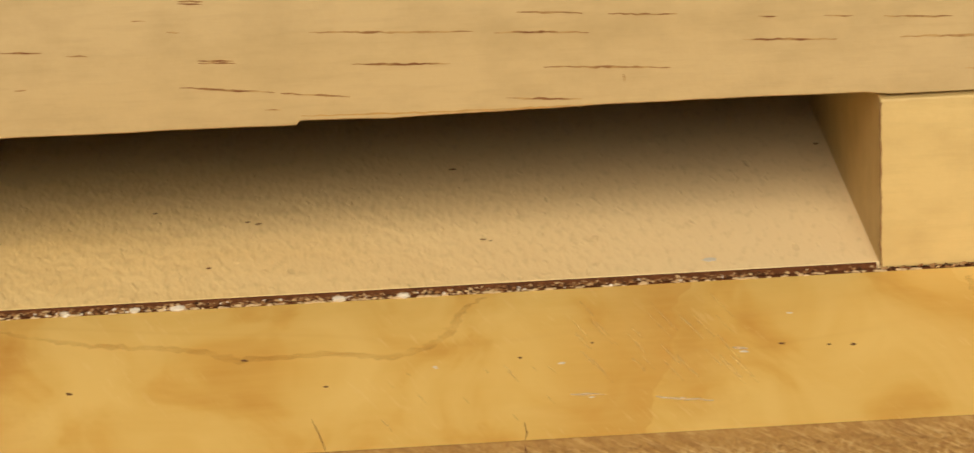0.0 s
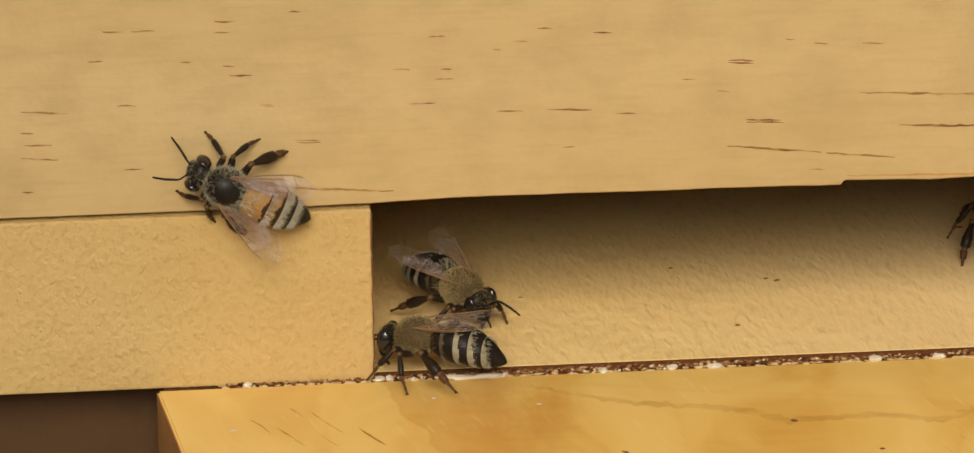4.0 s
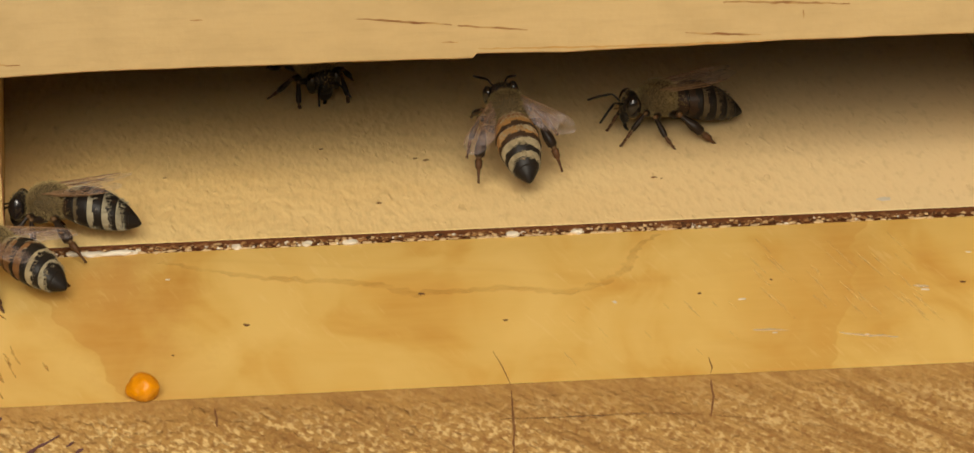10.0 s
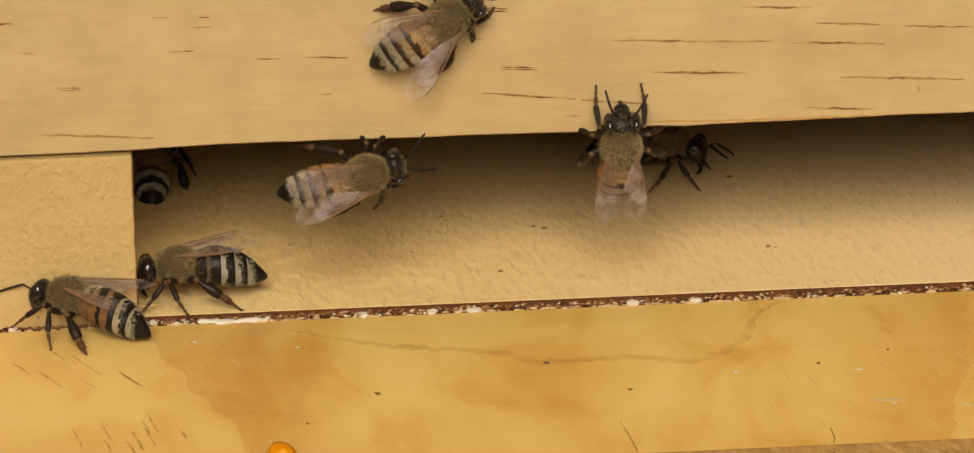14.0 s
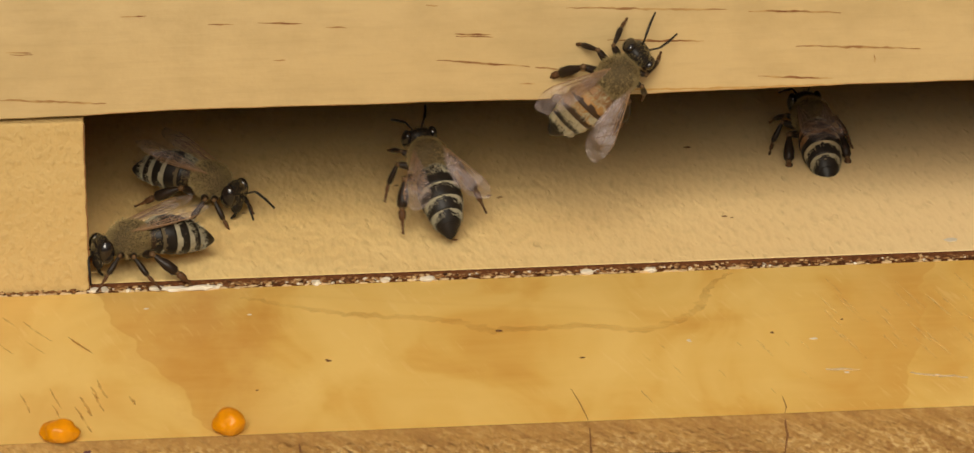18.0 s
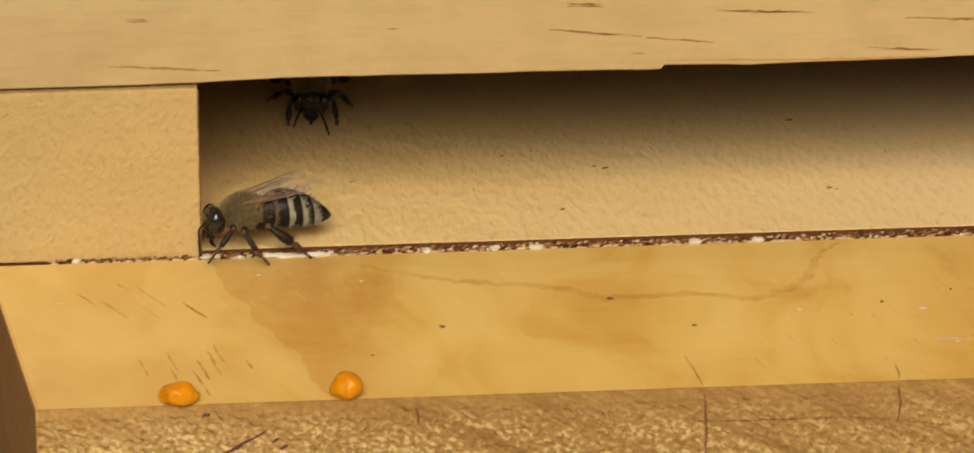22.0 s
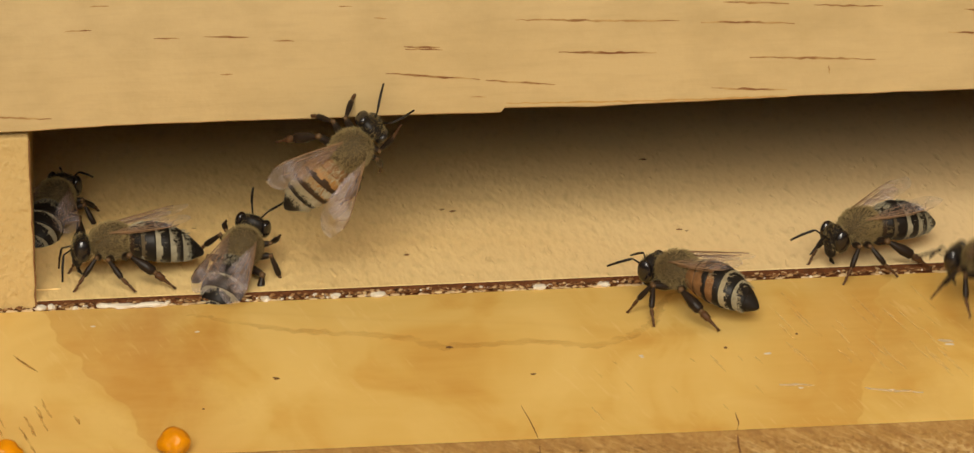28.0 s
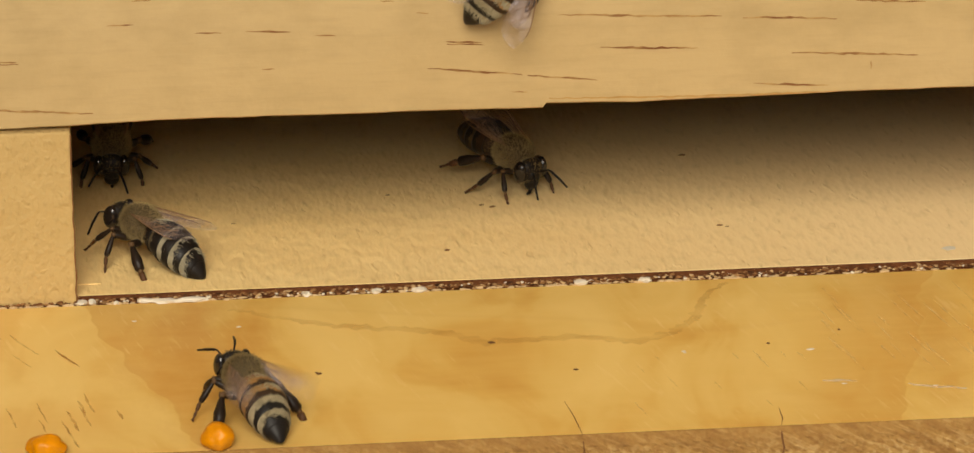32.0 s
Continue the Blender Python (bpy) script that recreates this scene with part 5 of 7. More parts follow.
    walk_bee(swarm[4], [
        (0.00, 50.0, 160.0, 4.4, 0, 0, -90, 0.0),
        (1.00, 50.0, 160.0, 4.4, 0, 0, -90, 0.0),
        (1.58, 18.7, 85.0, 4.4, 0, 0, -90, 0.0),
        (2.00, 6.0, 32.0, 4.4, 0, 11, -80, 0.0),
        (2.50, 6.9, 23.6, 4.4, 6, 6, -48, 0.0),
        (3.00, 8.7, 21.2, 4.4, 0, 11, -45, 0.0),
        (3.50, 9.2, 15.6, 4.4, 6, 13, -64, 0.0),
        (5.50, 15.6, 12.2, 4.4, 1, 0, -1, 0.0),
        (6.00, 16.1, 21.8, 4.4, 0, 21, -49, 0.0),
        (6.50, 39.1, -12.6, 4.4, 3, 2, -33, 0.0),
        (6.86, 99.1, -112.6, 114.4, 0, -43, -59, 1.0),
        (8.00, 3672.9, -3952.7, -357.0, 0, -43, -59, 1.0),
        (14.11, 3541.3, -3735.5, -357.0, 29, -26, -118, 0.7),
        (20.22, 3409.7, -3518.4, -357.0, 27, 13, -176, 0.7),
        (26.32, 3278.1, -3301.2, -357.0, 0, 29, 132, 1.0),
        (27.46, 180.1, -98.7, 79.5, 0, 29, 132, 1.0),
        (27.64, 135.1, -48.7, 42.0, 2, 15, 170, 0.7),
        (27.82, 90.1, 1.3, 4.5, -5, 2, -154, 0.0),
        (28.16, 88.8, 0.6, 4.4, -5, 2, -154, 0.0),
        (28.50, 87.9, 0.2, 4.4, -5, 2, -154, 0.0),
        (29.00, 68.7, 1.9, 4.4, 0, -3, 165, 0.0),
        (29.50, 60.1, 21.7, 4.4, -6, -11, 118, 0.0),
        (30.00, 53.5, 27.8, 4.4, 0, 3, -179, 0.0),
        (30.12, 54.4, 19.7, 4.4, -6, 8, -148, 0.0),
        (30.25, 54.9, 15.6, 4.4, -6, 18, -109, 0.0),
        (30.50, 57.2, 8.1, 4.4, 6, 10, -58, 0.0),
        (30.75, 63.5, 6.5, 4.4, 7, 4, -18, 0.0),
        (31.00, 69.2, 2.5, 4.4, 0, -9, 7, 0.0),
        (31.18, 99.7, -45.2, 59.4, -6, -22, -16, 0.7),
        (31.36, 129.7, -95.2, 114.4, 0, -43, -59, 1.0),
        (32.00, 129.7, -95.2, 114.4, 0, -43, -59, 1.0)], 5)
    walk_bee(swarm[5], [
        (0.00, 3046.4, -4482.5, -357.0, 0, 29, 132, 1.0),
        (0.50, 3046.4, -4482.5, -357.0, 0, 29, 132, 1.0),
        (1.64, 170.0, -85.4, 79.4, 0, 29, 132, 1.0),
        (2.00, 80.5, 16.7, 4.4, -3, -17, 101, 0.0),
        (2.50, 96.0, 8.0, 4.4, -3, -17, 101, 0.0),
        (3.00, 75.4, -7.1, 4.4, -3, -17, 101, 0.0),
        (3.50, 72.3, 27.6, 4.4, 1, -20, 88, 0.0),
        (3.81, 72.4, 29.0, 4.9, 1, -20, 88, 0.0),
        (4.12, 72.4, 31.2, 5.7, 1, -20, 88, 0.0),
        (4.54, 76.2, 85.0, 4.4, 0, 0, 90, 0.0),
        (5.12, 85.0, 160.0, 4.4, 0, 0, 90, 0.0),
        (6.91, 85.0, 160.0, 4.4, 0, 0, 37, 0.0),
        (8.71, 85.0, 160.0, 4.4, 0, 0, -37, 0.0),
        (10.50, 85.0, 160.0, 4.4, 0, 0, -90, 0.0),
        (11.08, 86.2, 85.0, 4.4, 0, 0, -90, 0.0),
        (11.50, 86.8, 39.5, 4.4, 5, 13, -67, 0.0),
        (12.00, 84.0, 24.9, 4.4, 0, 8, -21, 0.0),
        (12.50, 93.9, 1.1, 4.4, 5, 5, -45, 0.0),
        (12.86, 153.9, -98.9, 114.4, 0, -43, -59, 1.0),
        (14.00, 3342.8, -3128.1, -357.0, 0, -43, -59, 1.0),
        (14.50, 3400.7, -3479.4, -357.0, 29, -26, -118, 0.7),
        (15.00, 3458.6, -3830.8, -357.0, 27, 13, -176, 0.7),
        (15.50, 3516.5, -4182.2, -357.0, 0, 29, 132, 1.0),
        (16.64, 159.1, -108.0, 82.1, 0, 29, 132, 1.0),
        (16.82, 114.1, -58.0, 44.6, -14, -10, 123, 0.7),
        (17.00, 68.7, -8.0, 7.3, -27, -21, 100, 0.9),
        (17.50, 76.1, 0.0, 13.9, -40, -42, 142, 0.9),
        (18.00, 83.3, 34.8, 4.4, -2, -19, 96, 0.0),
        (18.42, 83.5, 85.0, 4.4, 0, 0, 90, 0.0),
        (19.00, 85.0, 160.0, 4.4, 0, 0, 90, 0.0),
        (21.00, 85.0, 160.0, 4.4, 0, 0, 37, 0.0),
        (23.00, 85.0, 160.0, 4.4, 0, 0, -37, 0.0),
        (25.00, 85.0, 160.0, 4.4, 0, 0, -90, 0.0),
        (25.58, 82.7, 85.0, 4.4, 0, 0, -90, 0.0),
        (26.00, 83.9, 45.7, 4.4, 4, 17, -78, 0.0),
        (26.50, 78.8, 38.4, 4.4, -2, 20, -96, 0.0),
        (26.81, 78.6, 36.6, 3.7, -2, 20, -96, 0.0),
        (27.11, 78.3, 33.8, 2.7, -2, 20, -96, 0.0),
        (27.25, 78.9, 50.9, 3.3, -10, 15, -150, 0.0),
        (27.39, 79.6, 67.9, 3.8, -8, 3, 141, 0.0),
        (27.53, 80.3, 85.0, 4.4, 0, 0, 90, 0.0),
        (28.11, 85.0, 160.0, 4.4, 0, 0, 90, 0.0),
        (32.00, 85.0, 160.0, 4.4, 0, 0, 90, 0.0)], 6)
    walk_bee(swarm[6], [
        (0.00, 120.0, 160.0, 4.4, 0, 0, -90, 0.0),
        (3.59, 120.0, 160.0, 4.4, 0, 0, -90, 0.0),
        (4.17, 41.2, 85.0, 4.4, 0, 0, -90, 0.0),
        (4.59, 7.5, 39.3, 5.6, 5, 17, -74, 0.0),
        (5.04, 8.1, 37.0, 4.9, 5, 17, -74, 0.0),
        (5.50, 8.6, 35.4, 4.4, 5, 17, -74, 0.0),
        (5.75, 17.2, 43.9, 4.4, 17, 1, -4, 0.0),
        (6.00, 25.8, 80.0, 4.4, 7, -16, 66, 0.0),
        (6.25, 31.5, 48.1, 4.4, -1, -10, 120, 0.0),
        (6.50, 37.2, 43.7, 4.4, 0, 0, 172, 0.0),
        (6.75, 39.3, 41.9, 4.4, -8, 10, -128, 0.0),
        (7.00, 41.3, 37.6, 4.4, -2, 20, -95, 0.0),
        (7.25, 46.8, 34.6, 4.4, 3, 2, -31, 0.0),
        (7.38, 48.1, 15.4, 10.6, 47, -13, -8, 0.1),
        (7.50, 49.4, -3.8, 16.7, 90, -40, 0, 0.32),
        (8.00, 70.8, -3.8, 18.3, 90, -41, 0, 0.05),
        (8.50, 66.6, -3.8, 23.6, -90, -85, 180, 0.32),
        (8.62, 86.6, -37.1, 60.3, 49, -75, -2, 0.7),
        (8.74, 106.6, -70.5, 97.0, 24, -54, -34, 0.7),
        (8.86, 126.6, -103.8, 133.6, 0, -43, -59, 1.0),
        (10.00, 2602.5, -3062.0, -357.0, 0, -43, -59, 1.0),
        (32.00, 2602.5, -3062.0, -357.0, 0, -43, -59, 1.0)], 7)
    walk_bee(swarm[7], [
        (0.00, 3731.1, -3945.5, -357.0, 0, 29, 132, 1.0),
        (4.50, 3731.1, -3945.5, -357.0, 0, 29, 132, 1.0),
        (5.64, 167.0, -88.0, 80.1, 0, 29, 132, 1.0),
        (6.00, 78.5, 12.0, 5.8, -14, -27, 120, 0.9),
        (6.50, 55.0, 30.0, 4.4, -5, -16, 107, 0.0),
        (6.92, 85.0, 85.0, 4.4, 0, 0, 90, 0.0),
        (7.50, 155.0, 160.0, 4.4, 0, 0, 90, 0.0),
        (9.17, 155.0, 160.0, 4.4, 0, 0, 37, 0.0),
        (10.83, 155.0, 160.0, 4.4, 0, 0, -37, 0.0),
        (12.50, 155.0, 160.0, 4.4, 0, 0, -90, 0.0),
        (13.08, 84.7, 85.0, 4.4, 0, 0, -90, 0.0),
        (13.50, 54.5, 32.8, 4.4, 0, 20, -89, 0.0),
        (14.00, 62.4, 38.4, 4.4, 2, 1, -20, 0.0),
        (14.25, 69.0, 17.2, 11.1, 46, -10, -4, 0.1),
        (14.50, 74.4, -3.8, 17.8, 90, -29, 0, 0.32),
        (15.10, 75.8, -3.8, 18.6, 90, -29, 0, 0.32),
        (15.70, 77.8, -3.8, 19.7, 90, -29, 0, 0.32),
        (15.88, 107.8, -53.8, 74.7, 45, -26, -32, 0.7),
        (16.06, 137.8, -103.8, 129.7, 0, -43, -59, 1.0),
        (17.20, 3437.6, -4757.6, -357.0, 0, -43, -59, 1.0),
        (18.13, 3434.5, -4785.8, -357.0, 29, -26, -118, 0.7),
        (19.07, 3431.4, -4814.0, -357.0, 27, 13, -176, 0.7),
        (20.00, 3428.3, -4842.2, -357.0, 0, 29, 132, 1.0),
        (21.14, 159.6, -125.0, 95.9, 0, 29, 132, 1.0),
        (21.32, 114.6, -75.0, 58.4, 11, -13, 84, 0.7),
        (21.50, 69.6, -25.0, 20.9, 56, -28, 18, 0.9),
        (21.68, 99.6, -75.0, 75.9, 26, -27, -21, 0.7),
        (21.86, 129.6, -125.0, 130.9, 0, -43, -59, 1.0),
        (23.00, 2789.9, -4601.8, -357.0, 0, -43, -59, 1.0),
        (23.33, 2823.0, -4691.6, -357.0, 29, -26, -118, 0.7),
        (23.67, 2856.1, -4781.4, -357.0, 27, 13, -176, 0.7),
        (24.00, 2889.2, -4871.2, -357.0, 0, 29, 132, 1.0),
        (25.14, 172.2, -120.0, 90.7, 0, 29, 132, 1.0),
        (25.32, 127.2, -70.0, 53.2, -16, -12, 124, 0.7),
        (25.50, 82.2, -20.0, 15.7, -32, -54, 128, 0.9),
        (26.00, 77.5, -20.1, 4.4, 0, 0, 80, 0.0),
        (26.50, 81.4, -17.2, 4.4, 0, 0, 80, 0.0),
        (26.68, 81.7, -15.3, 4.4, 0, 0, 80, 0.0),
        (26.85, 82.2, -12.6, 4.4, 0, 0, 80, 0.0),
        (27.03, 112.2, -62.6, 59.4, -16, -21, 17, 0.7),
        (27.21, 142.2, -112.6, 114.4, 0, -43, -59, 1.0),
        (28.35, 3757.7, -3194.9, -357.0, 0, -43, -59, 1.0),
        (32.00, 3757.7, -3194.9, -357.0, 0, -43, -59, 1.0)], 8)
    walk_bee(swarm[8], [
        (0.00, 2271.9, -3434.0, -357.0, 0, 29, 132, 1.0),
        (5.00, 2271.9, -3434.0, -357.0, 0, 29, 132, 1.0),
        (6.14, 139.4, -160.0, 84.1, 0, 29, 132, 1.0),
        (6.32, 94.4, -110.0, 46.6, -16, -5, 129, 0.7),
        (6.50, 49.4, -60.0, 9.1, -34, -39, 137, 0.9),
        (7.00, 43.0, -70.0, -1.8, -17, -48, 113, 0.9),
        (7.50, 41.4, -62.0, 0.7, 5, -50, 84, 0.9),
        (8.00, 41.4, -42.4, 3.8, 0, -21, 120, 0.0),
        (8.50, 34.1, -34.1, 4.4, -6, -9, 126, 0.0),
        (9.00, 19.6, -18.1, 3.8, 0, -5, 135, 0.0),
        (9.50, 8.1, -9.4, 4.4, -6, -8, 128, 0.0),
        (10.00, -1.0, -9.8, 4.4, -5, -5, 138, 0.0),
        (10.50, -2.9, -11.8, 4.4, -6, -16, 109, 0.0),
        (11.00, -1.7, -3.1, 4.4, 5, -18, 75, 0.0),
        (11.50, 2.3, -2.7, 4.4, 7, -9, 50, 0.0),
        (12.00, 5.7, -7.4, 3.8, 0, 3, 29, 0.0),
        (12.50, 14.8, -8.1, 4.4, 7, -5, 39, 0.0),
        (12.75, 14.0, -10.4, 4.4, 0, -20, 91, 0.0),
        (12.88, 10.7, -10.1, 4.4, -4, -10, 130, 0.0),
        (13.00, 6.8, -4.9, 3.8, 0, 2, 146, 0.0),
        (13.50, -2.8, -6.6, 4.4, -3, -2, 152, 0.0),
        (14.00, -7.3, -1.9, 3.8, 0, -9, 154, 0.0),
        (14.25, -2.5, -5.5, 4.4, -2, -20, 95, 0.0),
        (14.50, 2.0, -5.4, 4.4, 8, -12, 57, 0.0),
        (15.03, 3.1, -3.8, 4.8, 8, -12, 57, 0.0),
        (15.57, 4.6, -1.4, 5.4, 8, -12, 57, 0.0),
        (15.69, -15.4, -34.8, 42.1, 20, -20, 105, 0.7),
        (15.81, -35.4, -68.1, 78.7, 18, -39, 176, 0.7),
        (15.93, -55.4, -101.4, 115.4, 0, -43, -121, 1.0),
        (17.07, -3931.0, -3872.3, -357.0, 0, -43, -121, 1.0),
        (17.28, -338.8, -3737.2, -357.0, 19, -7, -177, 0.7),
        (17.50, 3253.3, -3602.1, -357.0, 0, 29, 132, 1.0),
        (18.64, 200.1, -92.0, 87.0, 0, 29, 132, 1.0),
        (19.00, 110.4, 8.0, 11.7, -20, -36, 122, 0.1),
        (19.50, 113.1, 30.7, 4.4, -4, -17, 103, 0.0),
        (20.00, 110.4, 45.7, 4.4, -5, -14, 110, 0.0),
        (20.42, 133.6, 85.0, 4.4, 0, 0, 90, 0.0),
        (21.00, 190.0, 160.0, 4.4, 0, 0, 90, 0.0),
        (32.00, 190.0, 160.0, 4.4, 0, 0, 90, 0.0)], 9)
    walk_bee(swarm[9], [
        (0.00, -90.0, 190.0, 4.4, 0, 0, -90, 0.0),
        (7.00, -90.0, 190.0, 4.4, 0, 0, -90, 0.0),
        (7.58, 12.8, 85.0, 4.4, 0, 0, -90, 0.0),
        (8.00, 57.8, 37.8, 4.4, 2, 1, -21, 0.0),
        (8.50, 74.7, 30.0, 4.4, 3, 2, -32, 0.0),
        (8.75, 75.6, 27.6, 4.4, 8, -3, 10, 0.0),
        (9.00, 76.6, 25.1, 4.4, 8, -10, 51, 0.0),
        (9.25, 76.8, 26.5, 4.4, -1, -19, 93, 0.0),
        (9.50, 76.0, 22.2, 4.4, -2, -1, 159, 0.0),
        (10.00, 72.9, 28.3, 4.4, 0, -4, -169, 0.0),
        (10.25, 75.1, 31.2, 4.4, -3, -10, 130, 0.0),
        (10.50, 75.9, 37.0, 4.4, 1, -20, 87, 0.0),
        (10.92, 26.1, 85.0, 4.4, 0, 0, 90, 0.0),
        (11.50, -90.0, 190.0, 4.4, 0, 0, 90, 0.0),
        (14.67, -90.0, 190.0, 4.4, 0, 0, 37, 0.0),
        (17.83, -90.0, 190.0, 4.4, 0, 0, -37, 0.0),
        (21.00, -90.0, 190.0, 4.4, 0, 0, -90, 0.0),
        (21.58, -17.1, 85.0, 4.4, 0, 0, -90, 0.0),
        (22.00, 14.1, 44.1, 4.4, -1, 20, -92, 0.0),
        (22.50, 20.2, 24.4, 4.4, 6, 8, -54, 0.0),
        (23.00, 26.4, 11.8, 4.4, 0, 20, -55, 0.0),
        (23.50, 25.2, 19.8, 4.4, 4, 17, -75, 0.0),
        (24.00, 33.0, 11.6, 4.4, 0, 12, -29, 0.0),
        (24.50, 43.8, 17.9, 4.4, 2, 0, 9, 0.0),
        (25.00, 55.3, -5.1, 4.4, 0, 3, -31, 0.0),
        (25.50, 71.1, -12.5, 4.4, 1, 0, -14, 0.0),
        (25.86, 131.1, -112.5, 114.4, 0, -43, -59, 1.0),
        (27.00, 3014.5, -3771.7, -357.0, 0, -43, -59, 1.0),
        (32.00, 3014.5, -3771.7, -357.0, 0, -43, -59, 1.0)], 10)
    walk_bee(swarm[10], [
        (0.00, -55.0, 190.0, 4.4, 0, 0, -90, 0.0),
        (7.00, -55.0, 190.0, 4.4, 0, 0, -90, 0.0),
        (7.58, -13.6, 85.0, 4.4, 0, 0, -90, 0.0),
        (8.00, 3.8, 21.5, 4.4, 1, 20, -86, 0.0),
        (8.50, 4.6, 34.6, 4.4, 3, 19, -82, 0.0),
        (8.62, 5.8, 15.4, 11.5, 53, 22, -34, 0.1),
        (8.75, 7.0, -3.8, 18.7, 90, -8, 0, 0.32),
        (8.88, 8.2, -3.8, 19.3, 90, -47, 0, 0.1),
        (9.00, 9.7, -3.8, 22.9, 90, -86, 0, 0.05),
        (9.12, -10.6, -37.1, 56.6, -50, -75, -177, 0.7),
        (9.24, -30.6, -70.5, 93.3, -24, -54, -146, 0.7),
        (9.36, -50.6, -103.8, 130.0, 0, -43, -121, 1.0),
        (10.50, -2701.8, -4170.1, -357.0, 0, -43, -121, 1.0),
        (11.74, -2857.4, -4382.9, -357.0, -29, -26, -62, 0.7),
        (12.99, -3012.9, -4595.7, -357.0, -27, 13, -4, 0.7),
        (14.23, -3168.5, -4808.4, -357.0, 0, 29, 48, 1.0),
        (15.37, -84.0, -103.8, 100.8, 0, 29, 48, 1.0),
        (15.55, -39.0, -53.8, 63.3, 26, -23, 49, 0.7),
        (15.73, 6.0, -3.8, 25.8, 90, -64, 0, 0.32),
        (16.11, 6.7, -3.8, 27.3, 90, -64, 0, 0.32),
        (16.50, 7.2, -3.8, 28.3, 90, -64, 0, 0.32),
        (17.00, 12.1, -3.8, 36.7, 90, -67, 0, 0.32),
        (17.12, -9.7, -37.1, 69.3, 30, -85, 104, 0.7),
        (17.24, -29.7, -70.5, 105.9, -19, -61, -150, 0.7),
        (17.36, -49.7, -103.8, 142.6, 0, -43, -121, 1.0),
        (18.50, -3364.0, -4857.9, -357.0, 0, -43, -121, 1.0),
        (19.83, -3480.2, -4899.3, -357.0, -29, -26, -62, 0.7),
        (21.17, -3596.5, -4940.6, -357.0, -27, 13, -4, 0.7),
        (22.50, -3712.8, -4982.0, -357.0, 0, 29, 48, 1.0),
        (23.64, -50.1, -60.3, 79.4, 0, 29, 48, 1.0),
        (24.00, 40.8, 49.7, 4.4, 1, -20, 86, 0.0),
        (24.50, 26.3, 14.0, 10.7, 1, -35, 88, 0.1),
        (24.92, 1.9, 85.0, 4.4, 0, 0, 90, 0.0),
        (25.50, -55.0, 190.0, 4.4, 0, 0, 90, 0.0),
        (25.99, -55.0, 190.0, 4.4, 0, 0, 37, 0.0),
        (26.48, -55.0, 190.0, 4.4, 0, 0, -37, 0.0),
        (26.97, -55.0, 190.0, 4.4, 0, 0, -90, 0.0),
        (27.55, -15.1, 85.0, 4.4, 0, 0, -90, 0.0),
        (27.69, -9.3, 64.9, 3.9, 7, -2, -42, 0.0),
        (27.83, -3.6, 44.8, 3.5, 10, -11, 20, 0.0),
        (27.97, 2.1, 24.7, 3.0, 6, -17, 70, 0.0),
        (28.23, 3.0, 27.3, 3.8, 6, -17, 70, 0.0),
        (28.50, 3.7, 29.0, 4.4, 6, -17, 70, 0.0),
        (28.92, -13.9, 85.0, 4.4, 0, 0, 90, 0.0),
        (29.50, -55.0, 190.0, 4.4, 0, 0, 90, 0.0),
        (32.00, -55.0, 190.0, 4.4, 0, 0, 90, 0.0)], 11)
    walk_bee(swarm[11], [
        (0.00, 3342.5, -3326.2, -357.0, 0, 29, 132, 1.0),
        (7.50, 3342.5, -3326.2, -357.0, 0, 29, 132, 1.0),
        (8.64, 158.6, -97.0, 79.4, 0, 29, 132, 1.0),
        (9.00, 69.3, 3.2, 4.4, 0, -7, 104, 0.0),
        (9.50, 67.0, -6.0, 17.9, -35, -59, 129, 0.9),
        (9.62, 87.0, -39.3, 54.6, -14, -64, 63, 0.7),
        (9.74, 107.0, -72.7, 91.3, 5, -54, -15, 0.7),
        (9.86, 127.0, -106.0, 127.9, 0, -43, -59, 1.0),
        (11.00, 3721.3, -4929.3, -357.0, 0, -43, -59, 1.0),
        (16.50, -44.1, -4533.7, -357.0, -19, -7, -3, 0.7),
        (22.00, -3809.4, -4138.2, -357.0, 0, 29, 48, 1.0),
        (23.14, -66.5, -98.9, 79.4, 0, 29, 48, 1.0),
        (23.32, -21.5, -48.9, 41.9, 3, 6, 79, 0.7),
        (23.50, 23.5, 1.1, 4.4, -5, -15, 111, 0.0),
        (24.00, 17.4, 10.4, 4.4, 0, -14, 113, 0.0),
        (24.50, 8.1, 35.0, 4.4, -3, -19, 101, 0.0),
        (24.92, -0.3, 85.0, 4.4, 0, 0, 90, 0.0),
        (25.50, -20.0, 190.0, 4.4, 0, 0, 90, 0.0),
        (32.00, -20.0, 190.0, 4.4, 0, 0, 90, 0.0)], 12)
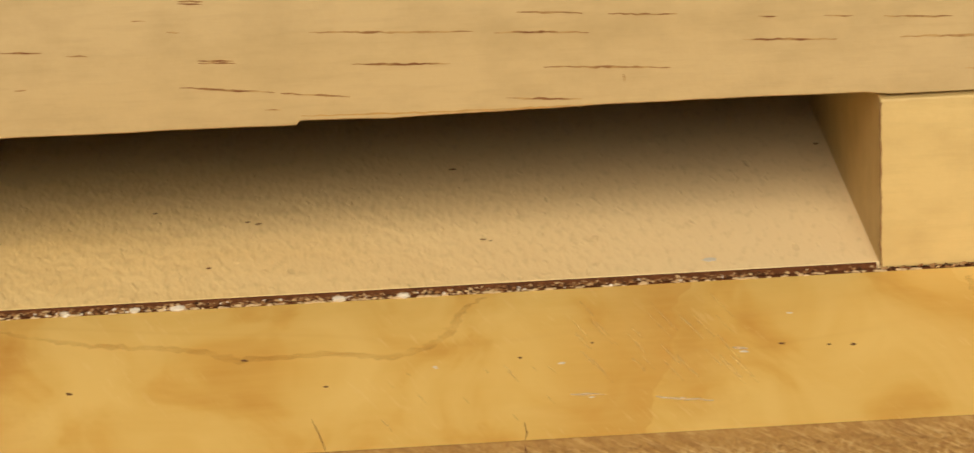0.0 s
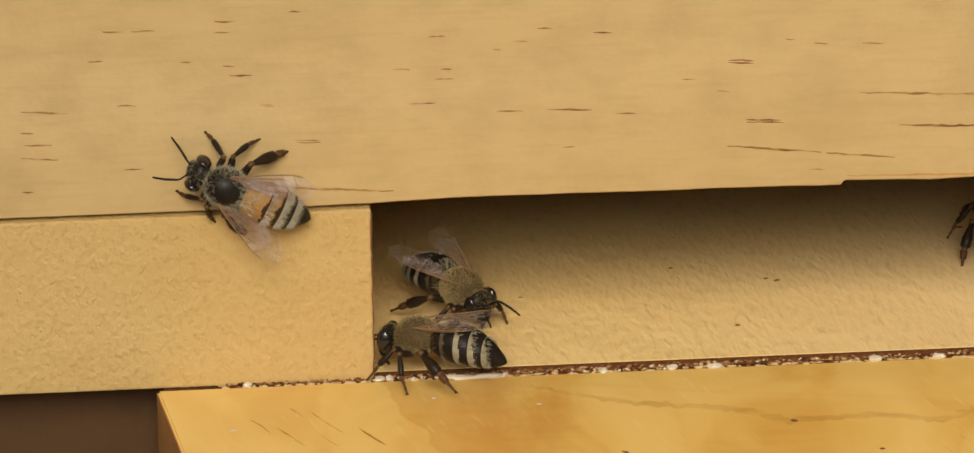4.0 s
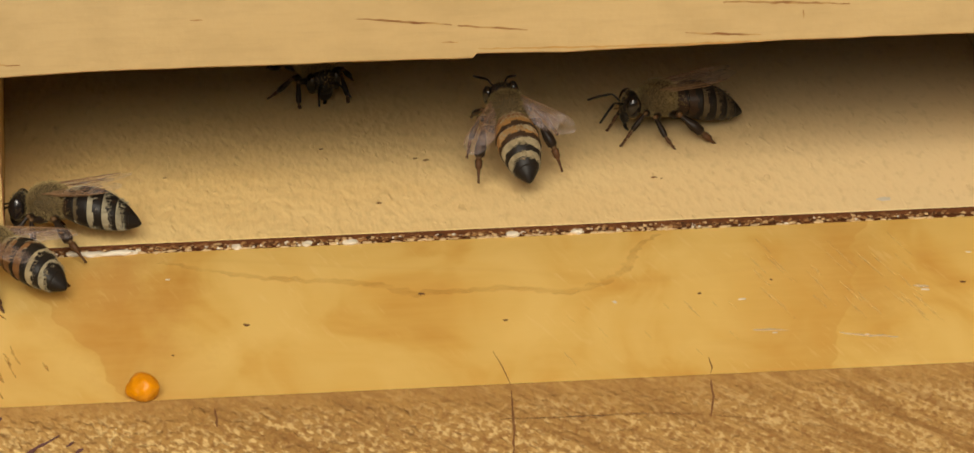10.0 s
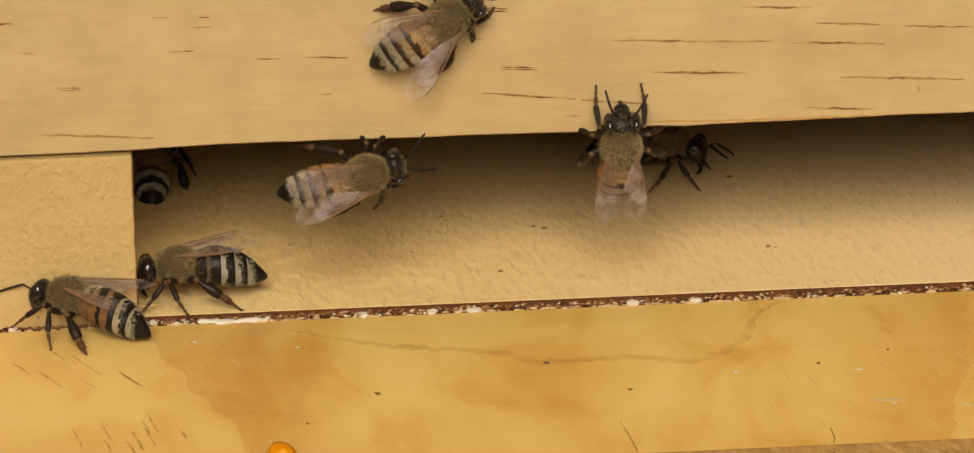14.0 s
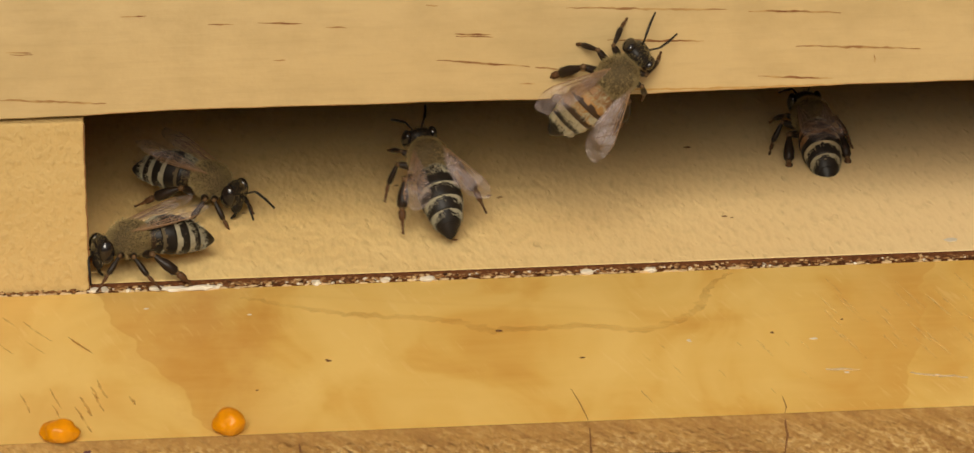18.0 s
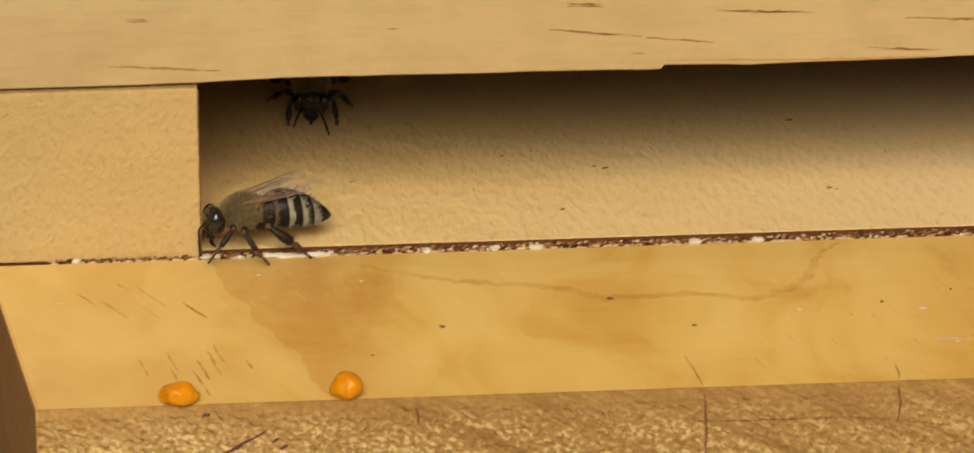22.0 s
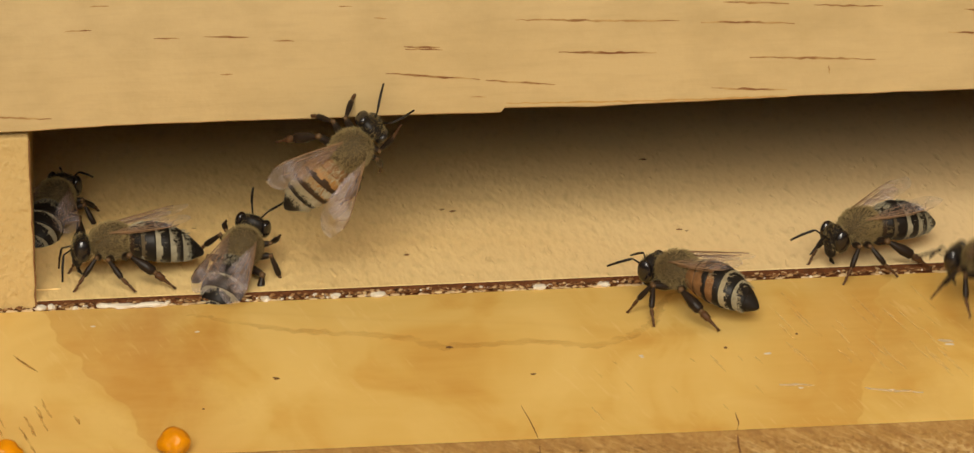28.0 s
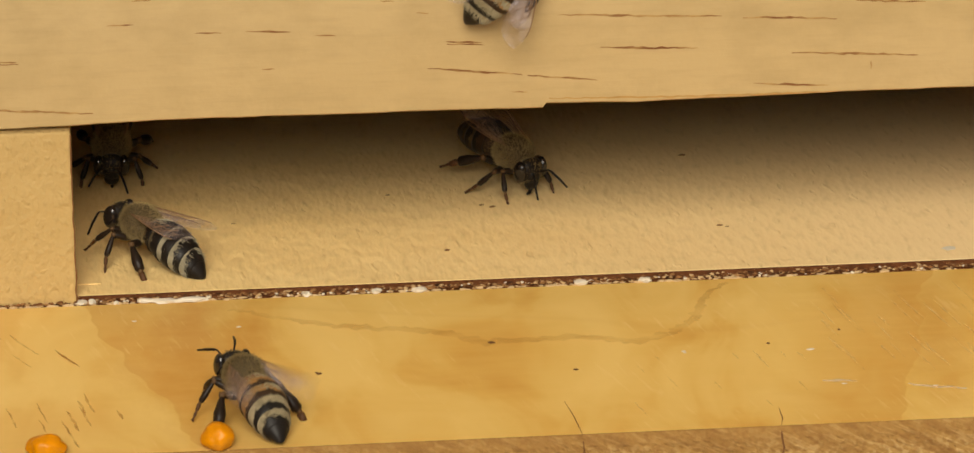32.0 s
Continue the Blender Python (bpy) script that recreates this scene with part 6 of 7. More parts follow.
    walk_bee(swarm[12], [
        (0.00, 3427.6, -3422.2, -357.0, 0, 29, 132, 1.0),
        (7.50, 3427.6, -3422.2, -357.0, 0, 29, 132, 1.0),
        (8.64, 142.7, -118.0, 82.5, 0, 29, 132, 1.0),
        (8.82, 97.7, -68.0, 45.0, -11, -6, 121, 0.7),
        (9.00, 52.7, -18.0, 7.5, -18, -42, 115, 0.9),
        (9.50, 57.8, 33.5, 4.4, 0, -20, 91, 0.0),
        (10.00, 55.0, 16.0, 8.0, -9, -22, 99, 0.45),
        (10.42, 43.9, 85.0, 4.4, 0, 0, 90, 0.0),
        (11.00, 15.0, 190.0, 4.4, 0, 0, 90, 0.0),
        (32.00, 15.0, 190.0, 4.4, 0, 0, 90, 0.0)], 13)
    walk_bee(swarm[13], [
        (0.00, 50.0, 190.0, 4.4, 0, 0, -90, 0.0),
        (9.00, 50.0, 190.0, 4.4, 0, 0, -90, 0.0),
        (9.58, 39.6, 85.0, 4.4, 0, 0, -90, 0.0),
        (10.00, 35.4, 46.4, 4.4, 5, 17, -74, 0.0),
        (10.25, 43.9, 35.7, 4.4, 0, 0, -8, 0.0),
        (10.38, 46.2, 15.9, 10.6, 43, -16, 3, 0.1),
        (10.50, 48.5, -3.8, 16.9, 90, -34, 0, 0.32),
        (11.00, 54.9, -2.0, 15.4, 135, -26, -23, 0.0),
        (11.50, 56.8, -3.8, 19.1, 90, -35, 0, 0.32),
        (12.00, 60.6, -3.8, 23.9, 90, -56, 0, 0.32),
        (12.18, 91.0, -53.8, 80.4, 43, -52, -24, 0.7),
        (12.36, 121.0, -103.8, 135.4, 0, -43, -59, 1.0),
        (13.50, 3663.2, -4147.1, -357.0, 0, -43, -59, 1.0),
        (32.00, 3663.2, -4147.1, -357.0, 0, -43, -59, 1.0)], 14)
    walk_bee(swarm[14], [
        (0.00, 85.0, 190.0, 4.4, 0, 0, -90, 0.0),
        (10.00, 85.0, 190.0, 4.4, 0, 0, -90, 0.0),
        (10.58, 48.0, 85.0, 4.4, 0, 0, -90, 0.0),
        (11.00, 32.4, 45.0, 4.4, 6, 8, -53, 0.0),
        (11.25, 36.0, 18.7, 13.3, 52, -14, -16, 0.1),
        (11.50, 39.8, -3.8, 22.1, 90, -55, 0, 0.32),
        (12.00, 46.1, -3.8, 29.1, 90, -44, 0, 0.32),
        (12.18, 75.7, -53.8, 85.1, 45, -39, -28, 0.7),
        (12.36, 105.7, -103.8, 140.1, 0, -43, -59, 1.0),
        (13.50, 2569.9, -3126.9, -357.0, 0, -43, -59, 1.0),
        (32.00, 2569.9, -3126.9, -357.0, 0, -43, -59, 1.0)], 15)
    walk_bee(swarm[15], [
        (0.00, -3707.9, -4979.6, -357.0, 0, 29, 48, 1.0),
        (10.00, -3707.9, -4979.6, -357.0, 0, 29, 48, 1.0),
        (11.14, -51.3, -114.9, 79.4, 0, 29, 48, 1.0),
        (11.32, -6.3, -64.9, 41.9, 3, 8, 84, 0.7),
        (11.50, 38.7, -14.9, 4.4, -6, -11, 120, 0.0),
        (12.00, 26.5, -2.8, 3.8, 0, -6, 132, 0.0),
        (12.50, 20.8, 14.3, 4.4, -6, -15, 112, 0.0),
        (13.00, 18.6, 23.2, 4.4, -1, -20, 94, 0.0),
        (13.42, 49.0, 85.0, 4.4, 0, 0, 90, 0.0),
        (14.00, 120.0, 190.0, 4.4, 0, 0, 90, 0.0),
        (32.00, 120.0, 190.0, 4.4, 0, 0, 90, 0.0)], 16)
    walk_bee(swarm[16], [
        (0.00, 155.0, 190.0, 4.4, 0, 0, -90, 0.0),
        (11.00, 155.0, 190.0, 4.4, 0, 0, -90, 0.0),
        (11.58, 54.5, 85.0, 4.4, 0, 0, -90, 0.0),
        (11.79, 33.0, 60.9, 4.4, 0, 0, -48, 0.0),
        (12.00, 11.6, 43.2, 4.4, 0, 0, -7, 0.0),
        (12.50, 12.1, 33.1, 4.4, 5, 17, -73, 0.0),
        (13.00, 11.6, 33.1, 4.4, 0, 20, -91, 0.0),
        (13.25, 13.9, 40.8, 4.4, 3, 2, -30, 0.0),
        (13.38, 13.7, 18.5, 12.6, 45, -22, -3, 0.1),
        (13.50, 13.6, -3.8, 20.9, 90, -57, 0, 0.32),
        (14.00, 34.0, -3.8, 34.0, 90, -34, 0, 0.32),
        (14.18, 61.1, -53.8, 89.0, 45, -28, -31, 0.7),
        (14.36, 91.1, -103.8, 144.0, 0, -43, -59, 1.0),
        (15.50, 2177.0, -4601.2, -357.0, 0, -43, -59, 1.0),
        (17.83, 2391.7, -4168.0, -357.0, 29, -26, -118, 0.7),
        (20.17, 2606.3, -3734.8, -357.0, 27, 13, -176, 0.7),
        (22.50, 2820.9, -3301.5, -357.0, 0, 29, 132, 1.0),
        (23.64, 143.7, -109.4, 79.4, 0, 29, 132, 1.0),
        (24.00, 53.8, -5.2, 4.4, 0, 4, 114, 0.0),
        (24.50, 51.7, -2.0, 7.0, -7, -34, 102, 0.1),
        (24.92, 82.7, 85.0, 4.4, 0, 0, 90, 0.0),
        (25.50, 155.0, 190.0, 4.4, 0, 0, 90, 0.0),
        (32.00, 155.0, 190.0, 4.4, 0, 0, 90, 0.0)], 17)
    walk_bee(swarm[17], [
        (0.00, 190.0, 190.0, 4.4, 0, 0, -90, 0.0),
        (11.00, 190.0, 190.0, 4.4, 0, 0, -90, 0.0),
        (11.58, 71.1, 85.0, 4.4, 0, 0, -90, 0.0),
        (12.00, 21.5, 38.5, 4.4, 5, 5, -43, 0.0),
        (12.25, 23.9, 17.0, 12.1, 50, -10, -13, 0.1),
        (12.50, 27.6, -3.8, 19.9, 90, -42, 0, 0.32),
        (13.00, 32.1, -3.8, 21.9, 90, -37, 0, 0.12),
        (13.50, 41.0, -3.8, 18.4, 90, -3, 0, 0.32),
        (13.75, 46.6, -3.8, 18.9, 90, -45, 0, 0.1),
        (14.00, 52.7, -2.0, 18.2, 178, -64, -88, 0.0),
        (14.50, 56.0, -3.8, 26.0, 90, -78, 0, 0.32),
        (14.69, 56.2, -3.8, 27.3, 90, -78, 0, 0.32),
        (14.88, 56.7, -3.8, 29.3, 90, -78, 0, 0.32),
        (15.06, 86.7, -53.8, 84.3, 42, -54, -23, 0.7),
        (15.24, 116.7, -103.8, 139.3, 0, -43, -59, 1.0),
        (16.38, 2587.8, -4537.6, -357.0, 0, -43, -59, 1.0),
        (32.00, 2587.8, -4537.6, -357.0, 0, -43, -59, 1.0)], 18)
    walk_bee(swarm[18], [
        (0.00, 3745.5, -3088.4, -357.0, 0, 29, 132, 1.0),
        (10.50, 3745.5, -3088.4, -357.0, 0, 29, 132, 1.0),
        (11.64, 144.9, -108.0, 87.3, 0, 29, 132, 1.0),
        (11.82, 99.9, -58.0, 49.8, -10, -15, 115, 0.7),
        (12.00, 55.4, -8.0, 14.7, -6, -28, 76, 0.9),
        (12.42, 11.4, 85.0, 4.4, 0, 0, 90, 0.0),
        (13.00, -90.0, 220.0, 4.4, 0, 0, 90, 0.0),
        (13.17, -90.0, 220.0, 4.4, 0, 0, 37, 0.0),
        (13.33, -90.0, 220.0, 4.4, 0, 0, -37, 0.0),
        (13.50, -90.0, 220.0, 4.4, 0, 0, -90, 0.0),
        (14.08, -4.3, 85.0, 4.4, 0, 0, -90, 0.0),
        (14.50, 32.5, 38.5, 4.4, -1, 20, -94, 0.0),
        (15.08, 32.4, 37.6, 4.1, -1, 20, -94, 0.0),
        (15.66, 32.3, 36.3, 3.6, -1, 20, -94, 0.0),
        (15.80, 20.1, 52.5, 3.9, -9, 15, -148, 0.0),
        (15.94, 7.9, 68.8, 4.1, -8, 4, 141, 0.0),
        (16.08, -4.4, 85.0, 4.4, 0, 0, 90, 0.0),
        (16.66, -90.0, 220.0, 4.4, 0, 0, 90, 0.0),
        (18.27, -90.0, 220.0, 4.4, 0, 0, 37, 0.0),
        (19.89, -90.0, 220.0, 4.4, 0, 0, -37, 0.0),
        (21.50, -90.0, 220.0, 4.4, 0, 0, -90, 0.0),
        (22.08, -22.4, 85.0, 4.4, 0, 0, -90, 0.0),
        (22.50, 6.6, 34.7, 4.4, -1, 20, -91, 0.0),
        (23.00, 10.0, 27.9, 4.4, 5, 17, -74, 0.0),
        (23.14, 0.0, 46.9, 4.4, 10, 11, -23, 0.0),
        (23.28, -10.0, 66.0, 4.4, 7, 2, 41, 0.0),
        (23.42, -20.0, 85.0, 4.4, 0, 0, 90, 0.0),
        (24.00, -90.0, 220.0, 4.4, 0, 0, 90, 0.0),
        (24.33, -90.0, 220.0, 4.4, 0, 0, 37, 0.0),
        (24.67, -90.0, 220.0, 4.4, 0, 0, -37, 0.0),
        (25.00, -90.0, 220.0, 4.4, 0, 0, -90, 0.0),
        (25.58, 0.7, 85.0, 4.4, 0, 0, -90, 0.0),
        (25.72, 13.6, 55.4, 12.3, -34, 0, -124, 0.1),
        (25.86, 26.6, 25.8, 20.2, -70, -26, -160, 0.1),
        (26.00, 39.8, -3.8, 27.0, -90, -56, 180, 0.8),
        (26.25, 18.0, -7.0, 16.3, -34, -40, 137, 0.1),
        (26.50, -3.5, -10.1, 4.4, -7, -9, 125, 0.0),
        (26.77, -4.1, -9.3, 4.6, -7, -9, 125, 0.0),
        (27.04, -5.0, -8.0, 4.8, -7, -9, 125, 0.0),
        (27.22, -35.0, -58.0, 59.8, 7, -24, 178, 0.7),
        (27.40, -65.0, -108.0, 114.8, 0, -43, -121, 1.0),
        (28.54, -3229.1, -3089.9, -357.0, 0, -43, -121, 1.0),
        (32.00, -3229.1, -3089.9, -357.0, 0, -43, -121, 1.0)], 19)
    walk_bee(swarm[19], [
        (0.00, 3436.9, -3661.9, -357.0, 0, 29, 132, 1.0),
        (10.50, 3436.9, -3661.9, -357.0, 0, 29, 132, 1.0),
        (11.64, 180.9, -89.2, 79.4, 0, 29, 132, 1.0),
        (12.00, 96.6, 11.0, 4.4, 0, 13, -28, 0.0),
        (12.12, 110.9, -22.5, 41.1, 10, -12, 176, 0.7),
        (12.24, 130.9, -55.8, 77.7, 15, -33, -118, 0.7),
        (12.36, 150.9, -89.2, 114.4, 0, -43, -59, 1.0),
        (13.50, 3761.8, -4961.3, -357.0, 0, -43, -59, 1.0),
        (13.95, 375.5, -4979.1, -357.0, -19, -7, -3, 0.7),
        (14.40, -3010.8, -4997.0, -357.0, 0, 29, 48, 1.0),
        (15.54, -63.2, -99.6, 80.6, 0, 29, 48, 1.0),
        (15.72, -18.2, -49.6, 43.1, 8, -5, 65, 0.7),
        (15.90, 26.8, 0.4, 5.6, 6, -40, 81, 0.1),
        (16.20, 27.2, 2.6, 7.4, 6, -40, 81, 0.1),
        (16.50, 27.4, 4.0, 8.6, 6, -40, 81, 0.1),
        (17.00, 27.4, 40.9, 4.4, 0, -20, 90, 0.0),
        (17.42, 3.0, 85.0, 4.4, 0, 0, 90, 0.0),
        (18.00, -55.0, 220.0, 4.4, 0, 0, 90, 0.0),
        (20.33, -55.0, 220.0, 4.4, 0, 0, 37, 0.0),
        (22.67, -55.0, 220.0, 4.4, 0, 0, -37, 0.0),
        (25.00, -55.0, 220.0, 4.4, 0, 0, -90, 0.0),
        (25.58, 2.3, 85.0, 4.4, 0, 0, -90, 0.0),
        (26.00, 27.0, 46.3, 4.4, 3, 19, -81, 0.0),
        (26.50, 30.6, 38.8, 4.4, -1, 20, -94, 0.0),
        (27.12, 30.5, 37.1, 3.8, -1, 20, -94, 0.0),
        (27.73, 30.3, 34.5, 2.8, -1, 20, -94, 0.0),
        (27.87, 21.8, 51.3, 3.3, -9, 15, -148, 0.0),
        (28.01, 13.3, 68.2, 3.9, -8, 4, 141, 0.0),
        (28.15, 4.7, 85.0, 4.4, 0, 0, 90, 0.0),
        (28.73, -55.0, 220.0, 4.4, 0, 0, 90, 0.0),
        (28.99, -55.0, 220.0, 4.4, 0, 0, 37, 0.0),
        (29.24, -55.0, 220.0, 4.4, 0, 0, -37, 0.0),
        (29.50, -55.0, 220.0, 4.4, 0, 0, -90, 0.0),
        (30.08, 32.8, 85.0, 4.4, 0, 0, -90, 0.0),
        (30.50, 70.4, 29.6, 4.4, 6, 13, -67, 0.0),
        (30.64, 57.9, 48.1, 4.4, 9, 8, -18, 0.0),
        (30.78, 45.3, 66.5, 4.4, 6, 1, 42, 0.0),
        (30.92, 32.8, 85.0, 4.4, 0, 0, 90, 0.0),
        (31.50, -55.0, 220.0, 4.4, 0, 0, 90, 0.0),
        (32.00, -55.0, 220.0, 4.4, 0, 0, 90, 0.0)], 20)
    walk_bee(swarm[20], [
        (0.00, -20.0, 220.0, 4.4, 0, 0, -90, 0.0),
        (11.50, -20.0, 220.0, 4.4, 0, 0, -90, 0.0),
        (12.08, 7.1, 85.0, 4.4, 0, 0, -90, 0.0),
        (12.29, 12.9, 57.3, 4.4, 4, 0, -28, 0.0),
        (12.50, 18.7, 29.6, 4.4, 6, -4, 35, 0.0),
        (12.75, 19.2, 12.9, 10.7, 39, -31, 29, 0.1),
        (13.00, 20.9, -2.0, 16.0, 130, -54, -34, 0.0),
        (13.50, 21.5, -3.8, 18.3, 90, -24, 0, 0.32),
        (14.00, 25.1, -2.0, 16.2, 88, -14, 0, 0.0),
        (14.50, 43.4, -3.8, 26.3, 90, -13, 0, 0.32),
        (15.01, 45.2, -3.8, 26.7, 90, -13, 0, 0.32),
        (15.52, 48.0, -3.8, 27.4, 90, -13, 0, 0.32),
        (15.70, 78.0, -53.8, 82.4, 43, -17, -35, 0.7),
        (15.88, 108.0, -103.8, 137.4, 0, -43, -59, 1.0),
        (17.02, 2619.3, -3153.9, -357.0, 0, -43, -59, 1.0),
        (32.00, 2619.3, -3153.9, -357.0, 0, -43, -59, 1.0)], 21)
    walk_bee(swarm[21], [
        (0.00, 15.0, 220.0, 4.4, 0, 0, -90, 0.0),
        (14.43, 15.0, 220.0, 4.4, 0, 0, -90, 0.0),
        (15.01, 43.8, 85.0, 4.4, 0, 0, -90, 0.0),
        (15.22, 49.9, 61.4, 4.4, 0, 0, -48, 0.0),
        (15.43, 56.1, 37.7, 4.4, 0, 0, -7, 0.0),
        (15.97, 57.5, 37.6, 4.4, 0, 0, -7, 0.0),
        (16.50, 58.5, 37.4, 4.4, 0, 0, -7, 0.0),
        (16.75, 56.0, 16.8, 11.0, 30, -40, 21, 0.1),
        (17.00, 54.4, -2.0, 16.2, -177, -50, -94, 0.0),
        (17.50, 56.6, -3.8, 21.5, 90, -42, 0, 0.32),
        (18.00, 57.0, -3.8, 23.0, 90, -44, 0, 0.32),
        (18.50, 57.9, -3.8, 30.5, 90, -65, 0, 0.32),
        (18.68, 87.9, -53.8, 85.5, 44, -46, -26, 0.7),
        (18.86, 117.9, -103.8, 140.5, 0, -43, -59, 1.0),
        (20.00, 3199.5, -3062.8, -357.0, 0, -43, -59, 1.0),
        (32.00, 3199.5, -3062.8, -357.0, 0, -43, -59, 1.0)], 22)
    walk_bee(swarm[22], [
        (0.00, 50.0, 220.0, 4.4, 0, 0, -90, 0.0),
        (14.46, 50.0, 220.0, 4.4, 0, 0, -90, 0.0),
        (15.04, 20.7, 85.0, 4.4, 0, 0, -90, 0.0),
        (15.46, 8.1, 20.6, 4.5, 3, 2, -29, 0.0),
        (15.98, 9.4, 19.9, 4.4, 3, 2, -29, 0.0),
        (16.50, 10.3, 19.4, 4.4, 3, 2, -29, 0.0),
        (17.00, 13.8, 16.2, 4.4, 0, 15, -39, 0.0),
        (17.50, 6.1, 23.2, 4.4, 5, 17, -72, 0.0),
        (18.00, 13.8, 20.5, 4.4, 0, 10, -33, 0.0),
        (18.50, 16.7, 29.5, 4.4, 6, 8, -52, 0.0),
        (19.00, 27.8, 4.3, 4.4, 0, 22, -28, 0.0),
        (19.50, 38.6, -5.8, 4.4, 2, 1, -20, 0.0),
        (20.00, 47.3, -11.4, 3.8, 0, -7, -31, 0.0),
        (20.36, 105.4, -112.2, 114.4, 0, -43, -59, 1.0),
        (21.50, 2394.8, -3815.9, -357.0, 0, -43, -59, 1.0),
        (22.00, 2670.2, -3648.0, -357.0, 29, -26, -118, 0.7),
        (22.50, 2945.5, -3480.2, -357.0, 27, 13, -176, 0.7),
        (23.00, 3220.9, -3312.4, -357.0, 0, 29, 132, 1.0),
        (24.14, 151.1, -114.0, 83.8, 0, 29, 132, 1.0),
        (24.32, 106.1, -64.0, 46.3, -9, -15, 113, 0.7),
        (24.50, 61.1, -14.0, 8.8, 0, -60, 90, 0.9),
        (24.92, 57.7, 85.0, 4.4, 0, 0, 90, 0.0),
        (25.50, 50.0, 220.0, 4.4, 0, 0, 90, 0.0),
        (26.83, 50.0, 220.0, 4.4, 0, 0, 37, 0.0),
        (28.17, 50.0, 220.0, 4.4, 0, 0, -37, 0.0),
        (29.50, 50.0, 220.0, 4.4, 0, 0, -90, 0.0),
        (30.08, 77.8, 85.0, 4.4, 0, 0, -90, 0.0),
        (30.50, 89.8, 38.5, 4.4, -3, 20, -98, 0.0),
        (31.00, 95.5, 43.7, 4.4, -3, 20, -98, 0.0),
        (31.14, 90.0, 54.9, 4.4, -10, 14, -151, 0.0),
        (31.28, 85.6, 70.0, 4.4, -8, 3, 141, 0.0),
        (31.42, 81.1, 85.0, 4.4, 0, 0, 90, 0.0),
        (32.00, 50.0, 220.0, 4.4, 0, 0, 90, 0.0)], 23)
    walk_bee(swarm[23], [
        (0.00, 85.0, 220.0, 4.4, 0, 0, -90, 0.0),
        (14.66, 85.0, 220.0, 4.4, 0, 0, -90, 0.0),
        (15.24, 60.4, 85.0, 4.4, 0, 0, -90, 0.0),
        (15.38, 56.9, 55.4, 9.4, 35, -11, -55, 0.1),
        (15.52, 53.4, 25.8, 14.4, 71, -51, -19, 0.1),
        (15.66, 49.8, -3.8, 19.4, 90, -88, 0, 0.32),
        (16.08, 49.9, -3.8, 21.6, 90, -88, 0, 0.32),
        (16.50, 50.0, -3.8, 23.1, 90, -88, 0, 0.32),
        (17.00, 57.5, -3.8, 32.9, 90, -69, 0, 0.32),
        (17.18, 85.9, -53.8, 85.4, 44, -46, -26, 0.7),
        (17.36, 115.9, -103.8, 140.4, 0, -43, -59, 1.0),
        (18.50, 2084.9, -4735.6, -357.0, 0, -43, -59, 1.0),
        (32.00, 2084.9, -4735.6, -357.0, 0, -43, -59, 1.0)], 24)
    walk_bee(swarm[24], [
        (0.00, 120.0, 220.0, 4.4, 0, 0, -90, 0.0),
        (15.14, 120.0, 220.0, 4.4, 0, 0, -90, 0.0),
        (15.72, 86.6, 85.0, 4.4, 0, 0, -90, 0.0),
        (15.86, 81.8, 55.4, 7.7, 34, -2, -56, 0.1),
        (16.00, 77.0, 25.8, 10.9, 70, -29, -20, 0.1),
        (16.14, 72.3, -3.8, 14.2, 90, -61, 0, 0.32),
        (16.32, 73.0, -3.8, 15.6, 90, -61, 0, 0.32),
        (16.50, 73.5, -3.8, 16.5, 90, -61, 0, 0.32),
        (16.68, 103.5, -53.8, 71.5, 44, -44, -27, 0.7),
        (16.86, 133.5, -103.8, 126.5, 0, -43, -59, 1.0),
        (18.00, 2627.7, -4917.3, -357.0, 0, -43, -59, 1.0),
        (32.00, 2627.7, -4917.3, -357.0, 0, -43, -59, 1.0)], 25)
    walk_bee(swarm[25], [
        (0.00, 3793.3, -3755.6, -357.0, 0, 29, 132, 1.0),
        (15.00, 3793.3, -3755.6, -357.0, 0, 29, 132, 1.0),
        (16.14, 167.9, -106.0, 97.3, 0, 29, 132, 1.0),
        (16.32, 122.9, -56.0, 59.8, -24, -15, 131, 0.7),
        (16.50, 77.9, -6.0, 22.3, -64, -54, 159, 0.9),
        (16.71, 89.5, 39.5, 13.4, -18, -34, 110, 0.6),
        (16.92, 101.0, 85.0, 4.4, 0, 0, 90, 0.0),
        (17.50, 155.0, 220.0, 4.4, 0, 0, 90, 0.0),
        (32.00, 155.0, 220.0, 4.4, 0, 0, 90, 0.0)], 26)
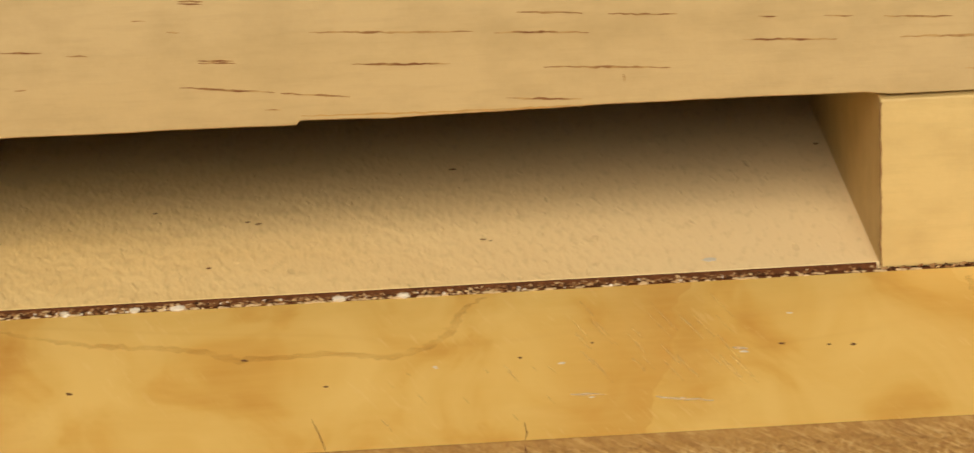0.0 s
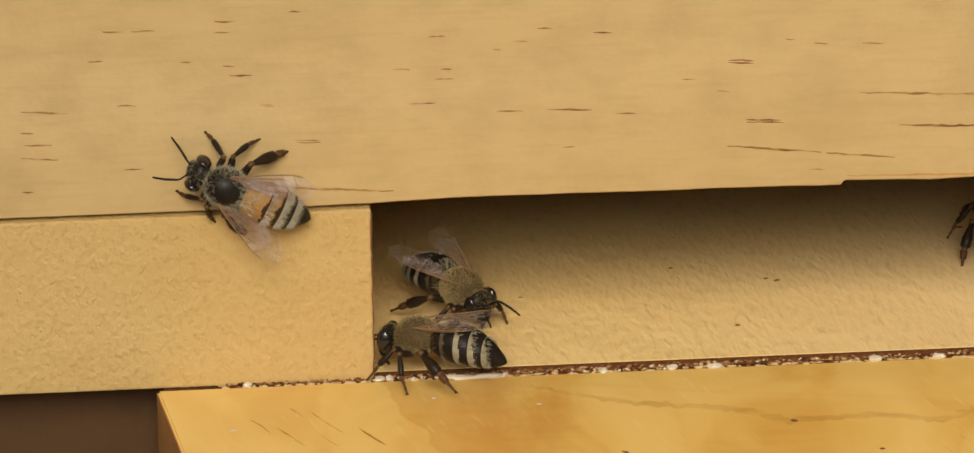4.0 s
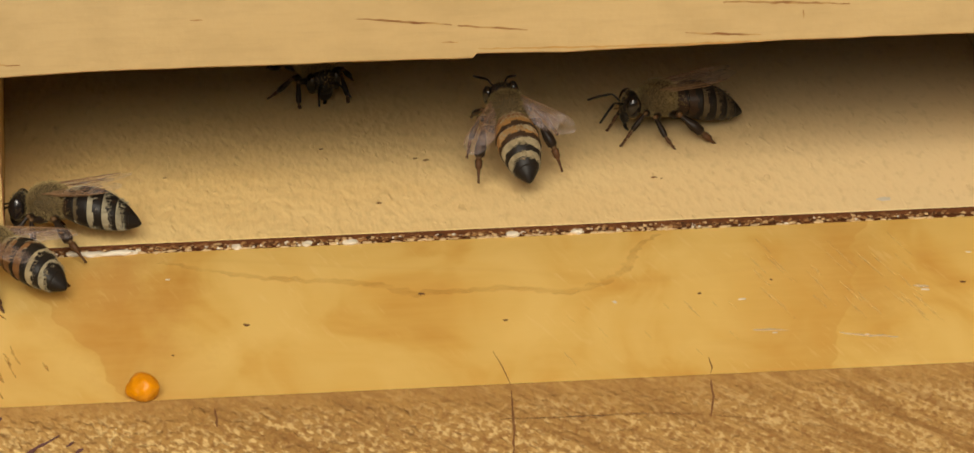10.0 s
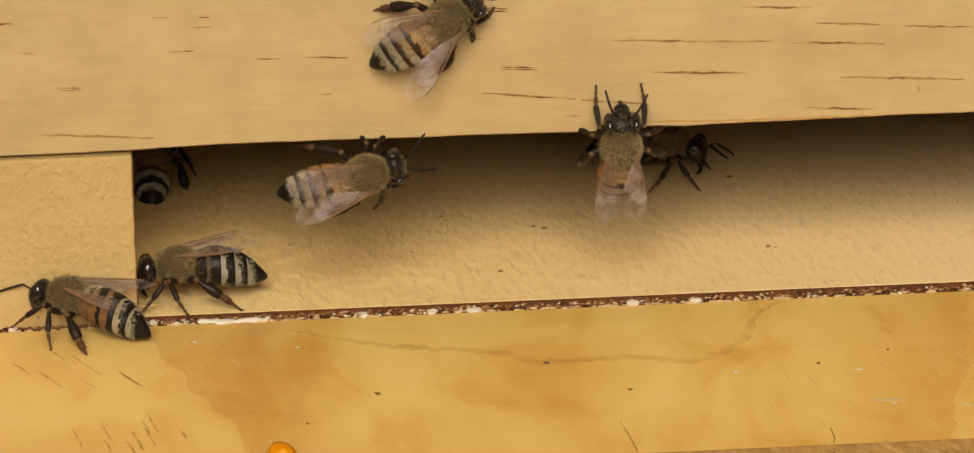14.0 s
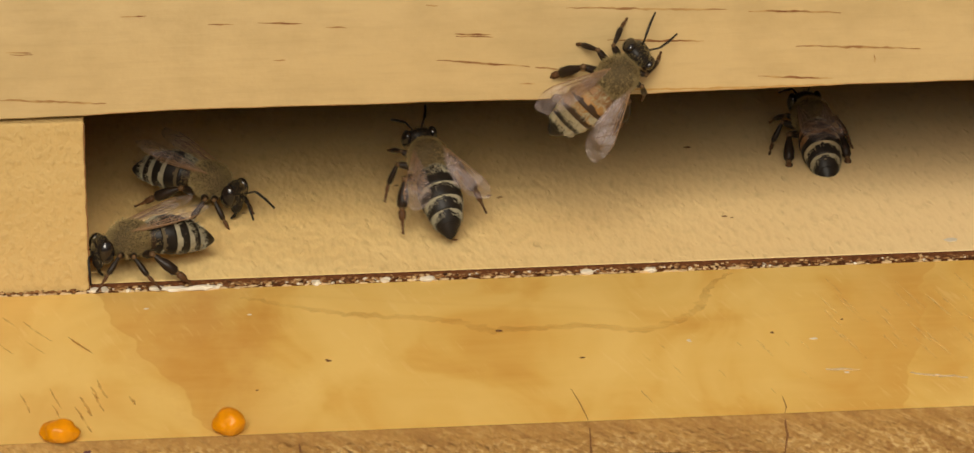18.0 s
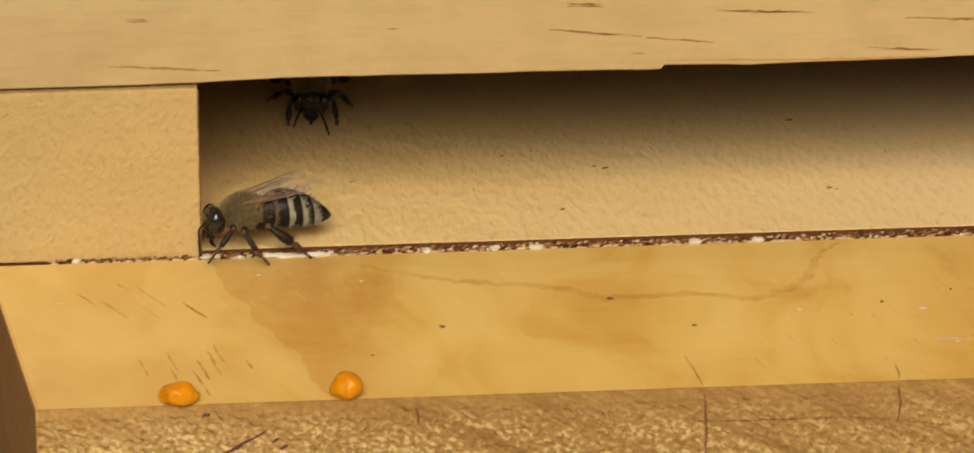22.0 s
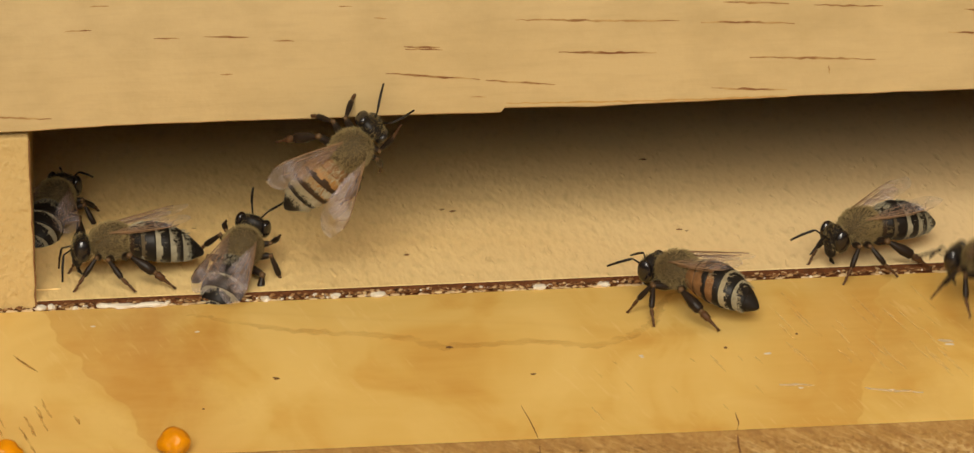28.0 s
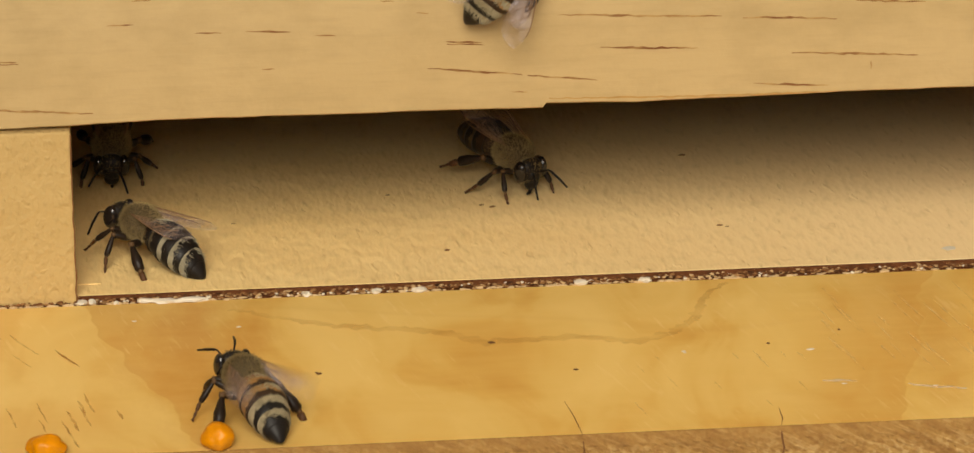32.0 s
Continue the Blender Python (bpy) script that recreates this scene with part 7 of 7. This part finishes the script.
    walk_bee(swarm[26], [
        (0.00, 2920.8, -4040.1, -357.0, 0, 29, 132, 1.0),
        (15.50, 2920.8, -4040.1, -357.0, 0, 29, 132, 1.0),
        (16.64, 135.0, -108.0, 83.6, 0, 29, 132, 1.0),
        (16.82, 90.0, -58.0, 46.1, -8, -16, 112, 0.7),
        (17.00, 45.2, -8.0, 10.0, 5, -25, 85, 0.9),
        (17.25, 44.0, -3.5, 6.5, -14, -30, 141, 0.6),
        (17.50, 43.0, 1.0, 4.4, -1, 0, 180, 0.0),
        (17.75, 40.5, 7.5, 5.6, -9, -17, 140, 0.1),
        (18.00, 37.8, 14.0, 8.3, -4, -33, 105, 0.1),
        (18.50, 34.7, 33.4, 4.4, 8, -11, 55, 0.0),
        (18.75, 41.5, 37.2, 4.4, 7, -4, 17, 0.0),
        (19.00, 48.2, 39.6, 4.4, 2, 1, -21, 0.0),
        (19.50, 51.5, 7.2, 4.4, 6, 9, -55, 0.0),
        (19.71, 72.3, 46.1, 4.4, 6, 2, 18, 0.0),
        (19.92, 93.1, 85.0, 4.4, 0, 0, 90, 0.0),
        (20.50, 190.0, 220.0, 4.4, 0, 0, 90, 0.0),
        (32.00, 190.0, 220.0, 4.4, 0, 0, 90, 0.0)], 27)
    walk_bee(swarm[27], [
        (0.00, 3287.8, -4191.3, -357.0, 0, 29, 132, 1.0),
        (16.00, 3287.8, -4191.3, -357.0, 0, 29, 132, 1.0),
        (17.14, 172.2, -160.0, 115.7, 0, 29, 132, 1.0),
        (17.50, 82.2, -60.0, 40.7, -47, -18, 164, 0.9),
        (17.62, 102.2, -93.3, 77.4, -28, -12, -155, 0.7),
        (17.74, 122.2, -126.7, 114.1, -5, -24, -102, 0.7),
        (17.86, 142.2, -160.0, 150.7, 0, -43, -59, 1.0),
        (19.00, 3118.5, -4240.3, -357.0, 0, -43, -59, 1.0),
        (22.51, -381.4, -4127.2, -357.0, -19, -7, -3, 0.7),
        (26.03, -3881.2, -4014.1, -357.0, 0, 29, 48, 1.0),
        (27.17, -68.9, -97.4, 77.0, 0, 29, 48, 1.0),
        (27.53, 21.1, 2.6, 2.0, 19, -36, 59, 0.1),
        (28.01, 22.3, 4.6, 3.7, 19, -36, 59, 0.1),
        (28.50, 23.1, 6.0, 4.9, 19, -36, 59, 0.1),
        (29.00, 23.1, 55.2, 4.4, -1, -20, 94, 0.0),
        (29.42, -11.6, 85.0, 4.4, 0, 0, 90, 0.0),
        (30.00, -90.0, 250.0, 4.4, 0, 0, 90, 0.0),
        (32.00, -90.0, 250.0, 4.4, 0, 0, 90, 0.0)], 28)
    walk_bee(swarm[28], [
        (0.00, -55.0, 250.0, 4.4, 0, 0, -90, 0.0),
        (23.00, -55.0, 250.0, 4.4, 0, 0, -90, 0.0),
        (23.58, 28.3, 85.0, 4.4, 0, 0, -90, 0.0),
        (24.00, 64.4, 27.6, 4.4, -1, 20, -92, 0.0),
        (24.50, 64.7, 29.0, 4.4, 6, 12, -65, 0.0),
        (25.00, 67.7, 19.2, 4.4, 0, 14, -54, 0.0),
        (25.50, 70.7, 14.6, 4.4, 2, 1, -20, 0.0),
        (26.00, 76.7, 14.7, 4.4, 0, -1, -4, 0.0),
        (26.50, 78.7, 10.4, 4.4, 3, -1, 18, 0.0),
        (26.95, 79.6, 10.7, 4.4, 3, -1, 18, 0.0),
        (27.41, 80.9, 11.2, 4.4, 3, -1, 18, 0.0),
        (27.59, 110.9, -38.8, 59.4, -6, -21, -18, 0.7),
        (27.77, 140.9, -88.8, 114.4, 0, -43, -59, 1.0),
        (28.91, 2862.4, -4440.6, -357.0, 0, -43, -59, 1.0),
        (32.00, 2862.4, -4440.6, -357.0, 0, -43, -59, 1.0)], 29)
    walk_bee(swarm[29], [
        (0.00, -20.0, 250.0, 4.4, 0, 0, -90, 0.0),
        (23.50, -20.0, 250.0, 4.4, 0, 0, -90, 0.0),
        (24.08, 28.4, 85.0, 4.4, 0, 0, -90, 0.0),
        (24.22, 35.4, 55.4, 9.5, 34, 0, -56, 0.1),
        (24.36, 42.3, 25.8, 14.6, 70, -25, -20, 0.1),
        (24.50, 49.2, -3.8, 19.6, 90, -56, 0, 0.32),
        (25.00, 52.7, -2.0, 18.6, 134, -28, -24, 0.0),
        (25.18, 82.1, -53.8, 74.7, 43, -17, -35, 0.7),
        (25.36, 112.1, -103.8, 129.7, 0, -43, -59, 1.0),
        (26.50, 2475.3, -3602.2, -357.0, 0, -43, -59, 1.0),
        (32.00, 2475.3, -3602.2, -357.0, 0, -43, -59, 1.0)], 30)
    walk_bee(swarm[30], [
        (0.00, 3955.6, -4042.3, -357.0, 0, 29, 132, 1.0),
        (25.85, 3955.6, -4042.3, -357.0, 0, 29, 132, 1.0),
        (26.99, 159.5, -110.8, 79.2, 0, 29, 132, 1.0),
        (27.35, 69.5, -10.8, 4.2, -4, -3, 142, 0.0),
        (27.92, 68.1, -9.7, 4.3, -4, -3, 142, 0.0),
        (28.50, 67.2, -9.0, 4.4, -4, -3, 142, 0.0),
        (29.00, 53.6, 0.8, 4.4, 0, -11, 140, 0.0),
        (29.50, 45.4, 28.5, 4.4, -6, -14, 112, 0.0),
        (29.92, 36.3, 85.0, 4.4, 0, 0, 90, 0.0),
        (30.50, 15.0, 250.0, 4.4, 0, 0, 90, 0.0),
        (32.00, 15.0, 250.0, 4.4, 0, 0, 90, 0.0)], 31)
    walk_bee(swarm[31], [
        (0.00, 50.0, 250.0, 4.4, 0, 0, -90, 0.0),
        (26.66, 50.0, 250.0, 4.4, 0, 0, -90, 0.0),
        (27.24, 37.7, 85.0, 4.4, 0, 0, -90, 0.0),
        (27.45, 35.1, 40.6, 10.0, 53, -4, -37, 0.1),
        (27.66, 32.5, -3.8, 15.6, 90, -45, 0, 0.32),
        (28.08, 34.2, -3.8, 17.3, 90, -45, 0, 0.32),
        (28.50, 35.3, -3.8, 18.4, 90, -45, 0, 0.32),
        (29.00, 36.5, -2.0, 16.8, 113, -37, -14, 0.0),
        (29.50, 35.9, -3.8, 18.4, 90, -24, 0, 0.32),
        (30.00, 36.8, -2.0, 17.4, 129, -38, -26, 0.0),
        (30.50, 37.4, -3.8, 24.9, 90, -48, 0, 0.32),
        (31.00, 39.6, -3.8, 23.8, 90, -31, 0, 0.32),
        (31.50, 41.6, -3.8, 29.7, 90, -52, 0, 0.32),
        (32.00, 48.3, -3.8, 37.3, 90, -50, 0, 0.32)], 32)
    walk_bee(swarm[32], [
        (0.00, 2830.4, -4159.9, -357.0, 0, 29, 132, 1.0),
        (26.52, 2830.4, -4159.9, -357.0, 0, 29, 132, 1.0),
        (27.66, 189.9, -114.5, 79.3, 0, 29, 132, 1.0),
        (28.02, 99.9, -14.5, 4.3, -3, -2, 150, 0.0),
        (28.26, 98.8, -13.9, 4.4, -3, -2, 150, 0.0),
        (28.50, 98.0, -13.4, 4.4, -3, -2, 150, 0.0),
        (28.62, 118.0, -46.8, 41.1, 11, -11, -167, 0.7),
        (28.74, 138.0, -80.1, 77.7, 15, -31, -113, 0.7),
        (28.86, 158.0, -113.4, 114.4, 0, -43, -59, 1.0),
        (30.00, 2040.1, -4231.6, -357.0, 0, -43, -59, 1.0),
        (32.00, 2040.1, -4231.6, -357.0, 0, -43, -59, 1.0)], 33)
    walk_bee(swarm[33], [
        (0.00, 3264.4, -3120.2, -357.0, 0, 29, 132, 1.0),
        (28.00, 3264.4, -3120.2, -357.0, 0, 29, 132, 1.0),
        (29.14, 144.5, -110.3, 79.4, 0, 29, 132, 1.0),
        (29.50, 54.5, -10.3, 4.4, -6, -10, 122, 0.0),
        (30.00, 42.6, 3.8, 4.4, 0, -7, 132, 0.0),
        (30.50, 24.9, 24.2, 4.4, -6, -10, 123, 0.0),
        (30.92, 53.4, 85.0, 4.4, 0, 0, 90, 0.0),
        (31.50, 120.0, 250.0, 4.4, 0, 0, 90, 0.0),
        (32.00, 120.0, 250.0, 4.4, 0, 0, 90, 0.0)], 34)
    walk_bee(swarm[34], [
        (0.00, 3254.7, -3932.5, -357.0, 0, 29, 132, 1.0),
        (28.00, 3254.7, -3932.5, -357.0, 0, 29, 132, 1.0),
        (29.14, 165.8, -160.0, 81.8, 0, 29, 132, 1.0),
        (29.32, 120.8, -110.0, 44.3, -10, -7, 119, 0.7),
        (29.50, 75.8, -60.0, 6.8, -13, -43, 109, 0.9),
        (30.00, 42.2, -14.0, 7.0, -7, -22, 95, 0.9),
        (30.42, 76.3, 85.0, 4.4, 0, 0, 90, 0.0),
        (31.00, 155.0, 250.0, 4.4, 0, 0, 90, 0.0),
        (32.00, 155.0, 250.0, 4.4, 0, 0, 90, 0.0)], 35)
    walk_bee(swarm[35], [
        (0.00, 3358.6, -3705.2, -357.0, 0, 29, 132, 1.0),
        (29.00, 3358.6, -3705.2, -357.0, 0, 29, 132, 1.0),
        (30.14, 173.6, -145.0, 86.9, 0, 29, 132, 1.0),
        (30.32, 128.6, -95.0, 49.4, -16, -8, 128, 0.7),
        (30.50, 83.6, -45.0, 11.9, -36, -45, 136, 0.9),
        (30.62, 103.6, -78.3, 48.6, -29, -55, 81, 0.7),
        (30.74, 123.6, -111.7, 85.2, -5, -54, -6, 0.7),
        (30.86, 143.6, -145.0, 121.9, 0, -43, -59, 1.0),
        (32.00, 3413.9, -4476.1, -357.0, 0, -43, -59, 1.0)], 36)
    walk_bee(swarm[36], [
        (0.00, -90.0, 280.0, 4.4, 0, 0, -90, 0.0),
        (30.00, -90.0, 280.0, 4.4, 0, 0, -90, 0.0),
        (30.58, -15.6, 85.0, 4.4, 0, 0, -90, 0.0),
        (31.00, 16.4, 47.2, 4.4, 5, 17, -73, 0.0),
        (31.50, 2.6, 36.7, 4.4, -1, 20, -92, 0.0),
        (32.00, 4.5, 37.3, 4.4, -1, 20, -92, 0.0)], 37)
    walk_bee(swarm[37], [
        (0.00, -2044.4, -3121.2, -357.0, 0, 29, 48, 1.0),
        (30.00, -2044.4, -3121.2, -357.0, 0, 29, 48, 1.0),
        (31.14, -74.2, -152.0, 79.8, 0, 29, 48, 1.0),
        (31.32, -29.2, -102.0, 42.3, 6, -5, 69, 0.7),
        (31.50, 15.8, -52.0, 4.8, -1, -40, 92, 0.9),
        (32.00, 16.7, -34.3, 3.8, 0, -11, 110, 0.0)], 38)
    walk_bee(swarm[38], [
        (0.00, -20.0, 280.0, 4.4, 0, 0, -90, 0.0),
        (31.00, -20.0, 280.0, 4.4, 0, 0, -90, 0.0),
        (31.58, 28.2, 85.0, 4.4, 0, 0, -90, 0.0),
        (32.00, 49.3, 28.7, 4.4, 0, 12, -58, 0.0)], 39)


motions()
